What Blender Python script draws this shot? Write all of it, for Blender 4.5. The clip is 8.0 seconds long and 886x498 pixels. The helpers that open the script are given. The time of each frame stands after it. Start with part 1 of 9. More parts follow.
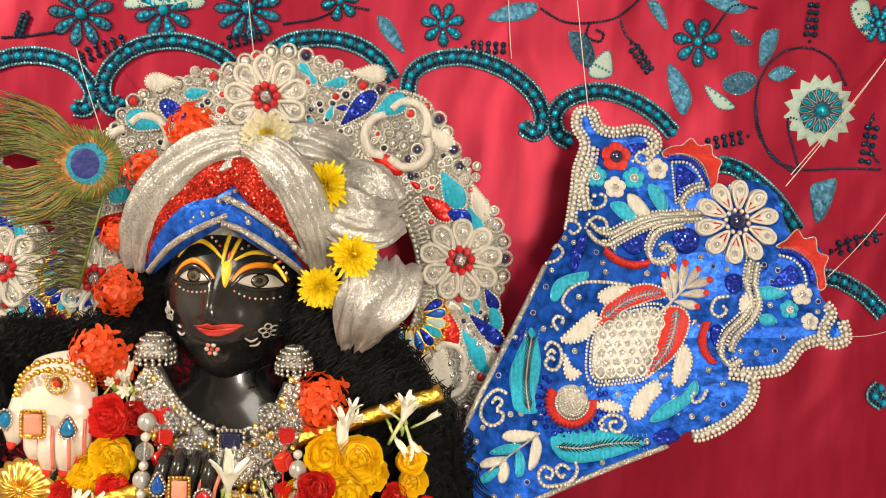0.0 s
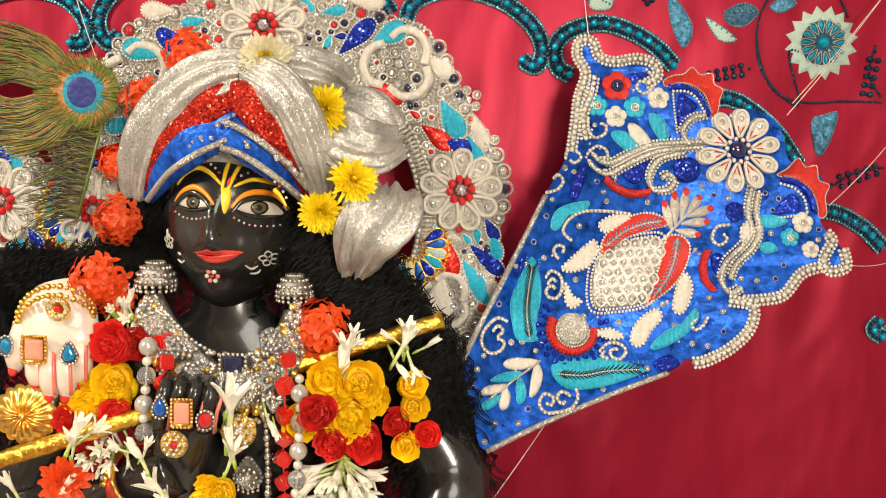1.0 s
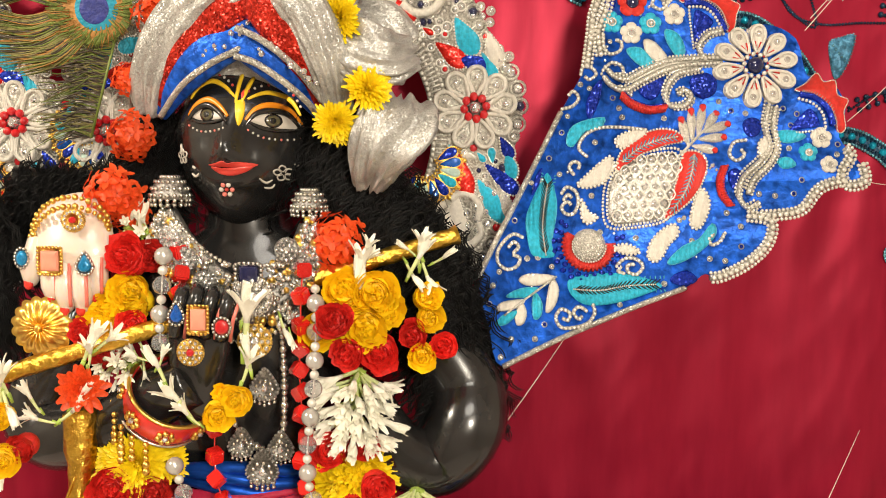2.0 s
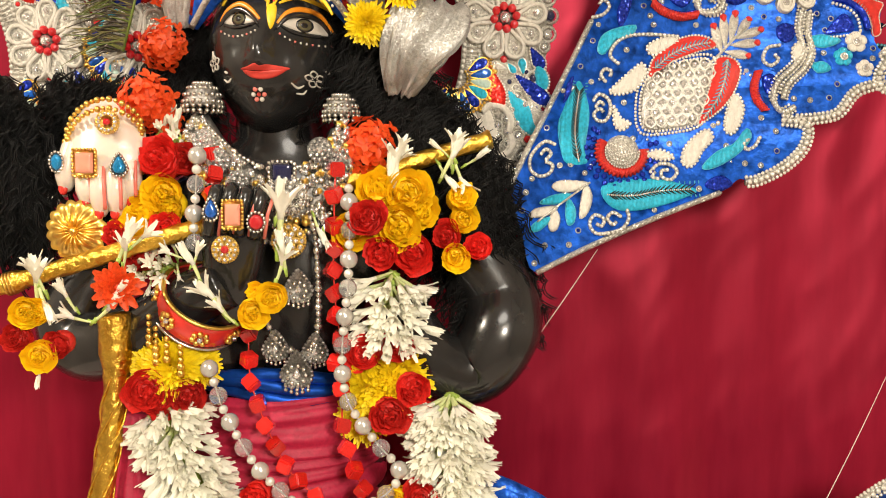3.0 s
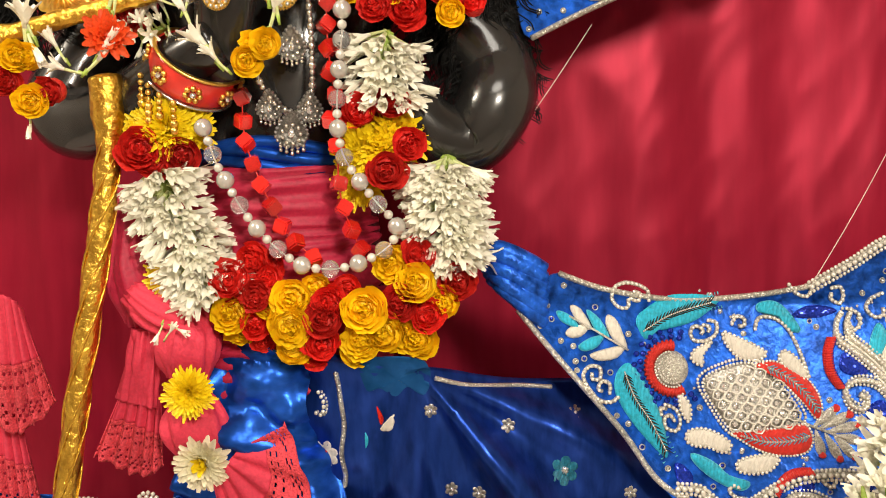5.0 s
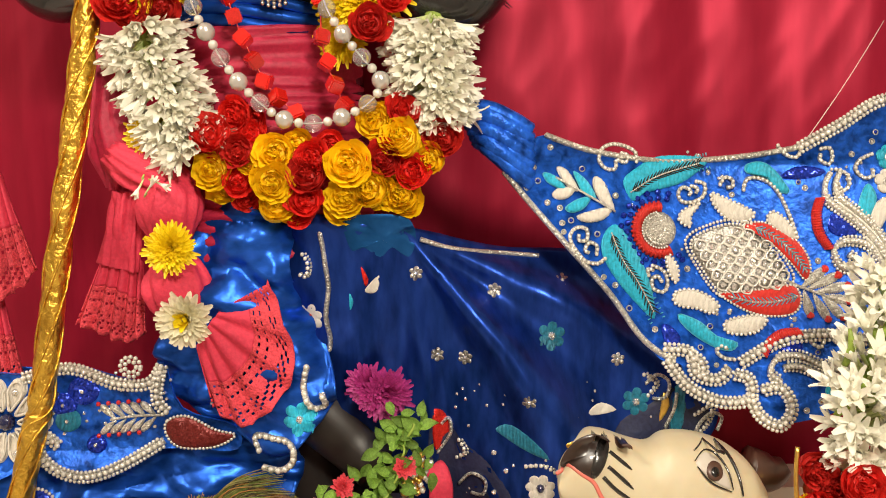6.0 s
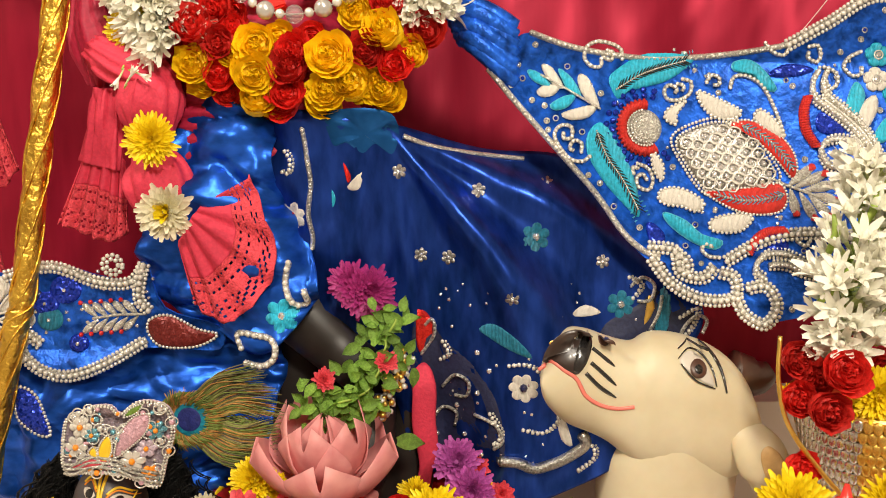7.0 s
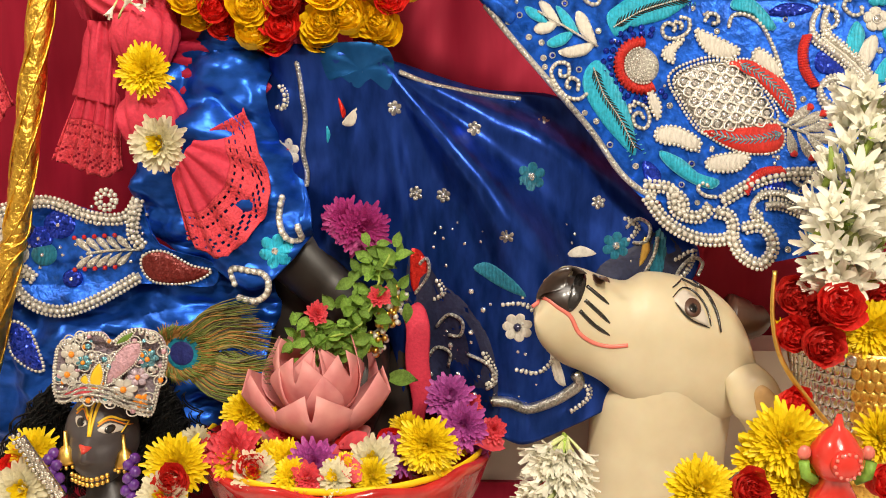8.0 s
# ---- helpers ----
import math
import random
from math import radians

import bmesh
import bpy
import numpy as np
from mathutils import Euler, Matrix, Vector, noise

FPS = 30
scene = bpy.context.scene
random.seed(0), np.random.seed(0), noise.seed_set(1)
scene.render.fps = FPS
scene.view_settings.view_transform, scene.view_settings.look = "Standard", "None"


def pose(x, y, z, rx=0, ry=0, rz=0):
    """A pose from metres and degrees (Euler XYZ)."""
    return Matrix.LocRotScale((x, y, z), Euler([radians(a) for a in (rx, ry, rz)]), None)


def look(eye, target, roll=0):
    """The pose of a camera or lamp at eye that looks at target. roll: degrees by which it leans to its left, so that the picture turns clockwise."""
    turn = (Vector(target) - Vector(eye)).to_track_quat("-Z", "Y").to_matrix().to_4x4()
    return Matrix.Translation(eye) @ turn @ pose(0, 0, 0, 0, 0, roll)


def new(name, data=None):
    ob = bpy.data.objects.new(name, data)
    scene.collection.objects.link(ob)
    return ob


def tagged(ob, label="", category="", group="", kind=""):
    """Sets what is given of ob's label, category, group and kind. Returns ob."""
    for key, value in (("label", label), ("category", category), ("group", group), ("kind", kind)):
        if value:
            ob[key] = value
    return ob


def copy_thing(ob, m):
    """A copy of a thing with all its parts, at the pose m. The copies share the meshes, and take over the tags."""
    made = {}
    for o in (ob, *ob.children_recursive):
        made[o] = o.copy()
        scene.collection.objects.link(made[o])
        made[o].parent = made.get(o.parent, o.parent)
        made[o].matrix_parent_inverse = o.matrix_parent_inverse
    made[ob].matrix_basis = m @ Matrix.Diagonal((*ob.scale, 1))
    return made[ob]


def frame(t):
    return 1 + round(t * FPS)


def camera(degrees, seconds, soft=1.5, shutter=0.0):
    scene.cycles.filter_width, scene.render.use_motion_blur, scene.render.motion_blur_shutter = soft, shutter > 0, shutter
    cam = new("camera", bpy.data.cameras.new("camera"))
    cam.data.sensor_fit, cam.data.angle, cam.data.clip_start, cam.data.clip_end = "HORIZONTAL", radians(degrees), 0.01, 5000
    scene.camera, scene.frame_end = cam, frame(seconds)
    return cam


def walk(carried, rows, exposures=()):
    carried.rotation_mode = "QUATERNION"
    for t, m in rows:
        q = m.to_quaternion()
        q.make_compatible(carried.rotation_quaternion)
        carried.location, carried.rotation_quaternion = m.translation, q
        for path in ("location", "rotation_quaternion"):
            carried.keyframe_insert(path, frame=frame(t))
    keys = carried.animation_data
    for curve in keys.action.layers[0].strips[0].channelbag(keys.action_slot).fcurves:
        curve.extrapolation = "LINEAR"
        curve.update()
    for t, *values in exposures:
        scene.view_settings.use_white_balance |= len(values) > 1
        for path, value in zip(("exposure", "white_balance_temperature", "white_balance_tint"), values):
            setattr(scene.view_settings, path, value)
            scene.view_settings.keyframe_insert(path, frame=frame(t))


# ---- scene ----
cam = camera(55.0, 8.0, soft=1.0)
PATH = [
    (0, (0.0331, -1.1838, 1.6214), (0.0411, 0.8124, 1.4982), 1.88),
    (0.5, (0.0332, -1.1852, 1.591), (0.0435, 0.8091, 1.4413), 1.71),
    (1, (0.0307, -1.1851, 1.553), (0.0469, 0.8067, 1.373), 1.63),
    (1.5, (0.0309, -1.1855, 1.5081), (0.0436, 0.8033, 1.2969), 1.51),
    (3, (0.0023, -1.1959, 1.2975), (-0.0381, 0.7957, 1.1193), 0.54),
    (3.5, (0.0104, -1.1975, 1.2329), (-0.0366, 0.7924, 1.0374), 0.31),
    (4, (0.0071, -1.2008, 1.1678), (-0.0376, 0.7872, 0.9536), 0.11),
    (5.5, (-0.0089, -1.2237, 0.9068), (-0.0146, 0.7643, 0.6884), -0.52),
    (6, (0.0063, -1.2241, 0.8257), (0.0019, 0.7601, 0.5742), -0.49),
    (6.5, (0.0282, -1.2276, 0.7514), (0.0153, 0.7552, 0.4898), -0.41),
    (7, (0.0335, -1.2319, 0.7042), (0.0198, 0.7482, 0.4229), -0.33),
    (7.5, (0.047, -1.2376, 0.6616), (0.0339, 0.7428, 0.3824), -0.08),
    (8, (0.0454, -1.2374, 0.6347), (0.0239, 0.7388, 0.3277), 0.19),
]
walk(cam, [(t, look(eye, target, roll)) for t, eye, target, roll in PATH],
     exposures=[(0, -0.52), (1.5, -0.44), (4, -0.4), (6.5, -0.33), (8, -0.31)])

# ---- light: warm-white unseen lamps; a key set from the shadows, front and overhead fills added ----
world = bpy.data.worlds.new("world")
scene.world = world
world.use_nodes = True
world.node_tree.nodes["Background"].inputs[0].default_value = (1.0, 0.9, 0.78, 1)
world.node_tree.nodes["Background"].inputs[1].default_value = 0.1


def area_lamp(name, at, to, size, watts, color):
    data = bpy.data.lights.new(name, "AREA")
    data.shape, data.size, data.energy, data.color = "DISK", size, watts, color
    ob = new(name, data)
    ob.matrix_world = look(at, to)
    return tagged(ob, kind="structure")


area_lamp("key_spot", (-1.9, -1.15, 2.5), (-0.1, 0.1, 0.9), 0.1, 56, (1.0, 0.88, 0.7))
# unseen fill added to brighten the front and the lower parts
area_lamp("front_spot", (0.5, -2.0, 1.75), (0.1, 0.0, 0.6), 0.35, 50, (1.0, 0.9, 0.74))

# unseen fill added overhead so that silver and stones have something to reflect
area_lamp("hall_light", (0.2, -2.5, 3.12), (0.1, -2.3, 0.0), 1.3, 55, (1.0, 0.93, 0.82))


# ---- mesh helpers ----
class Geo:
    """Collects vertices and faces of one mesh, with a material slot for each face."""

    def __init__(self):
        self.v, self.f, self.m, self.flat = [], [], [], False

    def add(self, verts, faces, mat=0):
        k = len(self.v)
        self.v.extend(tuple(p) for p in verts)
        self.f.extend(tuple(i + k for i in q) for q in faces)
        self.m.extend([mat] * len(faces))
        return self

    def mesh(self, name, mats, smooth=True):
        me = bpy.data.meshes.new(name)
        me.from_pydata(self.v, [], self.f)
        for m in mats:
            me.materials.append(m)
        me.polygons.foreach_set("material_index", self.m)
        me.polygons.foreach_set("use_smooth", [smooth] * len(self.f))
        me.update()
        return me


def mats_of(mats):
    return list(mats) if isinstance(mats, (list, tuple)) else [mats]


def thing(name, geo, mats, label, category, group="", kind="", smooth=True):
    ob = new(name, geo.mesh(name, mats_of(mats), smooth))
    return tagged(ob, label, category, group, kind)


def holder(name, at, label, category, group=""):
    ob = new(name)
    ob.location = at
    return tagged(ob, label, category, group)


def part(name, geo, mats, parent, label="", smooth=True):
    me = geo if isinstance(geo, bpy.types.Mesh) else geo.mesh(name, mats_of(mats), smooth)
    ob = new(name, me)
    ob.parent = parent
    ob.matrix_parent_inverse = Matrix.Translation(-Vector(parent.location)) if parent.type == "EMPTY" else Matrix()
    return tagged(ob, label) if label else ob


def put(name, me, parent, m, label=""):
    """A piece with a shared mesh at the world pose m, under parent."""
    ob = part(name, me, [], parent, label)
    ob.matrix_basis = m
    return ob


def smooth_path(pts, steps=6, closed=False):
    """Catmull-Rom through the points, of any dimension."""
    p = [np.array(q, float) for q in pts]
    n, out = len(p), []
    for i in range(n if closed else n - 1):
        a, b, c, d = (p[(i + k) % n] if closed else p[min(max(i + k, 0), n - 1)] for k in (-1, 0, 1, 2))
        for s in range(steps):
            t = s / steps
            out.append(0.5 * (2 * b + (c - a) * t + (2 * a - 5 * b + 4 * c - d) * t * t + (3 * b - a - 3 * c + d) * t**3))
    if not closed:
        out.append(p[-1])
    return out


def along(pts, gap):
    """Points at even distance along a polyline."""
    out, left = [np.array(pts[0], float)], gap
    for a, b in zip(pts, pts[1:]):
        a, b = np.array(a, float), np.array(b, float)
        d, at = np.linalg.norm(b - a), 0.0
        while d - at >= left:
            at += left
            out.append(a + (b - a) * at / d)
            left = gap
        left -= d - at
    return out


def tube(g, pts, r, n=8, mat=0, flat=1.0, up=(0, -1, 0), caps=True):
    """Sweeps a round or flattened section. r: one radius or one for each point; flat: its size along up."""
    p = [Vector(q) for q in pts]
    rs = [float(np.ravel(a)[0]) for a in r] if isinstance(r, (list, tuple, np.ndarray)) else [r] * len(p)
    rs += [rs[-1]] * (len(p) - len(rs))
    verts, faces = [], []
    side = None
    for i, q in enumerate(p):
        t = (p[min(i + 1, len(p) - 1)] - p[max(i - 1, 0)]).normalized()
        s = t.cross(Vector(up))
        s = s.normalized() if s.length > 0.15 else (side or Vector((1, 0, 0)))
        side = s
        u = s.cross(t).normalized()
        for k in range(n):
            a = 2 * math.pi * k / n
            verts.append(q + rs[i] * (math.cos(a) * s + math.sin(a) * flat * u))
    for i in range(len(p) - 1):
        for k in range(n):
            faces.append((i * n + k, i * n + (k + 1) % n, (i + 1) * n + (k + 1) % n, (i + 1) * n + k))
    if caps:
        faces += [tuple(range(n))[::-1], tuple((len(p) - 1) * n + k for k in range(n))]
    g.add(verts, faces, mat)


def ball_data(seg, ring):
    v = [(0, 0, 1)]
    for j in range(1, ring):
        b = math.pi * j / ring
        v += [(math.sin(b) * math.cos(2 * math.pi * i / seg), math.sin(b) * math.sin(2 * math.pi * i / seg), math.cos(b)) for i in range(seg)]
    v.append((0, 0, -1))
    f = [(0, 1 + i, 1 + (i + 1) % seg) for i in range(seg)]
    for j in range(ring - 2):
        f += [(1 + j * seg + i, 1 + (j + 1) * seg + i, 1 + (j + 1) * seg + (i + 1) % seg, 1 + j * seg + (i + 1) % seg) for i in range(seg)]
    e, k = len(v) - 1, 1 + (ring - 2) * seg
    f += [(e, k + (i + 1) % seg, k + i) for i in range(seg)]
    return np.array(v), f


BALLS = {n: ball_data(n, max(3, n * 2 // 3)) for n in (5, 6, 8, 12, 24, 40)}


def ball(g, c, r, n=6, mat=0, scale=(1, 1, 1)):
    v, f = BALLS[n]
    g.add((v * (np.array(scale) * r) + np.array(c)).tolist(), f, mat)


def flat_at(a, b=0.0):
    """Places (x, z, height) on the leaning sheet y = a + b z, heights towards the viewer."""
    return lambda x, z, h=0.0: (x, a + b * z - h, z)


def pad(g, outline, h, place, mat=0, steps=4, base=0.0, smooth=True):
    """A padded shape: a closed outline that swells to height h."""
    ring = smooth_path(outline, steps, True) if smooth else [np.array(q, float) for q in outline]
    c, n = np.mean(ring, 0), len(ring)
    verts, faces = [], []
    for s, k in ((1.0, 0.0), (0.95, 0.55), (0.75, 0.85), (0.4, 1.0)):
        verts += [place(*(c + (q - c) * s), base + k * h) for q in ring]
    verts.append(place(*c, base + h))
    for j in range(3):
        faces += [(j * n + i, j * n + (i + 1) % n, (j + 1) * n + (i + 1) % n, (j + 1) * n + i) for i in range(n)]
    faces += [(3 * n + i, 3 * n + (i + 1) % n, 4 * n) for i in range(n)]
    g.add(verts, faces, mat)


def slab(g, outline, place, thick=0.004, mat=0, steps=4, smooth=True):
    """A flat sheet of any outline, with thickness."""
    from mathutils.geometry import tessellate_polygon
    ring = smooth_path(outline, steps, True) if smooth else outline
    n = len(ring)
    tris = tessellate_polygon([[Vector((q[0], q[1], 0)) for q in ring]])
    g.add([place(q[0], q[1], 0) for q in ring] + [place(q[0], q[1], -thick) for q in ring],
          [tuple(t) for t in tris] + [tuple(i + n for i in t[::-1]) for t in tris] + [(i, (i + 1) % n, n + (i + 1) % n, n + i) for i in range(n)], mat)


def cord(g, path, r, place, mat=0, h=None, steps=5, closed=False, n=6):
    p = smooth_path(path, steps, closed)
    if closed:
        p.append(p[0])
    tube(g, [place(q[0], q[1], r if h is None else h) for q in p], r, n, mat)


def beads(g, path, r, place, mat=0, gap=None, steps=5, closed=False, n=5, h=None):
    p = smooth_path(path, steps, closed)
    if closed:
        p.append(p[0])
    for q in along(p, gap or 2 * r):
        ball(g, place(q[0], q[1], r * 0.8 if h is None else h), r, n, mat)


def spiral(c, r, turns=1.3, start=0.0, hand=1, tail=None):
    """A scroll that winds out from c to radius r; tail: where its stem runs on to."""
    out = []
    n = int(10 * turns)
    for i in range(n + 1):
        a, k = start + hand * 2 * math.pi * turns * i / n, 0.18 + 0.82 * i / n
        out.append((c[0] + r * k * math.cos(a), c[1] + r * k * math.sin(a)))
    return out + ([tail] if tail else [])


def ellipse(c, a, b, turn=0.0, n=10):
    ca, sa = math.cos(turn), math.sin(turn)
    return [(c[0] + a * math.cos(t) * ca - b * math.sin(t) * sa, c[1] + a * math.cos(t) * sa + b * math.sin(t) * ca) for t in (2 * math.pi * i / n for i in range(n))]


def drop(c, length, width, turn):
    """A petal outline that starts at c and points along turn."""
    ca, sa = math.cos(turn), math.sin(turn)
    shape = [(0, 0), (0.3, 0.3), (0.65, 0.5), (0.92, 0.33), (1, 0), (0.92, -0.33), (0.65, -0.5), (0.3, -0.3)]
    return [(c[0] + length * u * ca - width * w * sa, c[1] + length * u * sa + width * w * ca) for u, w in shape]


# ---- materials ----
def mat(name, color, rough=0.5, metal=0.0, bump=0.0, scale=60.0, vary=0.15, sparkle=0.0, sheen=0.0, coat=0.0, stretch=(1, 1, 1),
        subsurface=0.0, other=None, patch=8.0, spread=0.0, ior=None, transmission=0.0, wave=0.0, spec=0.5, thin=0.0):
    """A surface with grain, patchy tone at a second scale, and, where asked for, thread relief or sparkling flakes."""
    m = bpy.data.materials.new(name)
    m.use_nodes = True
    nt = m.node_tree
    nodes, link = nt.nodes, nt.links.new
    b = nodes["Principled BSDF"]
    b.inputs["Roughness"].default_value, b.inputs["Metallic"].default_value = rough, metal
    b.inputs["Sheen Weight"].default_value, b.inputs["Coat Weight"].default_value = sheen, coat
    b.inputs["Coat Roughness"].default_value = 0.05
    b.inputs["Subsurface Weight"].default_value = subsurface
    b.inputs["Subsurface Radius"].default_value = (0.012, 0.007, 0.004)
    b.inputs["Specular IOR Level"].default_value = spec
    b.inputs["Transmission Weight"].default_value = transmission
    if ior:
        b.inputs["IOR"].default_value = ior
    tc = nodes.new("ShaderNodeTexCoord")
    mp = nodes.new("ShaderNodeMapping")
    mp.inputs["Scale"].default_value = stretch
    link(tc.outputs["Object"], mp.inputs["Vector"])
    big, fine = nodes.new("ShaderNodeTexNoise"), nodes.new("ShaderNodeTexNoise")
    big.inputs["Scale"].default_value, fine.inputs["Scale"].default_value = patch, scale
    fine.inputs["Detail"].default_value = 4
    for t in (big, fine):
        link(mp.outputs["Vector"], t.inputs["Vector"])
    mixed = nodes.new("ShaderNodeMath")
    mixed.operation = "MULTIPLY_ADD"
    mixed.inputs[1].default_value = 0.5
    link(big.outputs["Fac"], mixed.inputs[0])
    half = nodes.new("ShaderNodeMath")
    half.operation = "MULTIPLY"
    half.inputs[1].default_value = 0.5
    link(fine.outputs["Fac"], half.inputs[0])
    link(half.outputs[0], mixed.inputs[2])
    ramp = nodes.new("ShaderNodeValToRGB")
    c = np.array(color, float)
    second = np.array(other, float) if other else np.minimum(c * (1 + vary) + 0.03 * vary, 1)
    ramp.color_ramp.elements[0].position, ramp.color_ramp.elements[1].position = 0.35, 0.65
    ramp.color_ramp.elements[0].color = (*(c * (1 - vary)), 1)
    ramp.color_ramp.elements[1].color = (*second, 1)
    link(mixed.outputs[0], ramp.inputs["Fac"])
    out = ramp.outputs["Color"]
    if spread:
        info, hsv = nodes.new("ShaderNodeObjectInfo"), nodes.new("ShaderNodeHueSaturation")
        rng = nodes.new("ShaderNodeMapRange")
        rng.inputs["To Min"].default_value, rng.inputs["To Max"].default_value = 1 - spread, 1 + spread
        link(info.outputs["Random"], rng.inputs["Value"])
        link(rng.outputs["Result"], hsv.inputs["Value"])
        link(out, hsv.inputs["Color"])
        out = hsv.outputs["Color"]
    link(out, b.inputs["Base Color"])
    normal = None
    if bump:
        bp = nodes.new("ShaderNodeBump")
        bp.inputs["Strength"].default_value, bp.inputs["Distance"].default_value = bump, 0.004
        src = fine.outputs["Fac"]
        if wave:
            wv = nodes.new("ShaderNodeTexWave")
            wv.inputs["Scale"].default_value, wv.inputs["Distortion"].default_value = wave, 3.0
            link(mp.outputs["Vector"], wv.inputs["Vector"])
            src = wv.outputs["Fac"]
        link(src, bp.inputs["Height"])
        normal = bp.outputs["Normal"]
    if sparkle:
        vo = nodes.new("ShaderNodeTexVoronoi")
        vo.inputs["Scale"].default_value = scale
        link(tc.outputs["Object"], vo.inputs["Vector"])
        geo = nodes.new("ShaderNodeNewGeometry")
        less, mul, plus, unit = (nodes.new("ShaderNodeVectorMath") for _ in range(4))
        less.operation, mul.operation, plus.operation, unit.operation = "SUBTRACT", "SCALE", "ADD", "NORMALIZE"
        less.inputs[1].default_value = (0.5, 0.5, 0.5)
        mul.inputs["Scale"].default_value = sparkle
        link(vo.outputs["Color"], less.inputs[0])
        link(less.outputs[0], mul.inputs[0])
        link(mul.outputs[0], plus.inputs[0])
        link(normal or geo.outputs["Normal"], plus.inputs[1])
        link(plus.outputs[0], unit.inputs[0])
        normal = unit.outputs[0]
    if normal:
        link(normal, b.inputs["Normal"])
    if thin:
        glow, both = nodes.new("ShaderNodeBsdfTranslucent"), nodes.new("ShaderNodeMixShader")
        both.inputs["Fac"].default_value = thin
        link(out, glow.inputs["Color"])
        link(b.outputs["BSDF"], both.inputs[1])
        link(glow.outputs["BSDF"], both.inputs[2])
        link(both.outputs["Shader"], nodes["Material Output"].inputs["Surface"])
    return m


CRIMSON = mat("crimson_silk", (0.315, 0.006, 0.03), 0.42, metal=0.4, bump=0.1, scale=13, vary=0.14, stretch=(4.0, 1, 0.7), patch=2.2, spec=0.25)
ROYAL = mat("royal_blue_satin", (0.004, 0.1, 0.62), 0.38, metal=0.45, bump=0.8, scale=85, vary=0.65, patch=42, spec=0.3)
NAVY = mat("navy_satin", (0.003, 0.035, 0.26), 0.3, metal=0.75, bump=0.2, scale=34, vary=0.5, patch=6, stretch=(2, 1, 0.6), spec=0.3)
NAVY_BRIGHT = mat("bright_blue_satin", (0.003, 0.075, 0.46), 0.35, metal=0.65, bump=0.2, scale=34, vary=0.5, patch=7, stretch=(1, 1, 2), spec=0.3)
SEQUIN_RED_DARK = mat("dark_red_sequin", (0.16, 0.012, 0.01), 0.35, metal=0.4, scale=420, sparkle=0.5, vary=0.4)
RED_WRAP = mat("glossy_red_foil", (0.48, 0.015, 0.015), 0.18, bump=0.5, scale=26, vary=0.35, coat=0.6)
DARK_STONE = mat("dark_grey_stone", (0.05, 0.042, 0.045), 0.42, vary=0.4, scale=40)
MAUVE = mat("mauve_thread", (0.6, 0.48, 0.56), 0.4, metal=0.3, bump=0.6, scale=300, vary=0.35, sparkle=0.4)
MAUVE_LIGHT = mat("pale_mauve_thread", (0.62, 0.36, 0.42), 0.4, metal=0.2, bump=0.6, scale=300, vary=0.25, sparkle=0.3)
PURPLE_BEAD = mat("purple_bead", (0.1, 0.02, 0.22), 0.2, vary=0.3, scale=60, coat=0.6)
NAVY_SHEER = mat("dark_navy_net", (0.006, 0.01, 0.045), 0.55, bump=0.2, scale=200, vary=0.4, patch=9)
MAGENTA = mat("magenta_crepe", (0.42, 0.008, 0.045), 0.6, bump=0.25, scale=160, vary=0.2, sheen=0.0)
CORAL = mat("coral_cotton", (0.62, 0.03, 0.07), 0.75, bump=0.3, scale=220, vary=0.15, sheen=0.0)
CORAL_LACE = mat("coral_lace", (0.7, 0.05, 0.075), 0.8, bump=0.9, scale=330, vary=0.35)
TEAL = mat("teal_thread", (0.004, 0.065, 0.13), 0.35, bump=0.5, scale=300, vary=0.8, sparkle=0.8)
TEAL_BEAD = mat("teal_glass_bead", (0.0, 0.4, 0.62), 0.1, metal=0.5, vary=0.4, scale=90)
DARK_BEAD = mat("dark_teal_bead", (0.003, 0.025, 0.06), 0.12, metal=0.3, vary=0.4, scale=90)
SEQUIN_PALE = mat("pale_blue_sequin", (0.16, 0.42, 0.52), 0.25, metal=0.6, scale=420, sparkle=0.8, vary=0.5)
SAGE = mat("sage_felt", (0.42, 0.55, 0.48), 0.75, bump=0.4, scale=240, vary=0.15)
STEEL_BLUE = mat("steel_blue_thread", (0.06, 0.24, 0.4), 0.4, metal=0.3, bump=0.7, scale=170, vary=0.5, sparkle=0.8)
CYAN = mat("turquoise_thread", (0.025, 0.48, 0.7), 0.4, bump=0.6, scale=200, vary=0.35, wave=170)
CYAN_DARK = mat("deep_turquoise_thread", (0.01, 0.17, 0.27), 0.5, bump=0.6, scale=200, vary=0.4, wave=170)
CYAN_PALE = mat("pale_turquoise_thread", (0.1, 0.52, 0.68), 0.45, bump=0.6, scale=200, vary=0.2, wave=190)
IVORY = mat("ivory_thread", (0.82, 0.77, 0.68), 0.45, bump=0.6, scale=200, vary=0.12, wave=190)
PEARL = mat("pearl", (0.68, 0.65, 0.58), 0.22, metal=0.3, vary=0.2, scale=160, coat=0.5)
SILVER_PEARL = mat("silver_pearl", (0.55, 0.53, 0.49), 0.22, metal=0.45, vary=0.15, scale=80, coat=0.8)
SILVER = mat("silver_bead", (0.62, 0.59, 0.53), 0.24, metal=0.9, vary=0.3, scale=160)
ZARI = mat("silver_wire_work", (0.58, 0.56, 0.5), 0.3, metal=0.65, bump=0.8, scale=420, vary=0.5, sparkle=0.5)
STONE = mat("rhinestone", (0.9, 0.9, 0.88), 0.05, metal=0.8, scale=500, sparkle=0.9, vary=0.25)
ANTIQUE = mat("oxidised_silver", (0.34, 0.33, 0.31), 0.3, metal=0.9, bump=0.5, scale=330, vary=0.7)
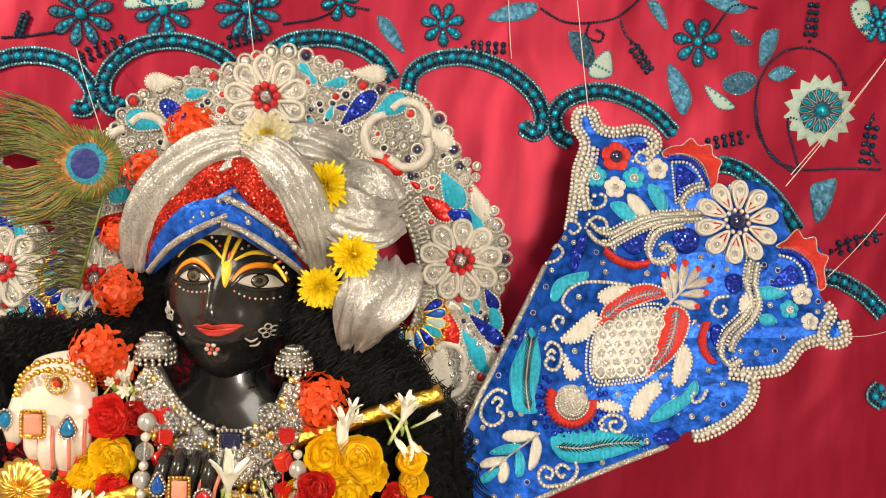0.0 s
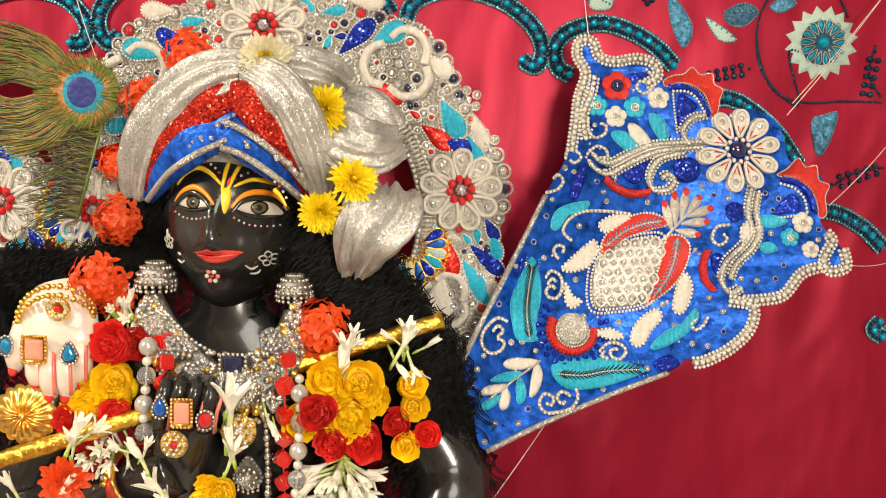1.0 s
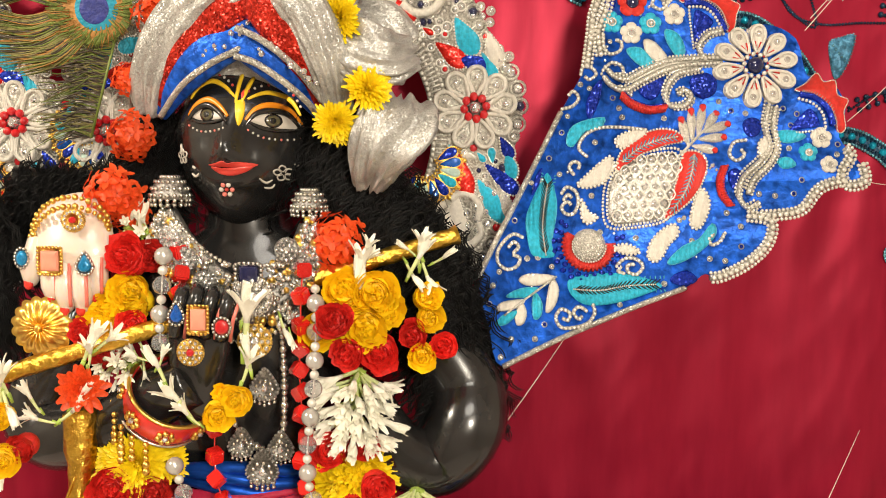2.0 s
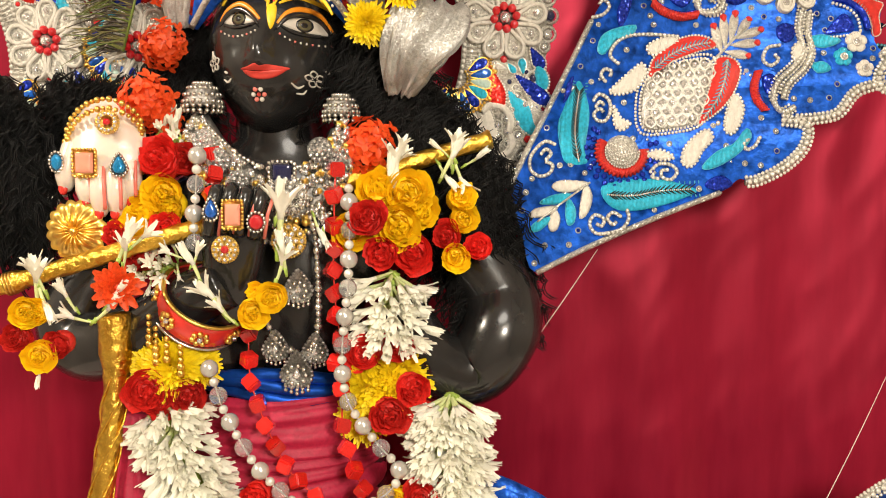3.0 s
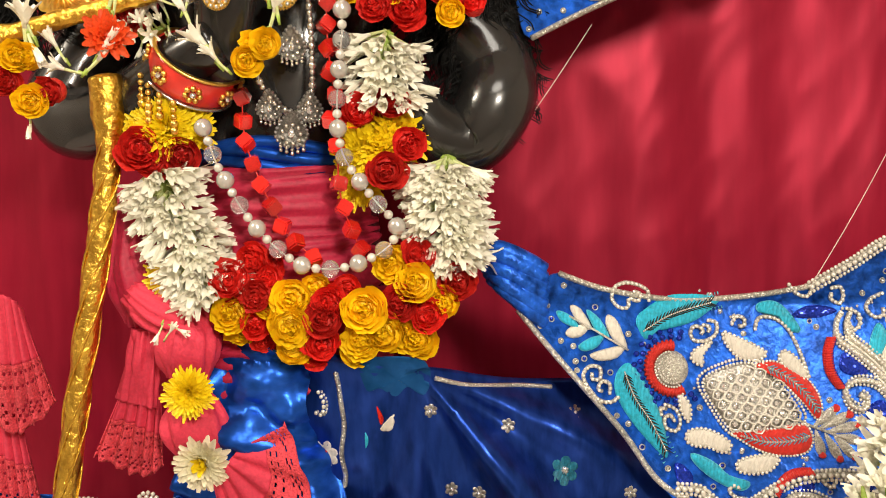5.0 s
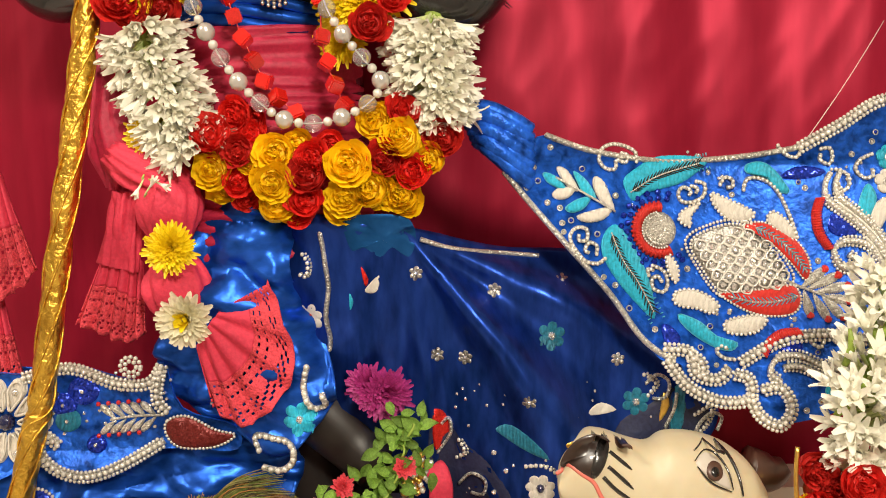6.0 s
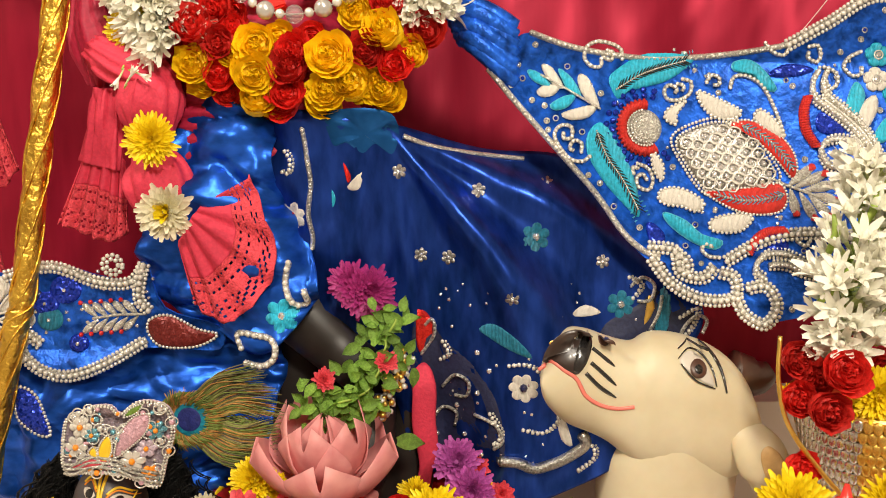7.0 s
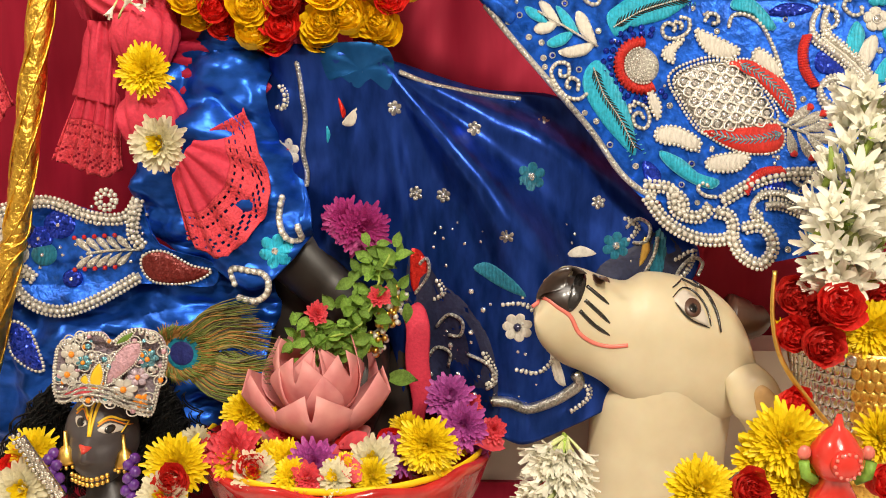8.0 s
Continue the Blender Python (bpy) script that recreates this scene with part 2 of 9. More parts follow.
GOLD = mat("gold_foil", (0.88, 0.5, 0.07), 0.3, metal=1.0, bump=1.0, scale=110, vary=0.3, patch=40)
GOLD_PLAIN = mat("gold_metal", (0.9, 0.56, 0.13), 0.32, metal=1.0, bump=0.15, scale=120, vary=0.2)
SEQUIN_BLUE = mat("blue_sequin", (0.004, 0.03, 0.42), 0.2, metal=0.55, scale=330, sparkle=0.9, vary=0.6)
SEQUIN_RED = mat("red_foil", (0.68, 0.02, 0.012), 0.25, metal=0.6, scale=420, sparkle=0.5, vary=0.35)
RED_THREAD = mat("red_thread", (0.7, 0.03, 0.02), 0.45, bump=0.6, scale=200, vary=0.2, wave=200)
RED_GEM = mat("red_gem", (0.5, 0.008, 0.012), 0.08, vary=0.3, scale=60, coat=1.0)
BLUE_GEM = mat("blue_gem", (0.0, 0.09, 0.45), 0.06, metal=0.3, vary=0.5, scale=220, coat=1.0, sparkle=0.3)
AQUA_GEM = mat("aqua_gem", (0.0, 0.22, 0.5), 0.06, metal=0.4, vary=0.5, scale=260, coat=1.0, sparkle=0.4)
PEACH_GEM = mat("peach_stone", (0.78, 0.3, 0.2), 0.25, vary=0.12, scale=50, coat=0.5)
NAVY_GEM = mat("navy_gem", (0.003, 0.006, 0.05), 0.05, coat=1.0, vary=0.3)
RED_CUBE = mat("red_glass_cube", (0.6, 0.012, 0.008), 0.1, coat=0.8, vary=0.25, scale=50, spread=0.25)
CRYSTAL = mat("clear_bead", (0.86, 0.86, 0.86), 0.03, vary=0.05, transmission=0.85, ior=1.35)
SILVER_GLITTER = mat("silver_glitter_cloth", (0.5, 0.49, 0.46), 0.4, metal=0.5, scale=680, sparkle=0.7, vary=0.35, patch=30)
RED_GLITTER = mat("red_glitter_cloth", (0.55, 0.02, 0.006), 0.3, metal=0.6, scale=420, sparkle=1.4, vary=0.5, patch=40)
BLACK_STONE = mat("polished_black_stone", (0.008, 0.0075, 0.0075), 0.22, vary=0.4, scale=30, coat=0.4)
DARK_LEG = mat("dark_brown_stone", (0.012, 0.007, 0.005), 0.45, vary=0.4, scale=30)
HAIR = mat("black_yarn_hair", (0.0012, 0.001, 0.0011), 0.36, bump=0.5, scale=300, vary=0.5, spec=0.13)
WHITE_STONE = mat("white_marble", (0.74, 0.63, 0.54), 0.28, vary=0.08, scale=24, subsurface=0.25, coat=0.4)
COW_STONE = mat("cream_marble", (0.62, 0.52, 0.33), 0.48, vary=0.14, scale=14, subsurface=0.25, coat=0.06, patch=6, other=(0.7, 0.63, 0.45))
PINK_PAINT = mat("pink_paint", (0.72, 0.18, 0.14), 0.35, vary=0.15, scale=60)
RED_PAINT = mat("red_paint", (0.62, 0.03, 0.02), 0.2, vary=0.2, scale=50, coat=0.5)
LIP_PAINT = mat("lip_paint", (0.62, 0.05, 0.035), 0.3, vary=0.2, scale=50, coat=0.3)
YELLOW_PAINT = mat("yellow_paint", (0.85, 0.55, 0.02), 0.35, vary=0.12, scale=60, coat=0.3)
ORANGE_PAINT = mat("orange_paint", (0.85, 0.27, 0.01), 0.35, vary=0.12, scale=60, coat=0.3)
# white greyed down: the shade on the eyes is put into this colour
WHITE_PAINT = mat("white_paint", (0.56, 0.51, 0.44), 0.35, vary=0.08, scale=60)
IRIS_PAINT = mat("iris_paint", (0.075, 0.065, 0.03), 0.12, vary=0.4, scale=60, coat=1.0)
BLACK_PAINT = mat("black_paint", (0.008, 0.007, 0.007), 0.2, vary=0.3, scale=60, coat=0.6)
BROWN_PAINT = mat("brown_paint", (0.07, 0.028, 0.015), 0.4, vary=0.5, scale=40, coat=0.2)
ROSE_RED = mat("red_rose_petal", (0.72, 0.022, 0.014), 0.5, bump=0.25, scale=120, vary=0.25, spread=0.22, thin=0.15)
ROSE_YELLOW = mat("yellow_rose_petal", (1.0, 0.66, 0.006), 0.5, bump=0.2, scale=120, vary=0.03, spread=0.06, thin=0.12)
MUM_YELLOW = mat("yellow_chrysanthemum_petal", (0.94, 0.7, 0.008), 0.5, vary=0.12, scale=90, spread=0.06, thin=0.15)
MUM_WHITE = mat("white_chrysanthemum_petal", (0.84, 0.79, 0.58), 0.55, vary=0.12, scale=90, thin=0.3)
MUM_PURPLE = mat("purple_petal", (0.52, 0.1, 0.42), 0.55, vary=0.3, scale=90, spread=0.15, thin=0.3)
MUM_MAGENTA = mat("magenta_petal", (0.48, 0.035, 0.24), 0.55, vary=0.35, scale=90, thin=0.3)
MUM_CORAL = mat("coral_petal", (0.82, 0.09, 0.12), 0.55, vary=0.25, scale=90, thin=0.3)
TUBEROSE = mat("tuberose_petal", (0.93, 0.91, 0.79), 0.5, vary=0.06, scale=120, spread=0.05, thin=0.15)
TUBE_GREEN = mat("pale_green_tube", (0.6, 0.66, 0.3), 0.5, vary=0.15, scale=90)
GREEN = mat("green_stem", (0.3, 0.42, 0.06), 0.5, vary=0.3, scale=90, spread=0.2)
LEAF = mat("basil_leaf", (0.2, 0.36, 0.045), 0.5, bump=0.4, scale=120, vary=0.4, spread=0.3, thin=0.3)
ORANGE_FLOWER = mat("orange_ixora_petal", (0.85, 0.09, 0.012), 0.5, vary=0.25, scale=110, spread=0.12, thin=0.3)
LOTUS = mat("pink_lotus_petal", (0.88, 0.32, 0.33), 0.5, vary=0.14, scale=40, other=(0.9, 0.45, 0.42), patch=16, thin=0.3)
FEATHER = mat("peacock_barb", (0.16, 0.14, 0.035), 0.55, vary=0.6, scale=120)
FEATHER_DARK = mat("dark_feather", (0.05, 0.035, 0.02), 0.6, vary=0.6, scale=120)
FEATHER_BRONZE = mat("bronze_feather", (0.36, 0.17, 0.035), 0.55, metal=0.15, vary=0.35, scale=160, bump=0.4)
FEATHER_TEAL = mat("teal_feather", (0.0, 0.2, 0.3), 0.5, metal=0.2, vary=0.35, scale=160, bump=0.4)
FEATHER_BLUE = mat("deep_blue_feather", (0.012, 0.02, 0.16), 0.5, metal=0.2, vary=0.35, scale=160, bump=0.4)
FEATHER_GREEN = mat("green_feather", (0.13, 0.17, 0.025), 0.55, metal=0.1, vary=0.4, scale=160)
THREAD = mat("white_thread", (0.7, 0.62, 0.56), 0.7, vary=0.1)
PLASTER = mat("painted_plaster", (0.62, 0.57, 0.5), 0.7, bump=0.1, scale=60, vary=0.06)
MARBLE_FLOOR = mat("altar_white_marble", (0.7, 0.64, 0.58), 0.3, vary=0.12, scale=6, patch=2, coat=0.2)

# ---- the setting ----
def sheet(name, x0, x1, z0, z1, depth, material, nx=120, nz=90, label="", category=""):
    """A hanging cloth; depth(x, z) gives its y."""
    g = Geo()
    xs, zs = np.linspace(x0, x1, nx), np.linspace(z0, z1, nz)
    g.add([(x, depth(x, z), z) for z in zs for x in xs],
          [(j * nx + i, j * nx + i + 1, (j + 1) * nx + i + 1, (j + 1) * nx + i) for j in range(nz - 1) for i in range(nx - 1)])
    ob = thing(name, g, material, label, category, kind="structure")
    mod = ob.modifiers.new("thickness", "SOLIDIFY")
    mod.thickness, mod.offset = 0.002, 1
    return ob


def cloth_y(x, z):
    low = min(max((1.5 - z) / 0.5, 0), 1)
    drift = x + 0.05 * noise.noise((x * 1.5, 6.0, z * 1.2))
    folds = 0.009 * math.sin(14 * drift + 0.5) + 0.004 * math.sin(31 * drift + 1.2 * z) + 0.012 * noise.noise((drift * 9, 2.0, z * 0.9))
    soft = 0.012 * noise.noise((x * 3.0, 0.3, z * 1.8)) + 0.002 * noise.noise((x * 14, 4.0, z * 5))
    crease = 0.005 * abs(noise.noise((x * 7 + z * 2, 8.0, z * 4 - x * 2))) + 0.0035 * abs(noise.noise((x * 15 - z * 5, 3.0, z * 7)))
    return 0.262 + low * folds + soft + crease


backdrop = sheet("backdrop", -1.5, 1.6, 0.0, 2.3, cloth_y, CRIMSON, 320, 240,
                 "crimson silk backdrop cloth with creases and teal beaded embroidery", "backdrop cloth")


def box(name, lo, hi, material, label, category="wall"):
    g = Geo()
    (a, b, c), (d, e, f) = lo, hi
    g.add([(a, b, c), (d, b, c), (d, e, c), (a, e, c), (a, b, f), (d, b, f), (d, e, f), (a, e, f)],
          [(3, 2, 1, 0), (4, 5, 6, 7), (0, 1, 5, 4), (1, 2, 6, 5), (2, 3, 7, 6), (3, 0, 4, 7)])
    return thing(name, g, material, label, category, kind="structure", smooth=False)


box("altar_floor", (-1.6, -0.62, -0.06), (1.7, 0.45, 0.0), MARBLE_FLOOR, "white marble top of the altar under the statues", "altar")
box("altar_front", (-1.6, -0.62, -0.9), (1.7, -0.58, -0.06), MARBLE_FLOOR, "white marble front of the altar", "altar")
box("wall_north", (-2.4, 0.45, -0.95), (2.5, 0.57, 3.2), PLASTER, "plain painted wall behind the hung cloth")
box("wall_south", (-2.4, -3.6, -0.95), (2.5, -3.48, 3.2), PLASTER, "plain painted wall of the hall")
box("wall_west", (-2.52, -3.6, -0.95), (-2.4, 0.57, 3.2), PLASTER, "plain painted side wall")
box("wall_east", (2.5, -3.6, -0.95), (2.62, 0.57, 3.2), PLASTER, "plain painted side wall")
box("floor", (-2.52, -3.6, -1.0), (2.62, 0.57, -0.95), MARBLE_FLOOR, "pale marble floor of the hall", "floor")
box("ceiling", (-2.52, -3.6, 3.2), (2.62, 0.57, 3.3), PLASTER, "plain painted ceiling", "ceiling")

L0, L1 = (0.557, 0.1, 0.263), (0.188, 0.1, 0.04)
box("marble_ledge", (-0.9, 0.1, L1[2]), (1.1, 0.2, L0[2]), MARBLE_FLOOR, "white marble ledge at the foot of the backdrop", "ledge")
box("red_plinth", (-0.9, 0.09, 0.002), (1.1, 0.2, L1[2]), CRIMSON, "plinth covered in crimson cloth", "plinth")

# ---- embroidery on the backdrop, its parts ----
cloth = lambda x, z, h=0.0: (x, cloth_y(x, z) - 0.002 - h, z)


def beaded_arch(path):
    p = smooth_path(path, 8)
    base, big, small, rim = Geo(), Geo(), Geo(), Geo()
    ring = []
    for s in (1, -1):
        side = []
        for i, q in enumerate(p):
            t = p[min(i + 1, len(p) - 1)] - p[max(i - 1, 0)]
            nrm = np.array((-t[1], t[0])) / (np.linalg.norm(t) + 1e-9)
            side.append(q + s * nrm * 0.0125)
        ring.append(side)
    g = base
    n = len(p)
    g.add([cloth(*q, 0.003) for q in ring[0]] + [cloth(*q, 0.006) for q in p] + [cloth(*q, 0.003) for q in ring[1]]
          + [cloth(*q, -0.001) for q in ring[0]] + [cloth(*q, -0.001) for q in ring[1]],
          [(k * n + i, k * n + i + 1, (k + 1) * n + i + 1, (k + 1) * n + i) for k in (0, 1) for i in range(n - 1)]
          + [(3 * n + i, 3 * n + i + 1, i + 1, i) for i in range(n - 1)] + [(2 * n + i, 2 * n + i + 1, 4 * n + i + 1, 4 * n + i) for i in range(n - 1)])
    for q in along(p, 0.0195):
        ball(big, cloth(*q, 0.006), 0.0066, 8)
    for k, off in enumerate((-0.0085, 0.0085, -0.0055, 0.0055)):
        line = [q + (r - q) * abs(off) / 0.0125 for q, r in zip(p, ring[0 if off > 0 else 1])]
        for j, q in enumerate(along(line, 0.0068)):
            ball(small, cloth(*q, 0.0055), 0.0028, 5, 0)
    for side in ring:
        for q in along(side, 0.0054):
            ball(rim, cloth(*q, 0.0045), 0.0033, 5, 0, (1, 0.5, 1))
    ob = part("embroidered_arch", base, TEAL, backdrop, "teal thread scallop edged with sequins")
    part("large_beads", big, TEAL_BEAD, ob)
    part("small_beads", small, DARK_BEAD, ob)
    part("sequin_edge", rim, SEQUIN_PALE, ob)


for path in (
    [(-0.733, 1.814), (-0.687, 1.83), (-0.64, 1.833), (-0.598, 1.823), (-0.57, 1.801), (-0.555, 1.774), (-0.565, 1.75), (-0.585, 1.749)],
    [(-0.504, 1.761), (-0.522, 1.751), (-0.537, 1.774), (-0.532, 1.807), (-0.504, 1.84), (-0.463, 1.86), (-0.406, 1.865), (-0.35, 1.848), (-0.322, 1.828)],
    [(-0.257, 1.853), (-0.22, 1.873), (-0.168, 1.879), (-0.116, 1.869), (-0.078, 1.845), (-0.054, 1.813)],
    [(-0.015, 1.768), (-0.028, 1.791), (-0.023, 1.824), (0.006, 1.846), (0.053, 1.856), (0.1, 1.849), (0.143, 1.831), (0.182, 1.798), (0.199, 1.761), (0.189, 1.733), (0.165, 1.744)],
    [(0.246, 1.721), (0.225, 1.734), (0.22, 1.767), (0.243, 1.793), (0.289, 1.806), (0.337, 1.797), (0.385, 1.772), (0.42, 1.74)],
    [(0.456, 1.68), (0.512, 1.69), (0.561, 1.667), (0.606, 1.629), (0.642, 1.582)],
    [(0.689, 1.506), (0.723, 1.499), (0.763, 1.476), (0.798, 1.444)],
    [(0.799, 1.318), (0.789, 1.303), (0.809, 1.289)],
):
    beaded_arch(path)


def vine(path):
    g = Geo()
    p = smooth_path(path, 6)
    for q in along(p, 0.0052):
        ball(g, cloth(*q, 0.002), 0.0028, 5)
    ob = part("beaded_vine", g, DARK_BEAD, backdrop)


def sprig(a, b, n=5):
    g = Geo()
    a, b = np.array(a), np.array(b)
    d = (b - a) / n
    s = np.array((-d[1], d[0]))
    for i in range(n + 1):
        q = a + d * i
        ball(g, cloth(*q, 0.002), 0.0034, 5)
        for k in (-1, 1):
            if i:
                ball(g, cloth(*(q + k * s * 0.55 * (1.1 - 0.06 * i)), 0.003), 0.0052, 6)
    part("bead_sprig", g, DARK_BEAD, backdrop)


def applique_leaf(path, material, h=0.003, name="embroidered_leaf"):
    g = Geo()
    pad(g, path, h, cloth, 0, 4)
    beads(g, path, 0.0018, cloth, 1, 0.0052, 4, True, h=0.0025)
    tip, root = np.array(path[0], float), np.array(path[len(path) // 2], float)
    for k in range(1, 6):
        ball(g, cloth(*(tip + (root - tip) * k / 6), h + 0.001), 0.0024, 5, 1)
    part(name, g, [material, SEQUIN_PALE], backdrop)


for path in ([(0.19, 1.94), (0.228, 1.92), (0.27, 1.919), (0.312, 1.927), (0.339, 1.947), (0.357, 1.966)], [(0.322, 1.923), (0.334, 1.899), (0.357, 1.878), (0.372, 1.846)],
             [(0.655, 1.757), (0.612, 1.77), (0.636, 1.686), (0.602, 1.699), (0.566, 1.741), (0.556, 1.796), (0.565, 1.843), (0.596, 1.881), (0.642, 1.89), (0.681, 1.87), (0.707, 1.829)],
             [(0.556, 1.796), (0.566, 1.75), (0.592, 1.704), (0.645, 1.687), (0.711, 1.691), (0.778, 1.691)], [(0.46, 1.881), (0.499, 1.943), (0.517, 1.957), (0.554, 1.952)],
             [(0.271, 1.917), (0.267, 1.898), (0.288, 1.888), (0.295, 1.901), (0.28, 1.908)], [(-0.705, 1.861), (-0.659, 1.866), (-0.617, 1.874)], [(-0.239, 1.9), (-0.183, 1.911), (-0.137, 1.931), (-0.099, 1.928)],
             [(-0.579, 1.842), (-0.565, 1.806), (-0.575, 1.843)], [(0.757, 1.784), (0.751, 1.737), (0.772, 1.7)], [(0.701, 1.546), (0.738, 1.571), (0.789, 1.582)]):
    vine(path)
for a, b in (((0.066, 1.873), (0.129, 1.873)), ((0.642, 1.901), (0.646, 1.961)), ((0.547, 1.74), (0.48, 1.724)), ((0.342, 1.887), (0.374, 1.844)), ((0.758, 1.775), (0.748, 1.704)),
             ((-0.575, 1.833), (-0.507, 1.863)), ((-0.341, 1.864), (-0.28, 1.88)), ((0.701, 1.551), (0.775, 1.577)), ((-0.664, 1.904), (-0.677, 1.867))):
    sprig(a, b)
for path in ([(-0.082, 1.919), (-0.061, 1.91), (-0.047, 1.888), (-0.037, 1.86), (-0.06, 1.874), (-0.078, 1.896)], [(0.102, 1.922), (0.134, 1.944), (0.18, 1.949), (0.176, 1.928), (0.135, 1.917)], [(0.367, 1.957), (0.388, 1.953), (0.402, 1.912), (0.382, 1.93)],
             [(0.405, 1.852), (0.424, 1.843), (0.448, 1.802), (0.434, 1.771), (0.412, 1.806)], [(0.56, 1.857), (0.562, 1.908), (0.589, 1.918), (0.582, 1.881)], [(0.575, 1.843), (0.597, 1.858), (0.619, 1.85), (0.594, 1.833)],
             [(0.661, 1.659), (0.679, 1.667), (0.703, 1.67), (0.692, 1.622), (0.674, 1.598), (0.663, 1.631)], [(0.46, 1.965), (0.497, 1.97), (0.536, 1.953), (0.508, 1.943)]):
    applique_leaf(path, STEEL_BLUE)
for path in ([(0.278, 1.852), (0.305, 1.874), (0.312, 1.835), (0.289, 1.827), (0.274, 1.834)], [(0.469, 1.821), (0.501, 1.804), (0.521, 1.786), (0.493, 1.785)], [(0.708, 1.964), (0.736, 1.969), (0.74, 1.914), (0.715, 1.932)],
             [(-0.5, 1.917), (-0.489, 1.936), (-0.38, 1.939), (-0.384, 1.921), (-0.426, 1.926)]):
    applique_leaf(path, SAGE, 0.004, "felt_petal")
for path in ([(0.238, 1.902), (0.267, 1.898), (0.282, 1.866), (0.274, 1.843), (0.249, 1.865)], [(0.5, 1.832), (0.532, 1.847), (0.556, 1.834), (0.534, 1.81), (0.506, 1.813)], [(0.51, 1.915), (0.529, 1.907), (0.544, 1.893), (0.52, 1.893)]):
    applique_leaf(path, TEAL, 0.005, "sequin_leaf")


def bead_flower(c, n, r, material=TEAL_BEAD, turn=0.3):
    g = Geo()
    for i in range(n):
        a = turn + 2 * math.pi * i / n
        o = drop((c[0] + 0.18 * r * math.cos(a), c[1] + 0.18 * r * math.sin(a)), r * 0.9, r * 3.6 / n, a)
        pad(g, o, 0.004, cloth, 0, 3)
        beads(g, o, 0.0016, cloth, 1, 0.0046, 3, True, h=0.003)
        for k, s in ((0.4, 0.0035), (0.62, 0.0052), (0.84, 0.0042)):
            ball(g, cloth(c[0] + k * r * math.cos(a), c[1] + k * r * math.sin(a), 0.005), s, 6, 2, (1, 0.6, 1))
    ball(g, cloth(*c, 0.004), r * 0.2, 8, 2)
    part("beaded_flower", g, [TEAL, DARK_BEAD, material], backdrop, "teal sequin flower edged in dark beads")


for c, n, r in (((0.026, 1.909), 7, 0.034), ((0.453, 1.893), 7, 0.038), ((-0.575, 1.905), 9, 0.05), ((-0.44, 1.916), 8, 0.045), ((-0.3, 1.924), 11, 0.052), ((-0.146, 1.94), 6, 0.03), ((0.754, 1.933), 8, 0.03)):
    bead_flower(c, n, r)


def felt_flower(c, r):
    g = Geo()
    n = 16
    star = []
    for i in range(2 * n):
        a, k = math.pi * i / n, r if i % 2 else r * 0.8
        star.append((c[0] + k * math.cos(a), c[1] + k * math.sin(a)))
    pad(g, star, 0.005, cloth, 0, 2)
    pad(g, ellipse(c, r * 0.62, r * 0.62, 0, 16), 0.008, cloth, 1, 2)
    for i in range(14):
        a = 2 * math.pi * i / 14
        pad(g, drop((c[0] + 0.26 * r * math.cos(a), c[1] + 0.26 * r * math.sin(a)), r * 0.34, r * 0.13, a), 0.011, cloth, 2, 2)
        cord(g, drop((c[0] + 0.24 * r * math.cos(a), c[1] + 0.24 * r * math.sin(a)), r * 0.38, r * 0.17, a), 0.0009, cloth, 3, 0.0095, 2, True, 4)
    ball(g, cloth(*c, 0.008), r * 0.17, 12, 2)
    part("felt_flower", g, [SAGE, TEAL, TEAL_BEAD, ZARI], backdrop, "sage felt flower with a teal beaded centre")


felt_flower((0.666, 1.786), 0.062)


# ---- threads that hold the ornaments ----
def hanging_thread(a, b, label="thin white thread that holds the embroidered panel"):
    g = Geo()
    a, b = Vector(a), Vector(b)
    tube(g, [a.lerp(b, i / 8) + Vector((0, 0, -0.006 * math.sin(math.pi * i / 8))) for i in range(9)], 0.0007, 5)
    thing("hanging_thread", g, THREAD, label, "thread", group="holding threads")


for a, b in (((0.236, 0.2, 1.978), (0.257, 0.14, 1.753)), ((0.78, 0.24, 1.9), (0.559, 0.12, 1.654)), ((0.789, 0.24, 1.913), (0.566, 0.12, 1.672)), ((0.797, 0.24, 1.644), (0.623, 0.1, 1.519)),
             ((-0.287, 0.2, 1.943), (-0.255, 0.11, 1.826)), ((-0.56, 0.2, 1.84), (-0.478, 0.12, 1.68)), ((0.205, 0.06, 1.187), (0.049, 0.03, 0.968)), ((0.725, 0.2, 1.014), (0.503, -0.03, 0.813)),
             ((0.64, 0.08, 1.432), (0.8, 0.22, 1.429)), ((0.134, 0.25, 1.95), (0.143, 0.255, 1.854))):
    hanging_thread(a, b)


def within(x, z, poly):
    """Whether a point lies inside an outline."""
    hit = False
    for (ax, az), (bx, bz) in zip(poly, poly[-1:] + poly[:-1]):
        if (az > z) != (bz > z) and x < (bx - ax) * (z - az) / (bz - az) + ax:
            hit = not hit
    return hit


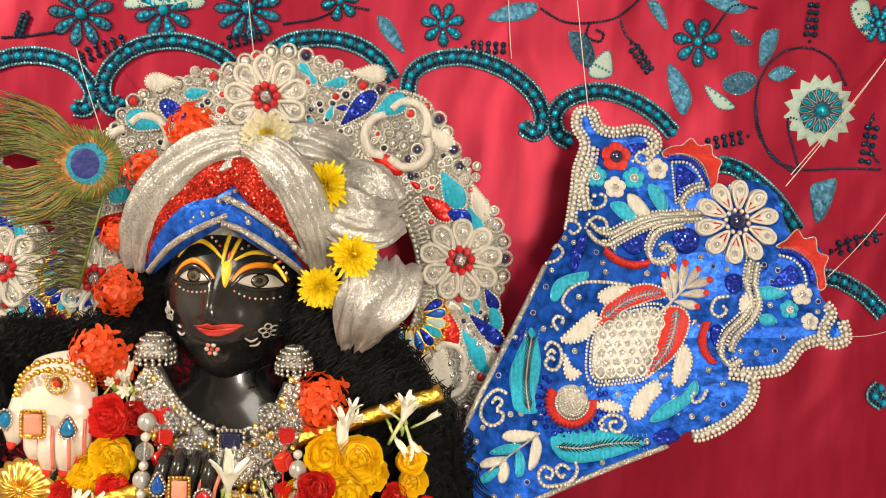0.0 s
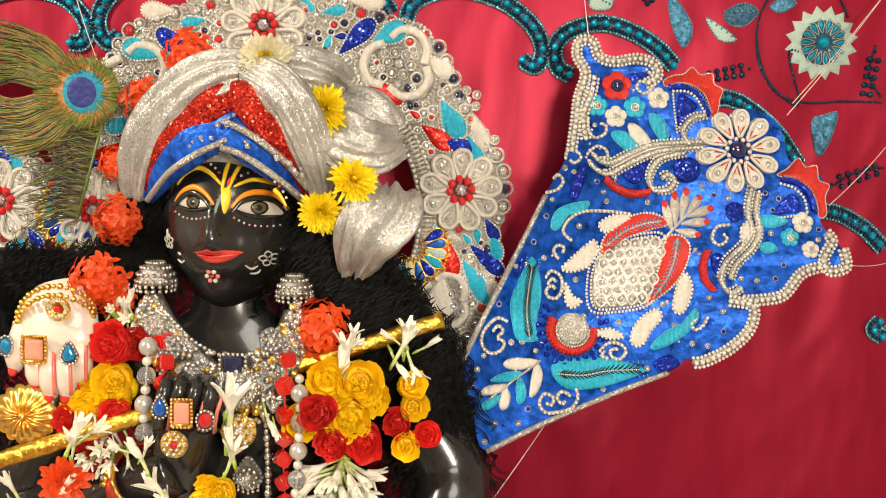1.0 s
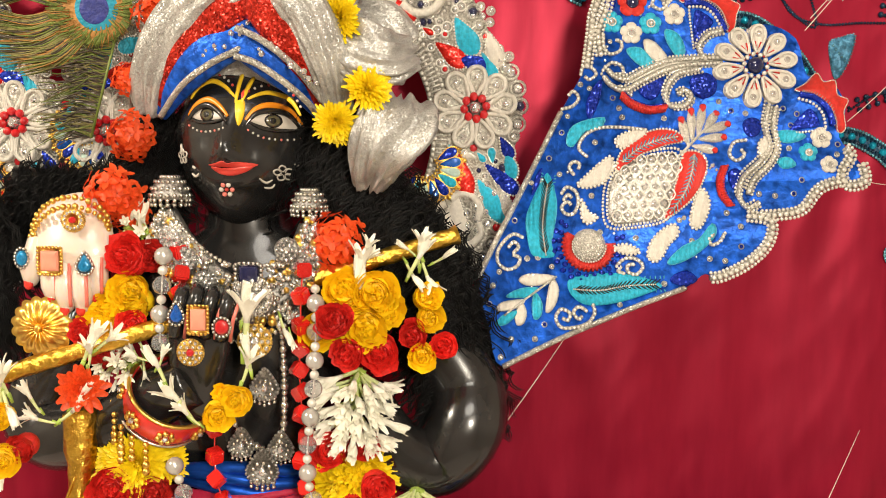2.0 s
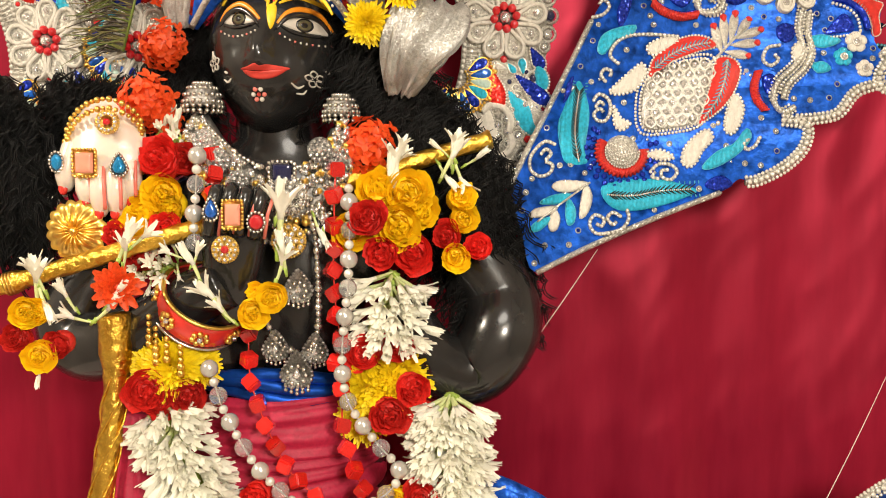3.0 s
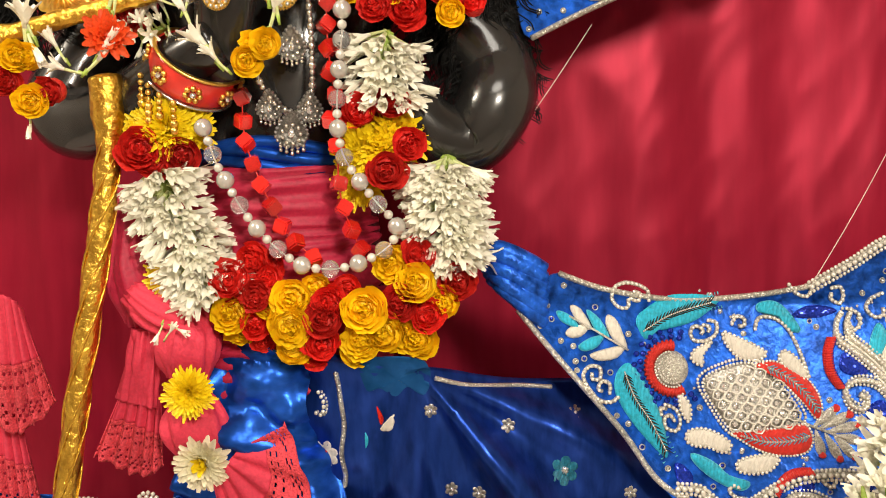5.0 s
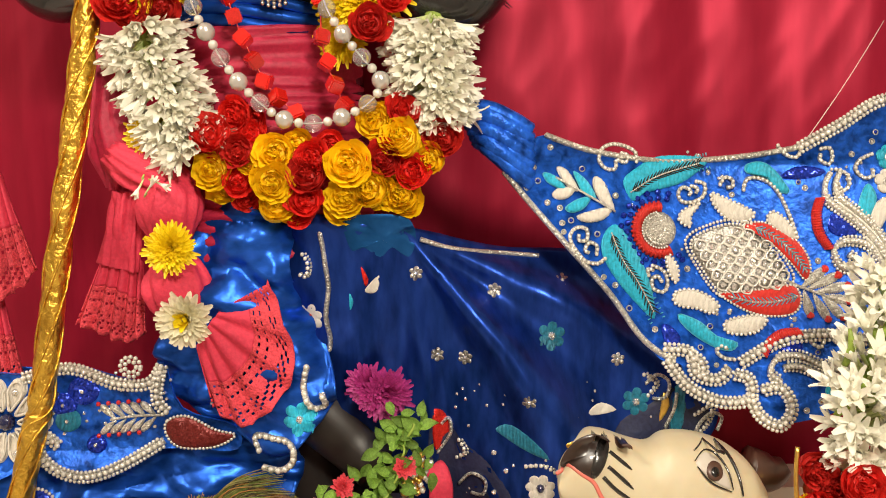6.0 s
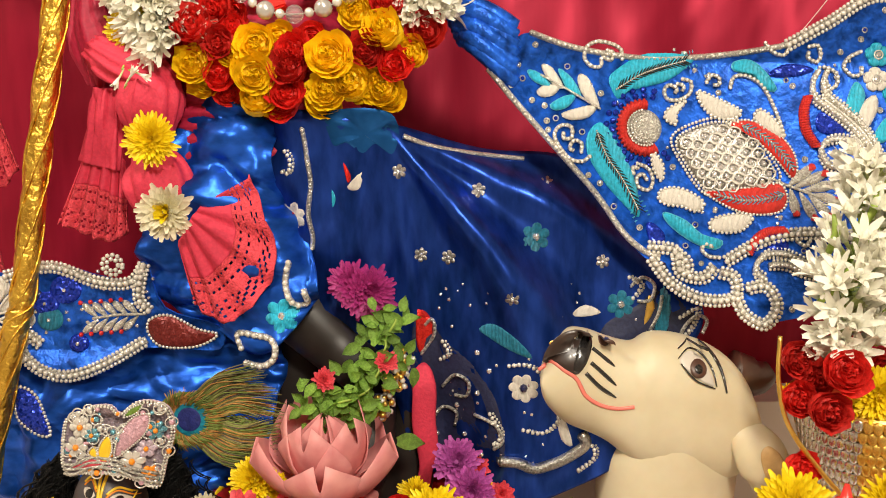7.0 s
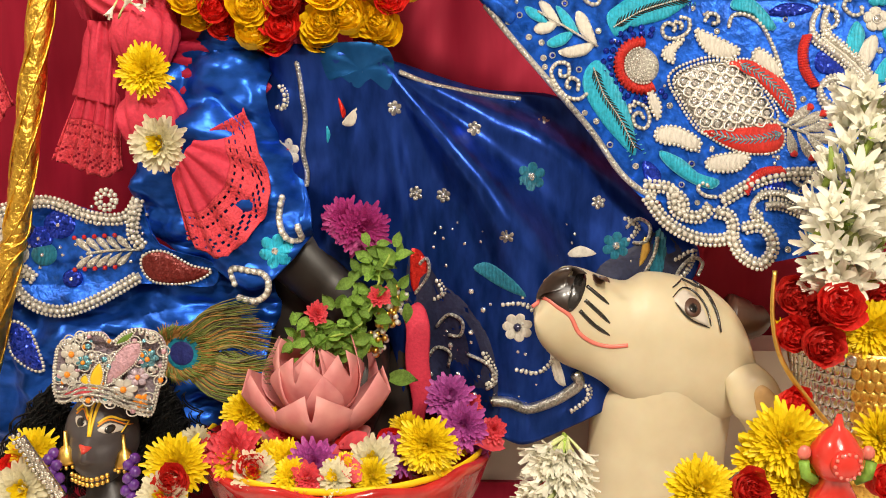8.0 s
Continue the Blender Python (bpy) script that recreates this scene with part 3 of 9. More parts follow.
# ---- embroidered panels: one motif in millimetres round the foot of its fruit ----
def motif(place, turn, size, origin, parent, border):
    ca, sa = math.cos(turn), math.sin(turn)

    def at(u, v, h=0.0):
        x, z = u * 0.001 * size, v * 0.001 * size
        return place(origin[0] + x * ca - z * sa, origin[1] + x * sa + z * ca, h + 0.0005)

    def strung(g, path, r, where, mt, closed=False, steps=5, h=None):
        beads(g, path, r, where, mt, 2000 * r / size, steps, closed, 5, h)

    def embroidered(name, mats, build, label=""):
        g = Geo()
        build(g)
        out = sum(not within(v[0], v[2], border) for v in g.v[::7]) / max(len(g.v[::7]), 1)
        if out < 0.62:
            part(name, g, mats, parent, label)

    # the fruit: a lattice of wire set with stones in a double pearl border
    FRUIT = [(40, 107), (66, 126), (125, 138), (132, 111), (123, 85), (116, 59), (107, 45), (74, 37), (35, 37), (30, 74)]

    def fruit(g):
        pad(g, FRUIT, 0.004, at, 3)
        c = np.mean(FRUIT, 0)
        strung(g, [tuple(c + (np.array(q) - c) * 1.03) for q in FRUIT], 0.0026, at, 1, closed=True)
        strung(g, [tuple(c + (np.array(q) - c) * 1.14) for q in FRUIT], 0.0026, at, 1, closed=True)
        ox, oz = FRUIT[8]
        for i in range(9):
            for j in range(9):
                x, z = ox + 7 + 15 * i + 1.0 * j + 7.5 * (j % 2), oz + 9 + 13 * j + 1.5 * i
                if not within(x, z, FRUIT):
                    continue
                ball(g, at(x, z, 0.0042), 0.0044, 8, 2, (1, 0.5, 1))
                cord(g, [(x - 8, z), (x, z + 9), (x + 8, z), (x, z - 9)], 0.0013, at, 1, 0.0058, 2, True, 5)
    embroidered("fruit_motif", [ZARI, PEARL, STONE, ANTIQUE], fruit, "silver lattice fruit set with clear stones")

    def red_leaf(outline, vein):
        def build(g):
            pad(g, outline, 0.006, at, 0)
            strung(g, outline, 0.0024, at, 1, closed=True)
            strung(g, vein, 0.0018, at, 2, h=0.0068)
            p = smooth_path(vein, 5)
            for a, b in zip(p, p[2:]):
                d = (b - a) / (np.linalg.norm(b - a) + 1e-9)
                for s in (-1, 1):
                    e = a + d * 7 + s * np.array((-d[1], d[0])) * 6
                    tube(g, [at(*a, 0.0066), at(*e, 0.0058)], 0.0007, 4, 3)
        embroidered("red_leaf", [RED_THREAD, PEARL, ZARI, CYAN], build)
    red_leaf([(41, 109), (48, 137), (75, 163), (109, 174), (134, 169), (142, 158), (117, 151), (83, 138), (58, 124)], [(51, 125), (75, 145), (105, 158), (132, 163)])
    red_leaf([(144, 142), (164, 141), (175, 125), (167, 96), (149, 70), (124, 50), (110, 43), (121, 72), (130, 103), (136, 128)], [(155, 137), (150, 108), (138, 79), (117, 51)])

    def crown(g):
        stem = [(117, 121), (142, 143), (164, 166), (178, 180)]
        cord(g, stem, 0.002, at, 0)
        for (qx, qz), (tx, tz) in zip([(149, 148), (154, 155), (162, 163), (172, 174), (170, 170), (163, 160), (154, 150)], [(138, 190), (153, 203), (171, 209), (191, 200), (208, 184), (202, 164), (188, 144)]):
            L, a = math.hypot(tx - qx, tz - qz), math.atan2(tz - qz, tx - qx)
            pad(g, drop((qx, qz), L, 12, a), 0.005, at, 0, 3)
            strung(g, drop((qx, qz), L, 12, a), 0.0015, at, 2, closed=True, steps=3)
            pad(g, drop((qx + 0.78 * (tx - qx), qz + 0.78 * (tz - qz)), 0.3 * L, 10, a), 0.0065, at, 1, 2)
    embroidered("frond_crown", [ZARI, RED_THREAD, PEARL], crown)

    def foot(g):
        c = np.array([(1, 3)][0])
        arc = lambda r, a0, a1, n: [(c[0] + r * math.cos(math.radians(a0 + (a1 - a0) * i / n)), c[1] + r * 0.95 * math.sin(math.radians(a0 + (a1 - a0) * i / n))) for i in range(n + 1)]
        for i in range(46):
            a = math.radians(150 + 215 * i / 45)
            r = 36 + 2.5 * (i % 2)
            tube(g, [at(c[0] + 25 * math.cos(a), c[1] + 24 * math.sin(a), 0.003), at(c[0] + 31 * math.cos(a), c[1] + 30 * math.sin(a), 0.006), at(c[0] + r * math.cos(a), c[1] + r * 0.95 * math.sin(a), 0.001)], 0.0021, 5, 0)
        pad(g, ellipse(c, 25, 24), 0.006, at, 1)
        for r in (9, 14, 19, 24):
            strung(g, arc(r, 165, 365, 14), 0.0019, at, 2, h=0.0066)
        for r, n in ((43, 16), (51, 15)):
            for i in range(n):
                a = math.radians(140 + 235 * i / (n - 1))
                ball(g, at(c[0] + r * math.cos(a), c[1] + r * math.sin(a), 0.002), 0.0043, 6, 3, (1, 0.5, 1))
    embroidered("fruit_foot", [RED_THREAD, ZARI, PEARL, SEQUIN_BLUE], foot)

    def feather(outline, vein, wide=7.5):
        def build(g):
            pad(g, outline, 0.005, at, 0)
            p = smooth_path(vein, 7)
            strung(g, vein, 0.0014, at, 2, h=0.0062)
            for i, q in enumerate(p[1:-1]):
                t = p[i + 2] - p[i]
                t = t / np.linalg.norm(t)
                for s in (-1, 1):
                    e = q + s * np.array((-t[1], t[0])) * wide + 11 * t
                    f = q + s * np.array((-t[1], t[0])) * wide * 0.5 + 5 * t
                    tube(g, [at(*q, 0.0052), at(*f, 0.0054), at(*e, 0.0036)], [0.0014, 0.0011, 0.0004], 4, 1)
                    e, f = e + 4 * t, q + s * np.array((-t[1], t[0])) * wide * 1.5 + 16 * t
                    tube(g, [at(*e, 0.004), at(*f, 0.0022)], [0.0005, 0.001], 4, 3)
        embroidered("feather_leaf", [CYAN, BLACK_PAINT, PEARL, CYAN_PALE], build, "turquoise embroidered leaf with a dark vein")
    feather([(-59, 106), (-50, 90), (-44, 58), (-48, 26), (-52, 1), (-49, -14), (-78, -14), (-87, 9), (-90, 40), (-80, 69), (-70, 89)], [(-61, -11), (-66, 25), (-64, 57), (-59, 91)])
    feather([(-23, -68), (-29, -48), (-8, -39), (33, -35), (74, -39), (107, -51), (83, -64), (41, -77), (0, -81)], [(-21, -58), (16, -59), (53, -52), (98, -49)])

    def stitched(name, outline, m, rim=None):
        def build(g):
            pad(g, outline, 0.0048, at, 0)
            cord(g, outline, 0.0009, at, 1, 0.0015, 3, True, 4)
        embroidered(name, [m, rim or m], build)
    for outline in ([(-26, 170), (-9, 182), (25, 189), (18, 173), (-4, 168), (-21, 146), (-31, 150)], [(59, 292), (80, 294), (100, 272), (85, 265), (67, 278)], [(117, 323), (137, 316), (146, 291), (136, 281), (120, 303)],
                    [(115, -17), (136, 4), (161, 16), (180, 38), (186, 25), (169, 4), (144, -13), (123, -21)], [(276, 172), (299, 176), (322, 168), (301, 158), (282, 160)], [(278, 132), (295, 136), (305, 125), (286, 120)]):
        stitched("turquoise_leaf", outline, CYAN, CYAN_PALE)
    stitched("ivory_leaf", [(85, 307), (103, 302), (121, 277), (102, 275), (88, 288)], IVORY, ZARI)
    stitched("dark_sequin_leaf", [(21, 245), (18, 218), (8, 193), (1, 189), (-1, 210), (8, 231)], SEQUIN_BLUE)
    embroidered("plume_stem", [ZARI], lambda g: cord(g, [(-120, -97), (-89, -73), (-45, -41)], 0.0016, at, 0, 0.004))
    for outline, m in (([(-99, -47), (-86, -39), (-54, -40), (-48, -44), (-69, -54), (-90, -54)], IVORY), ([(-51, -42), (-42, -60), (-48, -83), (-60, -92), (-58, -68), (-55, -53)], IVORY), ([(-117, -71), (-98, -60), (-72, -58), (-81, -69), (-97, -72)], CYAN), ([(-75, -65), (-66, -80), (-68, -97), (-77, -101), (-80, -80)], CYAN),
                       ([(-131, -90), (-122, -79), (-92, -75), (-97, -84), (-113, -90)], IVORY), ([(-95, -80), (-88, -92), (-92, -107), (-101, -110), (-104, -96)], IVORY), ([(-132, -110), (-121, -97), (-99, -90), (-107, -101), (-119, -110)], CYAN)):
        stitched("plume_leaf", outline, m, CYAN_PALE if m is CYAN else ZARI)

    def paisley(outline):
        def build(g):
            pad(g, outline, 0.006, at, 0)
            strung(g, outline, 0.003, at, 1, closed=True)
        embroidered("pearl_paisley", [IVORY, PEARL], build)
    for outline in ([(-9, 97), (15, 119), (33, 132), (38, 117), (25, 95), (0, 86), (-15, 89)], [(41, 157), (58, 168), (79, 172), (85, 164), (63, 149), (46, 145)], [(86, -10), (91, 10), (107, 27), (125, 36), (131, 23), (116, 6), (107, -10), (96, -18)],
                    [(149, 48), (157, 76), (168, 88), (177, 69), (172, 48), (161, 31), (150, 33)], [(33, 0), (56, 6), (75, -4), (57, -8)], [(-9, 68), (1, 51), (14, 44), (1, 34), (-9, 43)], [(252, 156), (262, 165), (270, 153), (260, 138), (251, 141)]):
        paisley(outline)

    for path in ([(-95, 13), (-107, 17), (-120, 8), (-130, -8), (-129, -24), (-116, -33), (-102, -28), (-98, -17), (-108, -12)], [(-107, -9), (-100, -1), (-107, 6), (-114, -1)], [(-38, 77), (-30, 86), (-17, 79), (-14, 63), (-21, 48), (-33, 48), (-38, 57), (-30, 65), (-24, 60)], [(-35, 68), (-29, 75), (-23, 70)],
                 [(7, -80), (9, -92), (-3, -107), (-35, -113), (-46, -100), (-39, -87), (-26, -92), (-29, -102), (-37, -99)], [(-3, -88), (-13, -83), (-21, -91), (-14, -100), (-8, -96)], [(41, -25), (53, -14), (70, -15), (79, -25), (70, -36), (58, -33), (57, -24), (66, -22)], [(51, -35), (43, -32), (48, -25)],
                 [(113, 390), (126, 373), (112, 354), (98, 361), (103, 372), (111, 370)], [(24, 313), (25, 295), (34, 284), (49, 290), (51, 302), (42, 306)], [(23, 259), (36, 271), (50, 267), (53, 256), (42, 254)], [(-10, 252), (-6, 264), (7, 262), (13, 253), (3, 245), (-4, 250)],
                 [(-38, 200), (-22, 205), (-13, 217), (-21, 227), (-28, 220)], [(-21, 105), (-27, 115), (-21, 123), (-12, 120), (-14, 112)], [(85, 172), (50, 175), (16, 173), (-5, 161), (-13, 143), (-1, 131)], [(232, 160), (215, 156), (208, 139), (218, 130), (230, 138), (225, 146)], [(198, 25), (191, 13), (179, 8), (175, 17), (183, 23)]):
        embroidered("pearl_scroll", [PEARL, ZARI], lambda g: (cord(g, path, 0.0028, at, 1, 0.001), strung(g, path, 0.0031, at, 0, steps=5, h=0.0035)))

    for path in ([(25, 249), (35, 237), (54, 230), (77, 242), (110, 259), (144, 269), (200, 274)], [(30, 260), (42, 249), (59, 247), (84, 260), (119, 275), (162, 280), (196, 282)], [(166, 264), (131, 254), (115, 228), (121, 209), (143, 209), (153, 223), (144, 232), (133, 225)],
                 [(267, 213), (261, 181), (266, 152), (252, 130), (227, 106), (219, 80), (232, 62), (249, 70)], [(278, 210), (273, 182), (278, 153), (266, 127), (242, 103), (233, 81)], [(175, 279), (166, 298), (181, 317), (202, 323)]):
        def scroll(g):
            cord(g, path, 0.0042, at, 0)
            strung(g, path, 0.0029, at, 1, h=0.0072)
            strung(g, [(q[0] + 5, q[1] - 4) for q in path], 0.0027, at, 1)
            strung(g, [(q[0] - 4, q[1] + 5) for q in path], 0.0027, at, 1)
        embroidered("silver_scroll", [ZARI, PEARL], scroll)
    for outline in ([(76, 232), (112, 251), (107, 226), (92, 216)], [(153, 249), (173, 260), (192, 250), (190, 229), (172, 220), (156, 228)], [(230, 187), (243, 194), (256, 188), (254, 171), (242, 164), (231, 172)], [(85, 382), (112, 386), (118, 374), (105, 379), (92, 367)],
                    [(123, -36), (143, -29), (158, -42), (139, -51), (119, -46)], [(205, 112), (221, 118), (229, 98), (212, 88)], [(24, 376), (44, 377), (40, 352), (30, 350)], [(-76, 101), (-66, 113), (-71, 89), (-82, 73)]):
        embroidered("sequin_patch", [SEQUIN_BLUE], lambda g: pad(g, outline, 0.004, at))

    def crest(red, navy, pearl, sequin, edge):
        def build(g):
            slab(g, red, lambda x, z, h=0: at(x, z, h + 0.004), 0.004, 0, 3)
            strung(g, red, 0.0011, at, 1, closed=True, h=0.004)
            cord(g, navy, 0.0048, at, 2, 0.0035)
            strung(g, pearl, 0.0028, at, 1, h=0.005)
            pad(g, sequin, 0.004, at, 2)
            strung(g, edge, 0.0024, at, 1)
            for q in smooth_path(navy, 6):
                tube(g, [at(q[0], q[1], 0.007), at(q[0] + 5, q[1] + 6, 0.0062)], 0.0006, 4, 1)
        embroidered("red_crest", [RED_THREAD, PEARL, SEQUIN_BLUE], build, "red scalloped crest over a navy band")
    crest([(138, 373), (152, 382), (169, 385), (183, 396), (195, 385), (213, 387), (216, 371), (229, 363), (224, 348), (220, 328), (210, 321), (205, 347), (190, 365), (164, 372), (144, 365)], [(146, 364), (169, 366), (188, 356), (201, 337), (207, 323)],
          [(153, 358), (174, 358), (188, 348), (200, 327)], [(161, 351), (177, 350), (190, 336), (175, 319), (167, 305), (160, 295)], [(153, 358), (155, 330), (159, 294)])
    crest([(307, 236), (323, 246), (340, 262), (350, 249), (367, 251), (370, 230), (385, 223), (378, 205), (379, 180), (368, 175), (364, 201), (348, 221), (327, 231)], [(314, 230), (335, 226), (355, 209), (362, 184)],
          [(312, 223), (331, 217), (346, 202), (350, 179)], [(326, 208), (339, 199), (342, 184), (317, 179), (298, 177)], [(350, 179), (320, 174), (293, 171)])

    def fringe(path, way):
        def build(g):
            for q in along(smooth_path(path, 6), 3.4):
                tube(g, [at(q[0], q[1], 0.005), at(q[0] + way[0] * 0.5, q[1] + way[1] * 0.5, 0.006), at(q[0] + way[0], q[1] + way[1], 0.001)], 0.0021, 5, 0)
            cord(g, path, 0.0026, at, 1, 0.004)
        embroidered("red_fringe", [RED_THREAD, SEQUIN_BLUE], build)
    fringe([(52, 228), (67, 215), (92, 207), (118, 211)], (-3, -11))
    fringe([(205, 122), (198, 101), (201, 81), (212, 66)], (-10, -2))

    def small_flower(c, r, m):
        def build(g):
            n = 5
            for i in range(n):
                a = 0.3 + 2 * math.pi / n * i
                pad(g, drop(c, r, r * 0.95, a), 0.004, at, 0, 2)
            cord(g, ellipse(c, r * 0.34, r * 0.34, 0, 7), 0.0012, at, 2, 0.0045, 2, True, 4)
            ball(g, at(*c, 0.004), r * 0.00045 if m is RED_THREAD else 0.0042, 8, 1, (1, 0.6, 1))
        embroidered("small_flower", [m, NAVY_GEM if m is RED_THREAD else STONE, PEARL], build)
    for c, r, m in zip([(68, 364), (37, 333), (66, 317), (95, 332), (131, 347), (344, 166), (324, 144), (354, 127)], (23, 17, 17, 17, 17, 16, 14, 13), (RED_THREAD, CYAN, IVORY, CYAN, IVORY, IVORY, CYAN, IVORY)):
        small_flower(c, r, m)

    def flower(g):
        c = (249, 271)
        for i in range(10):
            a = 0.2 + 2 * math.pi * i / 10
            q = (c[0] + 20 * math.cos(a), c[1] + 20 * math.sin(a))
            pad(g, drop(q, 44, 27, a), 0.008, at, 0, 3)
            cord(g, drop(q, 41, 21, a), 0.0024, at, 0, 0.0085, 3, True)
            ball(g, at(c[0] + 48 * math.cos(a), c[1] + 48 * math.sin(a), 0.008), 0.0055, 6, 1, (1, 0.7, 1))
            for b in (-0.12, 0.12):
                tube(g, [at(c[0] + 17 * math.cos(a), c[1] + 17 * math.sin(a), 0.007), at(c[0] + 36 * math.cos(a + b), c[1] + 36 * math.sin(a + b), 0.009)], 0.0012, 4, 2)
            ball(g, at(c[0] + 17 * math.cos(a + 0.3), c[1] + 17 * math.sin(a + 0.3), 0.007), 0.004, 6, 3)
        ball(g, at(*c, 0.006), 0.0125, 12, 4, (1, 0.6, 1))
    embroidered("raised_flower", [IVORY, STONE, RED_THREAD, PEARL, NAVY_GEM], flower, "raised ivory flower with a navy stone centre")

    rnd = random.Random(5)
    centres = []
    for ob in parent.children:
        v = np.array([v.co for v in ob.data.vertices])
        centres += [tuple(q) for q in v[::9, [0, 2]]]
    centres = np.array(centres)
    lo, hi = np.min(border, 0), np.max(border, 0)
    made = 0
    for k in range(1400):
        x, z = rnd.uniform(lo[0], hi[0]), rnd.uniform(lo[1], hi[1])
        if made > 50 or not within(x, z, border):
            continue
        near = np.sqrt(((centres - (x, z)) ** 2).sum(1)).min()
        if near < 0.007:
            continue
        r = min(near * 0.95, 0.017)
        g = Geo()
        ball(g, place(x, z, 0.001), min(r * 0.35, 0.0026), 8, 0, (1, 0.6, 1))
        cord(g, ellipse((x, z), min(r * 0.45, 0.0036), min(r * 0.45, 0.0036), 0, 7), 0.0009, place, 1, 0.001, 2, True, 4)
        part("set_stone", g, [rnd.choice((STONE, STONE, SEQUIN_BLUE)), ZARI], parent)
        centres = np.vstack([centres, [(x, z), (x + r * 0.5, z), (x - r * 0.5, z), (x, z + r * 0.5), (x, z - r * 0.5)]])
        made += 1

    def stones(g):
        poly = [(-92, -71), (0, -46), (159, -4), (267, 79), (326, 129), (242, 321), (75, 372), (25, 280), (-67, 96)]
        c = np.mean(poly, 0)
        for i in range(45):
            k = rnd.randrange(len(poly))
            q = c + (np.array(poly[k]) - c) * rnd.random() ** 0.5 + np.array((rnd.uniform(-18, 18), rnd.uniform(-18, 18)))
            ball(g, at(*q, 0.001), rnd.choice((0.0026, 0.003, 0.0045)), 5, 0, (1, 0.6, 1))
    embroidered("scattered_stones", [STONE], stones)
    for ob in parent.children:
        if ob.name.startswith("scattered_stones"):
            tagged(ob, kind="stuff")


def panel(name, outline, place, label, edge, pearl_edge, parent=None):
    g = Geo()
    slab(g, outline, place, 0.006, 0, 4)
    ob = thing(name, g, ROYAL, label, "embroidered panel")
    for path in edge:
        e = Geo()
        cord(e, path, 0.0042, place, 0, 0.001)
        beads(e, path, 0.0023, place, 0, 0.0075, h=0.005)
        part("silver_piping", e, ZARI, ob)
    for path in pearl_edge:
        p = Geo()
        cord(p, path, 0.006, place, 1, -0.001)
        fine = smooth_path(path, 5)
        for d, r in ((0.0, 0.0042), (0.0066, 0.003), (-0.0066, 0.003)):
            row = []
            for k, q in enumerate(fine):
                t = fine[min(k + 1, len(fine) - 1)] - fine[max(k - 1, 0)]
                row.append(q + d * np.array((-t[1], t[0])) / (np.linalg.norm(t) + 1e-9))
            beads(p, row, r, place, 0, 2.05 * r, 1, n=6, h=0.0062 if d == 0 else 0.004)
        part("pearl_edge", p, [PEARL, ZARI], ob)
    return ob


fan_place = flat_at(0.055 - 1.4 * 0.25, 0.25)
FAN_EDGE = [(0.231, 1.744), (0.247, 1.759), (0.271, 1.756), (0.277, 1.728), (0.317, 1.735), (0.352, 1.733), (0.367, 1.707), (0.39, 1.711), (0.425, 1.709), (0.453, 1.677), (0.447, 1.646), (0.498, 1.662), (0.544, 1.641), (0.559, 1.586), (0.597, 1.574), (0.614, 1.537), (0.602, 1.495), (0.633, 1.455), (0.63, 1.429), (0.598, 1.43), (0.56, 1.411), (0.542, 1.384), (0.5, 1.377), (0.495, 1.343), (0.461, 1.31), (0.419, 1.288), (0.399, 1.293), (0.37, 1.273), (0.288, 1.241), (0.191, 1.199), (0.11, 1.159), (0.09, 1.211), (0.074, 1.283), (0.099, 1.335), (0.139, 1.415), (0.192, 1.523), (0.23, 1.596), (0.238, 1.669), (0.247, 1.713)]
fan = panel("embroidered_fan", FAN_EDGE, fan_place, "royal blue satin fan panel embroidered with pearls and turquoise leaves", ([(0.37, 1.273), (0.288, 1.241), (0.191, 1.199), (0.11, 1.159)], [(0.074, 1.283), (0.099, 1.335), (0.139, 1.415), (0.192, 1.523)]),
    ([(0.23, 1.592), (0.236, 1.635), (0.24, 1.67), (0.251, 1.709), (0.238, 1.735), (0.242, 1.758), (0.262, 1.758), (0.271, 1.736), (0.295, 1.728), (0.33, 1.734), (0.356, 1.726), (0.36, 1.707), (0.342, 1.695)],
     [(0.633, 1.455), (0.636, 1.431), (0.611, 1.424), (0.603, 1.442), (0.617, 1.467), (0.609, 1.479)], [(0.603, 1.431), (0.569, 1.419), (0.542, 1.388), (0.509, 1.38), (0.479, 1.378)], [(0.463, 1.377), (0.496, 1.37), (0.491, 1.339), (0.461, 1.31), (0.423, 1.291), (0.407, 1.289)], [(0.251, 1.61), (0.247, 1.644), (0.26, 1.679), (0.264, 1.705)]))
motif(fan_place, 0.0, 1.0, (0.231, 1.327), fan, FAN_EDGE)

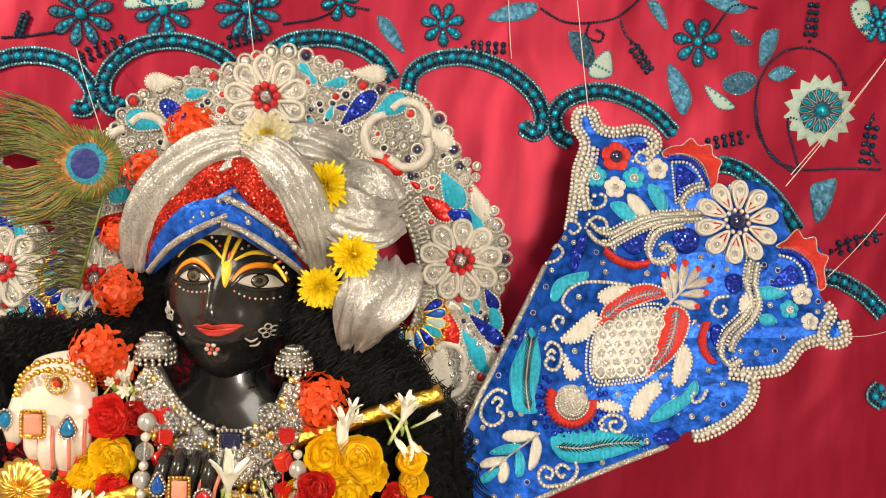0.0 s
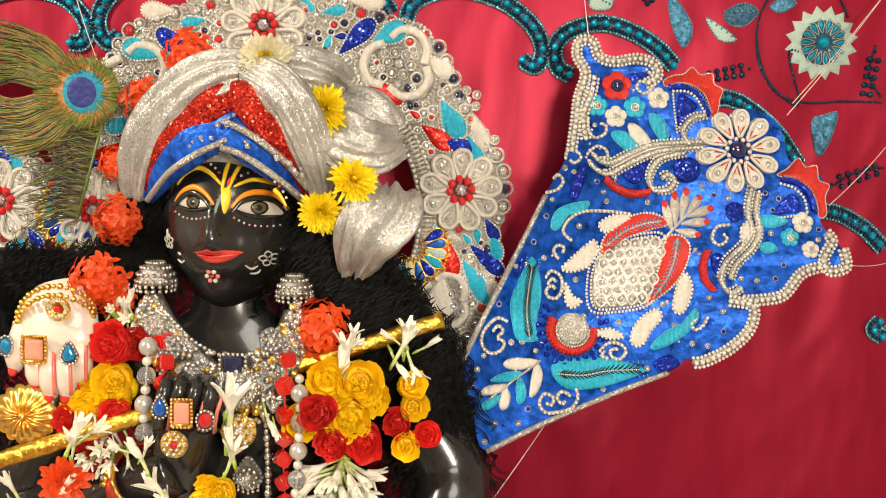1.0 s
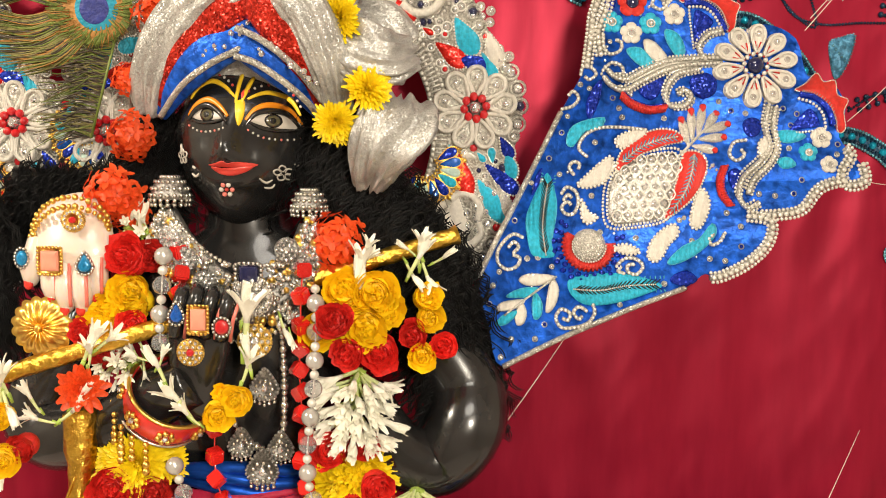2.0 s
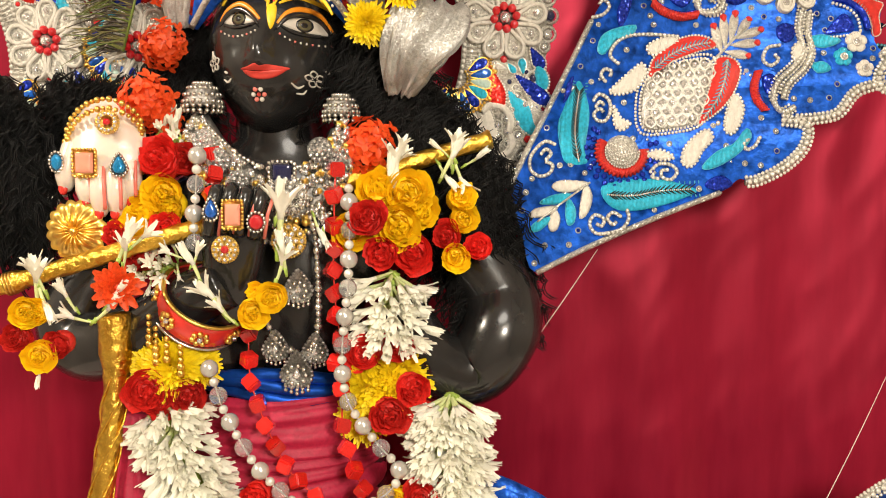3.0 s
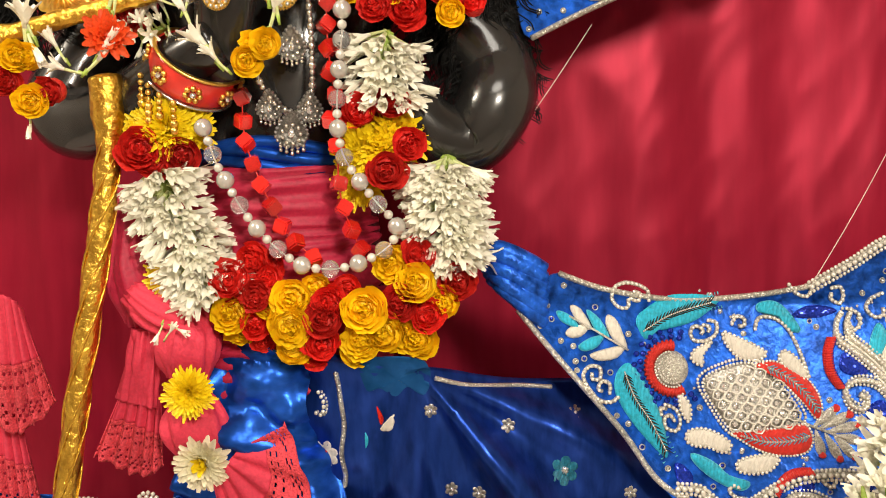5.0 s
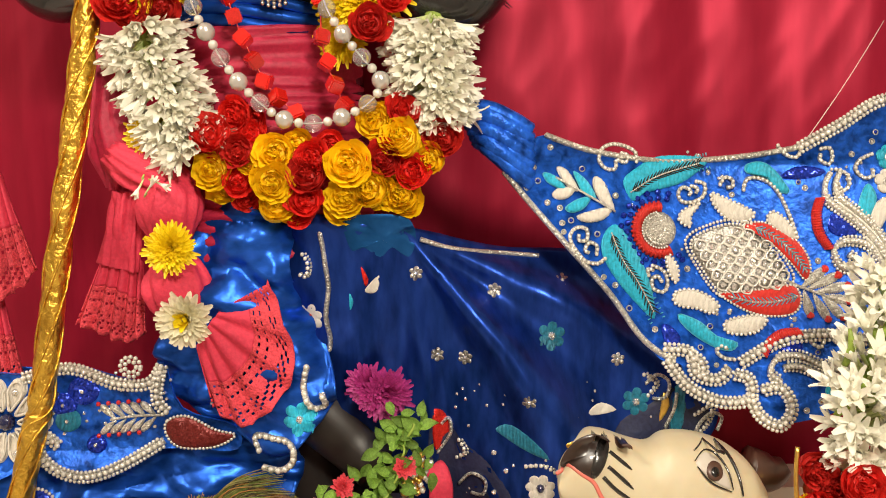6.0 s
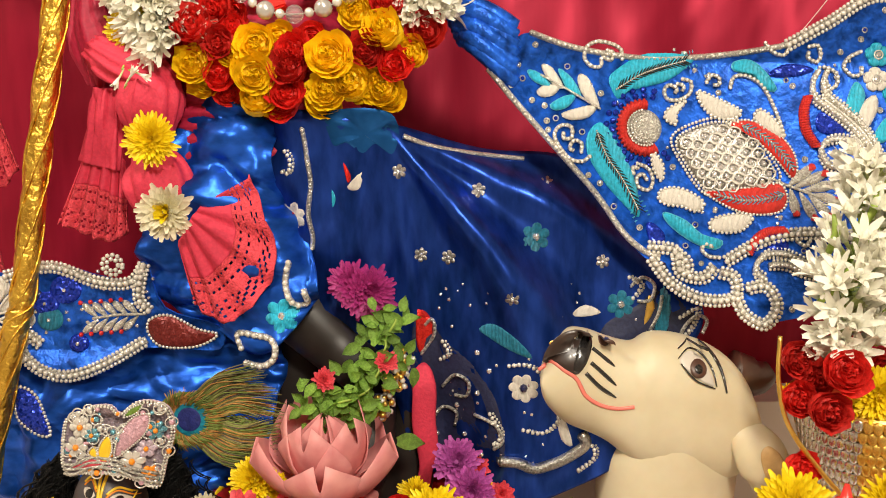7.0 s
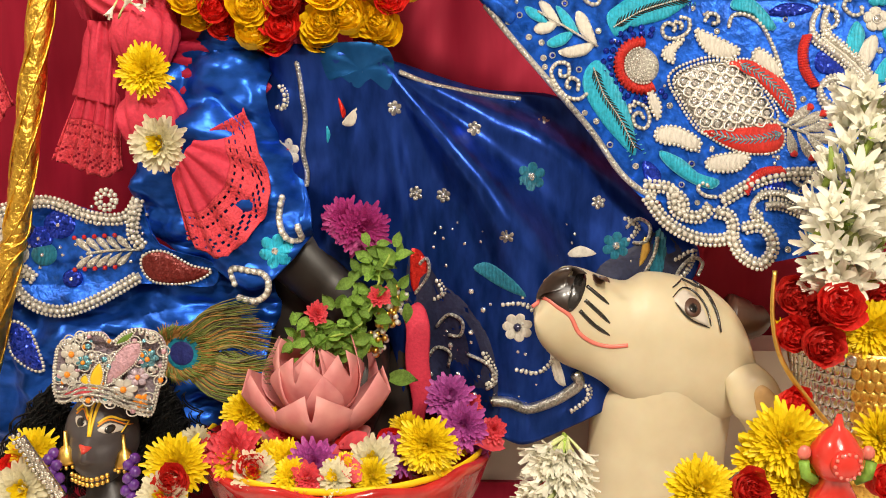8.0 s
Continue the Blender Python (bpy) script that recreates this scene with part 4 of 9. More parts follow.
sash_place = flat_at(-0.05 - 0.785 * 0.2, 0.2)
SASH_EDGE = [(0.146, 0.833), (0.205, 0.812), (0.283, 0.798), (0.345, 0.796), (0.424, 0.802), (0.495, 0.813), (0.551, 0.843), (0.616, 0.878), (0.694, 0.866), (0.736, 0.788), (0.71, 0.635), (0.642, 0.531), (0.547, 0.466), (0.454, 0.443), (0.424, 0.453), (0.418, 0.476), (0.379, 0.467), (0.334, 0.489), (0.324, 0.523), (0.297, 0.53), (0.268, 0.564), (0.231, 0.617), (0.178, 0.678), (0.125, 0.739), (0.088, 0.784), (0.111, 0.812)]
sash = panel("embroidered_banner", SASH_EDGE, sash_place, "royal blue satin sash panel embroidered with pearls and a silver fruit", ([(0.146, 0.833), (0.205, 0.812), (0.283, 0.798), (0.345, 0.796), (0.424, 0.802), (0.495, 0.813)], [(0.088, 0.784), (0.125, 0.739), (0.178, 0.678), (0.231, 0.617), (0.268, 0.564), (0.298, 0.538), (0.317, 0.532)]),
    ([(0.495, 0.813), (0.551, 0.843), (0.616, 0.878), (0.694, 0.866)], [(0.302, 0.545), (0.336, 0.54), (0.343, 0.512), (0.373, 0.504), (0.389, 0.519)], [(0.305, 0.53), (0.331, 0.497), (0.372, 0.476), (0.414, 0.478), (0.415, 0.504), (0.396, 0.511)],
     [(0.418, 0.476), (0.428, 0.456), (0.454, 0.443), (0.471, 0.466), (0.457, 0.492), (0.43, 0.489)], [(0.405, 0.526), (0.46, 0.555), (0.521, 0.562), (0.582, 0.554)], [(0.336, 0.538), (0.351, 0.526), (0.352, 0.511)]))
motif(sash_place, math.radians(-67), 1.0, (0.295, 0.703), sash, SASH_EDGE)

sash_tail = Geo()
for k in range(7):
    s = k / 6
    tube(sash_tail, smooth_path([np.array((0.029, -0.03, 0.852)) + np.array((0.004 * k, 0.003 * (k % 2), -0.008 * k + 0.02)), np.array((0.071, -0.055, 0.837)) + np.array((0, -0.004 * (k % 2), 0.03 - 0.009 * k)),
                                 np.array((0.126, -0.05, 0.809)) + np.array((0, 0.0, 0.03 - 0.0125 * k))], 5), [0.010, 0.010, 0.010, 0.011, 0.012, 0.012, 0.012, 0.012, 0.012, 0.011, 0.01], 8)
thing("gathered_sash_end", sash_tail, ROYAL, "gathered royal blue satin end of the sash", "sash")

# ---- the halo plate behind the head ----
halo_place = flat_at(0.10)


def halo_parts(c, parent):
    def pol(a, r):
        return (c[0] + r * math.cos(a), c[1] + r * math.sin(a))

    def made(name, mats, build, label=""):
        g = Geo()
        build(g)
        part(name, g, mats, parent, label)
    R0, R1 = 0.212, 0.335
    span0, span1 = math.radians(-48), math.radians(208)

    def inner(g):
        n = 60
        for r, q, m in ((R0, 0.0038, 0), (R0 + 0.011, 0.0034, 1), (R0 + 0.022, 0.0038, 0)):
            beads(g, [pol(span0 + (span1 - span0) * i / n, r) for i in range(n + 1)], q, halo_place, m, 0.0082, 2)
        for i in range(150):
            a = span0 + (span1 - span0) * i / 150
            tube(g, [halo_place(*pol(a, R0 + 0.004), 0.004), halo_place(*pol(a + 0.004, R0 + 0.019), 0.004)], 0.0016, 4, 0)
    made("inner_bead_band", [PEARL, ZARI], inner)

    def flower(a, r=0.275, size=1.0):
        def build(g):
            q = pol(a, r)
            for i in range(9):
                b = a + 2 * math.pi * i / 9
                s = (q[0] + 0.018 * size * math.cos(b), q[1] + 0.018 * size * math.sin(b))
                pad(g, drop(s, 0.046 * size, 0.033 * size, b), 0.007, halo_place, 0, 3, 0.004)
                cord(g, drop(s, 0.042 * size, 0.027 * size, b), 0.0034, halo_place, 1, 0.0115, 3, True)
                ball(g, halo_place(q[0] + 0.046 * size * math.cos(b), q[1] + 0.046 * size * math.sin(b), 0.012), 0.0055, 6, 2)
            for i in range(8):
                b = a + 2 * math.pi * i / 8
                ball(g, halo_place(q[0] + 0.0165 * size * math.cos(b), q[1] + 0.0165 * size * math.sin(b), 0.014), 0.0068 * size, 8, 3)
            ball(g, halo_place(*q, 0.014), 0.009 * size, 8, 2)
        made("pearl_flower", [ZARI, IVORY, STONE, RED_GEM], build, "ivory cord flower with red bead centre")

    def paisley(a, r, length, width, turn, m, edge=PEARL):
        def build(g):
            o = drop(pol(a, r), length, width, turn)
            pad(g, o, 0.007, halo_place, 0, 3, 0.003)
            beads(g, o, 0.0023, halo_place, 1, closed=True, h=0.006)
        made("paisley", [m, edge], build)

    def cluster(a, r, n=6, size=0.011):
        def build(g):
            q = pol(a, r)
            ball(g, halo_place(*q, 0.006), size * 0.8, 8, 0, (1, 0.6, 1))
            for i in range(n):
                b = 2 * math.pi * i / n + a
                w = (q[0] + 2 * size * math.cos(b), q[1] + 2 * size * math.sin(b))
                ball(g, halo_place(*w, 0.006), size * 0.62, 8, 0, (1, 0.6, 1))
                cord(g, ellipse(w, size * 0.85, size * 0.85, 0, 6), 0.0016, halo_place, 1, 0.006, 2, True, 5)
        made("stone_cluster", [STONE, ZARI], build)

    D = math.radians
    for a in (95, 8.5, 181):
        flower(D(a))
    for a, r, l, w, t, m in (
        (70, 0.25, 0.075, 0.03, 45, SEQUIN_BLUE), (120, 0.25, 0.075, 0.03, 140, SEQUIN_BLUE), (62, 0.285, 0.06, 0.034, 30, CYAN), (128, 0.285, 0.06, 0.034, 165, CYAN), (79, 0.3, 0.04, 0.018, 10, CYAN), (111, 0.3, 0.04, 0.018, 190, CYAN),
        (60, 0.238, 0.075, 0.026, -32, SEQUIN_RED), (130, 0.238, 0.075, 0.026, 215, SEQUIN_RED), (36, 0.295, 0.065, 0.036, -60, CYAN), (154, 0.295, 0.065, 0.036, 240, CYAN), (33, 0.25, 0.06, 0.03, -35, SEQUIN_RED), (157, 0.25, 0.06, 0.03, 215, SEQUIN_RED),
        (27, 0.255, 0.075, 0.024, -12, SEQUIN_BLUE), (163, 0.255, 0.075, 0.024, 192, SEQUIN_BLUE), (24, 0.305, 0.05, 0.02, -60, CYAN), (15, 0.235, 0.045, 0.02, -80, CYAN), (-3, 0.235, 0.05, 0.018, -85, CYAN), (-6, 0.25, 0.07, 0.03, -75, SEQUIN_RED),
        (-8, 0.29, 0.07, 0.026, -40, SEQUIN_BLUE), (-13, 0.285, 0.08, 0.034, -55, CYAN), (-20, 0.265, 0.075, 0.045, -95, IVORY), (-30, 0.285, 0.07, 0.04, -120, ZARI), (-14, 0.32, 0.05, 0.026, -70, ZARI), (-3, 0.32, 0.05, 0.022, -75, CYAN),
        (48, 0.32, 0.05, 0.026, -35, IVORY), (28, 0.325, 0.055, 0.028, -70, IVORY), (72, 0.33, 0.05, 0.026, 0, IVORY), (118, 0.33, 0.05, 0.026, 180, IVORY), (142, 0.32, 0.05, 0.026, 215, IVORY), (190, 0.29, 0.075, 0.034, 250, CYAN), (200, 0.27, 0.06, 0.03, 260, SEQUIN_BLUE),
        (170, 0.31, 0.05, 0.022, 235, CYAN), (148, 0.25, 0.05, 0.026, 200, CYAN), (0, 0.31, 0.04, 0.02, -60, SEQUIN_BLUE), (86, 0.235, 0.04, 0.022, 170, CYAN), (104, 0.235, 0.04, 0.022, 10, CYAN),
    ):
        paisley(D(a), r, l, w, D(t), m)
    for a, r, n, s in ((76, 0.318, 6, 0.0085), (113, 0.318, 6, 0.0085), (52, 0.285, 6, 0.0085), (138, 0.285, 6, 0.0085), (20, 0.325, 5, 0.008), (167, 0.325, 5, 0.008), (-16, 0.315, 5, 0.0085), (-24, 0.305, 6, 0.009), (-36, 0.28, 6, 0.009), (32, 0.33, 5, 0.007), (195, 0.31, 5, 0.008)):
        cluster(D(a), r, n, s)

    def swirl_frame(a, r, s):
        def build(g):
            q = pol(a, r)
            for turn in (0, 2.2, 4.3):
                pts = [(q[0] + s * k * math.cos(turn + b), q[1] + s * k * math.sin(turn + b)) for k, b in ((0.75, 0), (0.95, 0.5), (1.05, 1.0), (1.0, 1.5), (0.8, 1.9))]
                cord(g, pts, s * 0.14, halo_place, 0, 0.006)
                beads(g, [(q[0] + (p[0] - q[0]) * 1.25, q[1] + (p[1] - q[1]) * 1.25) for p in pts], 0.003, halo_place, 1)
        made("cord_swirl", [IVORY, PEARL], build)
    swirl_frame(D(52), 0.285, 0.05)
    swirl_frame(D(138), 0.285, 0.05)
    swirl_frame(D(-27), 0.28, 0.04)
    rnd = random.Random(3)

    def rim(g):
        a = span0
        while a < span1:
            r = R1 - 0.004 + 0.012 * math.sin(a * 9)
            s = rnd.choice((0.009, 0.011, 0.013))
            q = pol(a, r)
            ball(g, halo_place(*q, 0.005), s * 0.55, 8, rnd.choice((0, 0, 2, 3, 0, 4)), (1, 0.6, 1))
            cord(g, ellipse(q, s * 0.85, s * 0.85, 0, 7), 0.0022, halo_place, 1, 0.004, 2, True, 5)
            a += 2.0 * s / r
        for i in range(90):
            b, r = rnd.uniform(span0, span1), rnd.uniform(R0 + 0.03, R1 - 0.01)
            ball(g, halo_place(*pol(b, r), 0.004), rnd.choice((0.004, 0.006)), 6, rnd.choice((0, 0, 0, 2, 3)), (1, 0.6, 1))
    made("stone_rim", [STONE, ZARI, RED_GEM, NAVY_GEM, PEARL], rim)

    taken = []
    for ob in parent.children:
        taken += [(v.co.x, v.co.z) for v in list(ob.data.vertices)[::9]]
    taken = np.array(taken)
    count = 0
    for k in range(2600):
        a, r = rnd.uniform(span0, span1), rnd.uniform(R0 + 0.028, R1 - 0.004)
        x, z = pol(a, r)
        near = np.sqrt(((taken - (x, z)) ** 2).sum(1)).min()
        if near < 0.0055 or count > 190:
            continue
        s = min(near * 1.0, 0.019)
        t, kind = rnd.uniform(0, 6.28), rnd.random()
        g = Geo()
        if s > 0.009 and kind < 0.62:
            o = drop((x - s * math.cos(t), z - s * math.sin(t)), 2.1 * s, 1.1 * s, t)
            pad(g, o, 0.006, halo_place, 0, 3, 0.003)
            cord(g, o, 0.0014, halo_place, 1, 0.005, 2, True, 5)
            part("petal_stone", g, [rnd.choice((RED_GEM, SEQUIN_BLUE, CYAN, IVORY, IVORY, SEQUIN_RED)), PEARL], parent)
        else:
            ball(g, halo_place(x, z, 0.005), s * 0.6, 8, 0, (1, 0.6, 1))
            cord(g, ellipse((x, z), s * 0.85, s * 0.85, 0, 7), 0.0014, halo_place, 1, 0.005, 2, True, 5)
            part("set_stone", g, [rnd.choice((STONE, STONE, STONE, RED_GEM, NAVY_GEM)), PEARL], parent)
        taken = np.vstack([taken, [(x, z), (x + s * 0.6, z), (x - s * 0.6, z), (x, z + s * 0.6), (x, z - s * 0.6)]])
        count += 1


def halo_base(c):
    g = Geo()
    n = 80
    ring = []
    for r, h in ((0.208, 0.0), (0.212, 0.004), (0.32, 0.004), (0.338, 0.0)):
        for i in range(n + 1):
            a = math.radians(-48 + 256 * i / n)
            k = r + (0.010 * math.sin(a * 9) if r > 0.3 else 0)
            ring.append(halo_place(c[0] + k * math.cos(a), c[1] + k * math.sin(a), h))
    g.add(ring, [(j * (n + 1) + i, j * (n + 1) + i + 1, (j + 1) * (n + 1) + i + 1, (j + 1) * (n + 1) + i) for j in range(3) for i in range(n)])
    return g


def crescent(c, r, turn, parent):
    """A small fan of coloured petals in gold cord under the halo's end."""
    g = Geo()
    for i in range(9):
        a = turn + (i - 4) * 0.36
        o = drop((c[0] + r * 0.35 * math.cos(a), c[1] + r * 0.35 * math.sin(a)), r * 0.62, r * 0.3, a)
        pad(g, o, 0.006, halo_place, i % 4, 3, 0.006)
        cord(g, o, 0.0014, halo_place, 4, 0.009, 2, True, 5)
        ball(g, halo_place(c[0] + r * 1.06 * math.cos(a), c[1] + r * 1.06 * math.sin(a), 0.008), 0.0038, 6, 4)
    for k in (0.3, 1.0):
        beads(g, [(c[0] + r * k * math.cos(turn + b * 0.2), c[1] + r * k * math.sin(turn + b * 0.2)) for b in range(-8, 9)], 0.0026, halo_place, 4, h=0.009)
    part("coloured_crescent", g, [SEQUIN_BLUE, CYAN, SAGE, BLUE_GEM, GOLD_PLAIN], parent, "fan of blue and green petals in gold cord")


HALO = (-0.207, 1.486)
# base colour darkened to carry the shade in the gaps between the ornaments
halo = thing("halo_plate", halo_base(HALO), mat("dark_gap_wire_mesh", (0.3, 0.28, 0.24), 0.4, metal=0.6, bump=0.9, scale=260, vary=0.6), "round silver halo plate with pearl flowers, red beads and turquoise leaves", "halo", group="halo plates")
halo_parts(HALO, halo)
crescent((-0.006, 1.438), 0.055, -0.9, halo)
crescent((-0.515, 1.474), 0.05, 3.9, halo)
copy_thing(halo, pose(-0.695, 0.02, -0.035))


# ---- the black stone statue: one mesh ----
def revolve(g, rows, n=24, mat=0):
    """Stacked ellipses: rows of centre x, y, z, half width, half depth, and lean."""
    verts = []
    for x, y, z, a, b in rows:
        verts += [(x + a * math.cos(2 * math.pi * k / n), y + b * math.sin(2 * math.pi * k / n), z) for k in range(n)]
    faces = [(j * n + k, j * n + (k + 1) % n, (j + 1) * n + (k + 1) % n, (j + 1) * n + k) for j in range(len(rows) - 1) for k in range(n)]
    faces += [tuple(range(n))[::-1], tuple((len(rows) - 1) * n + k for k in range(n))]
    g.add(verts, faces, mat)


def facing(g, first=0):
    """Places (x, z, height) on the front of the faces that g holds so far."""
    from mathutils.bvhtree import BVHTree
    tree = BVHTree.FromPolygons([Vector(v) for v in g.v], g.f[first:])

    def at(x, z, h=0.0):
        hit = tree.ray_cast(Vector((x, -2, z)), Vector((0, 1, 0)))[0]
        hit = hit or tree.find_nearest(Vector((x, -0.3, z)))[0]
        return (x, hit.y - h, z)
    return at


def head(g, c, s, turn=0.0):
    """A rounded head with brow, nose, cheeks and chin, sized to fit the camera's view, times s; the face looks towards
    -y.
    """
    v, f = ball_data(64, 48)
    out = []
    for x, y, z in v:
        w = 0.096 * (1 - 0.26 * max(-z, 0) ** 1.6)
        px, py, pz = x * w, y * 0.105, z * 0.128
        if y < 0:
            front = min(1, -y * 1.6)
            nose = math.exp(-((px / 0.013) ** 2)) * math.exp(-(((pz + 0.012) / 0.022) ** 2)) * 0.024 + math.exp(-((px / 0.009) ** 2)) * math.exp(-(((pz - 0.016) / 0.026) ** 2)) * 0.008
            nose += math.exp(-(((abs(px) - 0.014) / 0.009) ** 2)) * math.exp(-(((pz + 0.024) / 0.009) ** 2)) * 0.011
            socket = -math.exp(-(((abs(px) - 0.041) / 0.024) ** 2)) * math.exp(-(((pz - 0.012) / 0.015) ** 2)) * 0.006
            cheek = math.exp(-(((abs(px) - 0.046) / 0.026) ** 2)) * math.exp(-(((pz + 0.036) / 0.028) ** 2)) * 0.008
            lip = math.exp(-((px / 0.026) ** 2)) * math.exp(-(((pz + 0.054) / 0.010) ** 2)) * 0.008
            chin = math.exp(-((px / 0.022) ** 2)) * math.exp(-(((pz + 0.095) / 0.02) ** 2)) * 0.014
            py -= front * (nose + socket + cheek + lip + chin)
        ct, st = math.cos(turn), math.sin(turn)
        out.append((c[0] + s * (px * ct - py * st), c[1] + s * (px * st + py * ct), c[2] + s * pz))
    g.add(out, f, 0)


statue = Geo()
NECK = (-0.274, 0.07, 1.332)
head(statue, (-0.271, 0.07, 1.468), 1.0)
on_face = facing(statue)
BODY, LEG, WHITE, LIP, YEL, ORA, IRI, BLK, PNK, GLD = range(10)


def face_line(pts, w, m, h=0.0012):
    p = smooth_path(pts, 6)
    n = len(p)
    rs = [w * (0.35 + 0.65 * math.sin(math.pi * (i + 0.6) / (n + 0.2))) for i in range(n)]
    tube(statue, [on_face(q[0], q[1], h) for q in p], rs, 6, m, 0.5)


def face_patch(pts, m, h=0.0014):
    pad(statue, pts, h, on_face, m, 4, 0.0006)


for eye, iris, brow, lid, under in (
    ([(-0.33, -0.03, 1.503), (-0.318, -0.03, 1.512), (-0.301, -0.03, 1.514), (-0.285, -0.03, 1.508), (-0.273, -0.03, 1.499), (-0.293, -0.03, 1.494), (-0.314, -0.03, 1.494)], (-0.301, -0.03, 1.504), [(-0.331, -0.03, 1.525), (-0.318, -0.03, 1.541), (-0.299, -0.03, 1.549), (-0.28, -0.03, 1.542), (-0.263, -0.03, 1.527)], [(-0.331, -0.03, 1.505), (-0.318, -0.03, 1.521), (-0.301, -0.03, 1.528), (-0.286, -0.03, 1.521), (-0.27, -0.03, 1.504)], [(-0.33, -0.03, 1.5), (-0.314, -0.03, 1.491), (-0.293, -0.03, 1.491), (-0.271, -0.03, 1.497)]),
    ([(-0.245, -0.03, 1.498), (-0.232, -0.03, 1.508), (-0.216, -0.03, 1.512), (-0.196, -0.03, 1.506), (-0.18, -0.03, 1.488), (-0.2, -0.03, 1.484), (-0.225, -0.03, 1.487)], (-0.214, -0.03, 1.498), [(-0.247, -0.03, 1.525), (-0.226, -0.03, 1.535), (-0.203, -0.03, 1.531), (-0.181, -0.03, 1.521), (-0.168, -0.03, 1.502)], [(-0.248, -0.03, 1.5), (-0.235, -0.03, 1.517), (-0.217, -0.03, 1.523), (-0.196, -0.03, 1.517), (-0.179, -0.03, 1.491)], [(-0.245, -0.03, 1.495), (-0.227, -0.03, 1.484), (-0.2, -0.03, 1.481), (-0.179, -0.03, 1.485)]),
):
    flat2 = lambda some: [(q[0], q[2]) for q in some]
    low_z = sum(q[2] for q in eye) / len(eye) - 0.002
    lower = lambda some, k, d=0.0: [(q[0], 0, low_z + (q[2] - low_z) * k - d) for q in some]
    eye, lid, under = lower(eye, 0.78), lower(lid, 0.92, 0.003), lower(under, 0.85)
    face_patch(flat2(eye), WHITE)
    c = (iris[0], iris[2] - 0.0012)
    face_patch(ellipse(c, 0.0112, 0.0098), BLK, 0.0026)
    face_patch(ellipse(c, 0.0092, 0.008), IRI, 0.0036)
    face_patch(ellipse(c, 0.0052, 0.005), BLK, 0.0044)
    face_line(flat2(brow), 0.0038, YEL)
    face_line(flat2(lid), 0.0046, ORA)
    face_line([(q[0], q[2] - 0.0075) for q in lid], 0.0042, BLK, 0.0052)
    face_line(flat2(under), 0.002, BLK, 0.003)
    p = smooth_path(flat2(under), 4)
    for i, q in enumerate(along(p, 0.0072)):
        e = on_face(q[0], q[1] - 0.012, 0.0008)
        ball(statue, e, 0.0018, 5, WHITE if i % 3 else PNK)
    p = smooth_path(flat2(brow), 4)
    for i, q in enumerate(along(p, 0.0085)):
        ball(statue, on_face(q[0], q[1] + 0.011, 0.0006), 0.0022, 5, WHITE if i % 3 else LIP)
face_line([(q[0], q[2]) for q in [(-0.256, -0.04, 1.569), (-0.26, -0.04, 1.546), (-0.262, -0.04, 1.519)]], 0.0032, YEL)
face_line([(q[0], q[2]) for q in [(-0.239, -0.04, 1.564), (-0.248, -0.04, 1.542), (-0.255, -0.04, 1.518)]], 0.0032, YEL)
face_patch([(q[0], q[2]) for q in [(-0.262, -0.05, 1.521), (-0.251, -0.05, 1.522), (-0.25, -0.05, 1.505), (-0.256, -0.05, 1.488), (-0.261, -0.05, 1.501)]], YEL, 0.002)
face_patch([(q[0], q[2]) for q in [(-0.256, -0.045, 1.533), (-0.252, -0.045, 1.539), (-0.25, -0.045, 1.53), (-0.254, -0.045, 1.524)]], LIP, 0.002)
face_patch([(q[0], q[2]) for q in [(-0.298, -0.04, 1.435), (-0.285, -0.04, 1.438), (-0.275, -0.04, 1.441), (-0.268, -0.04, 1.438), (-0.256, -0.04, 1.44), (-0.231, -0.04, 1.437), (-0.246, -0.04, 1.431), (-0.268, -0.04, 1.432), (-0.287, -0.04, 1.433)]], LIP, 0.0035)
face_patch([(q[0], q[2]) for q in [(-0.294, -0.04, 1.433), (-0.271, -0.04, 1.431), (-0.237, -0.04, 1.435), (-0.248, -0.04, 1.426), (-0.266, -0.04, 1.421), (-0.284, -0.04, 1.424)]], LIP, 0.0045)
CHIN = (-0.275, -0.04, 1.402)
for i in range(6):
    a = math.pi / 3 * i
    ball(statue, on_face(CHIN[0] + 0.0075 * math.cos(a), CHIN[2] + 0.0075 * math.sin(a), 0.001), 0.0036, 6, WHITE if i % 2 else PNK, (1, 0.5, 1))
ball(statue, on_face(CHIN[0], CHIN[2], 0.001), 0.003, 6, LIP)
for c in ((-0.203, -0.02, 1.425), (-0.343, 0, 1.446)):
    for i in range(5):
        a = 0.4 + 2 * math.pi / 5 * i
        face_line([(c[0] + 0.002 * math.cos(a), c[2] + 0.002 * math.sin(a)), (c[0] + 0.008 * math.cos(a + 0.5), c[2] + 0.008 * math.sin(a + 0.5)), (c[0] + 0.011 * math.cos(a), c[2] + 0.011 * math.sin(a)), (c[0] + 0.008 * math.cos(a - 0.5), c[2] + 0.008 * math.sin(a - 0.5)), (c[0] + 0.002 * math.cos(a), c[2] + 0.002 * math.sin(a))], 0.0012, WHITE)
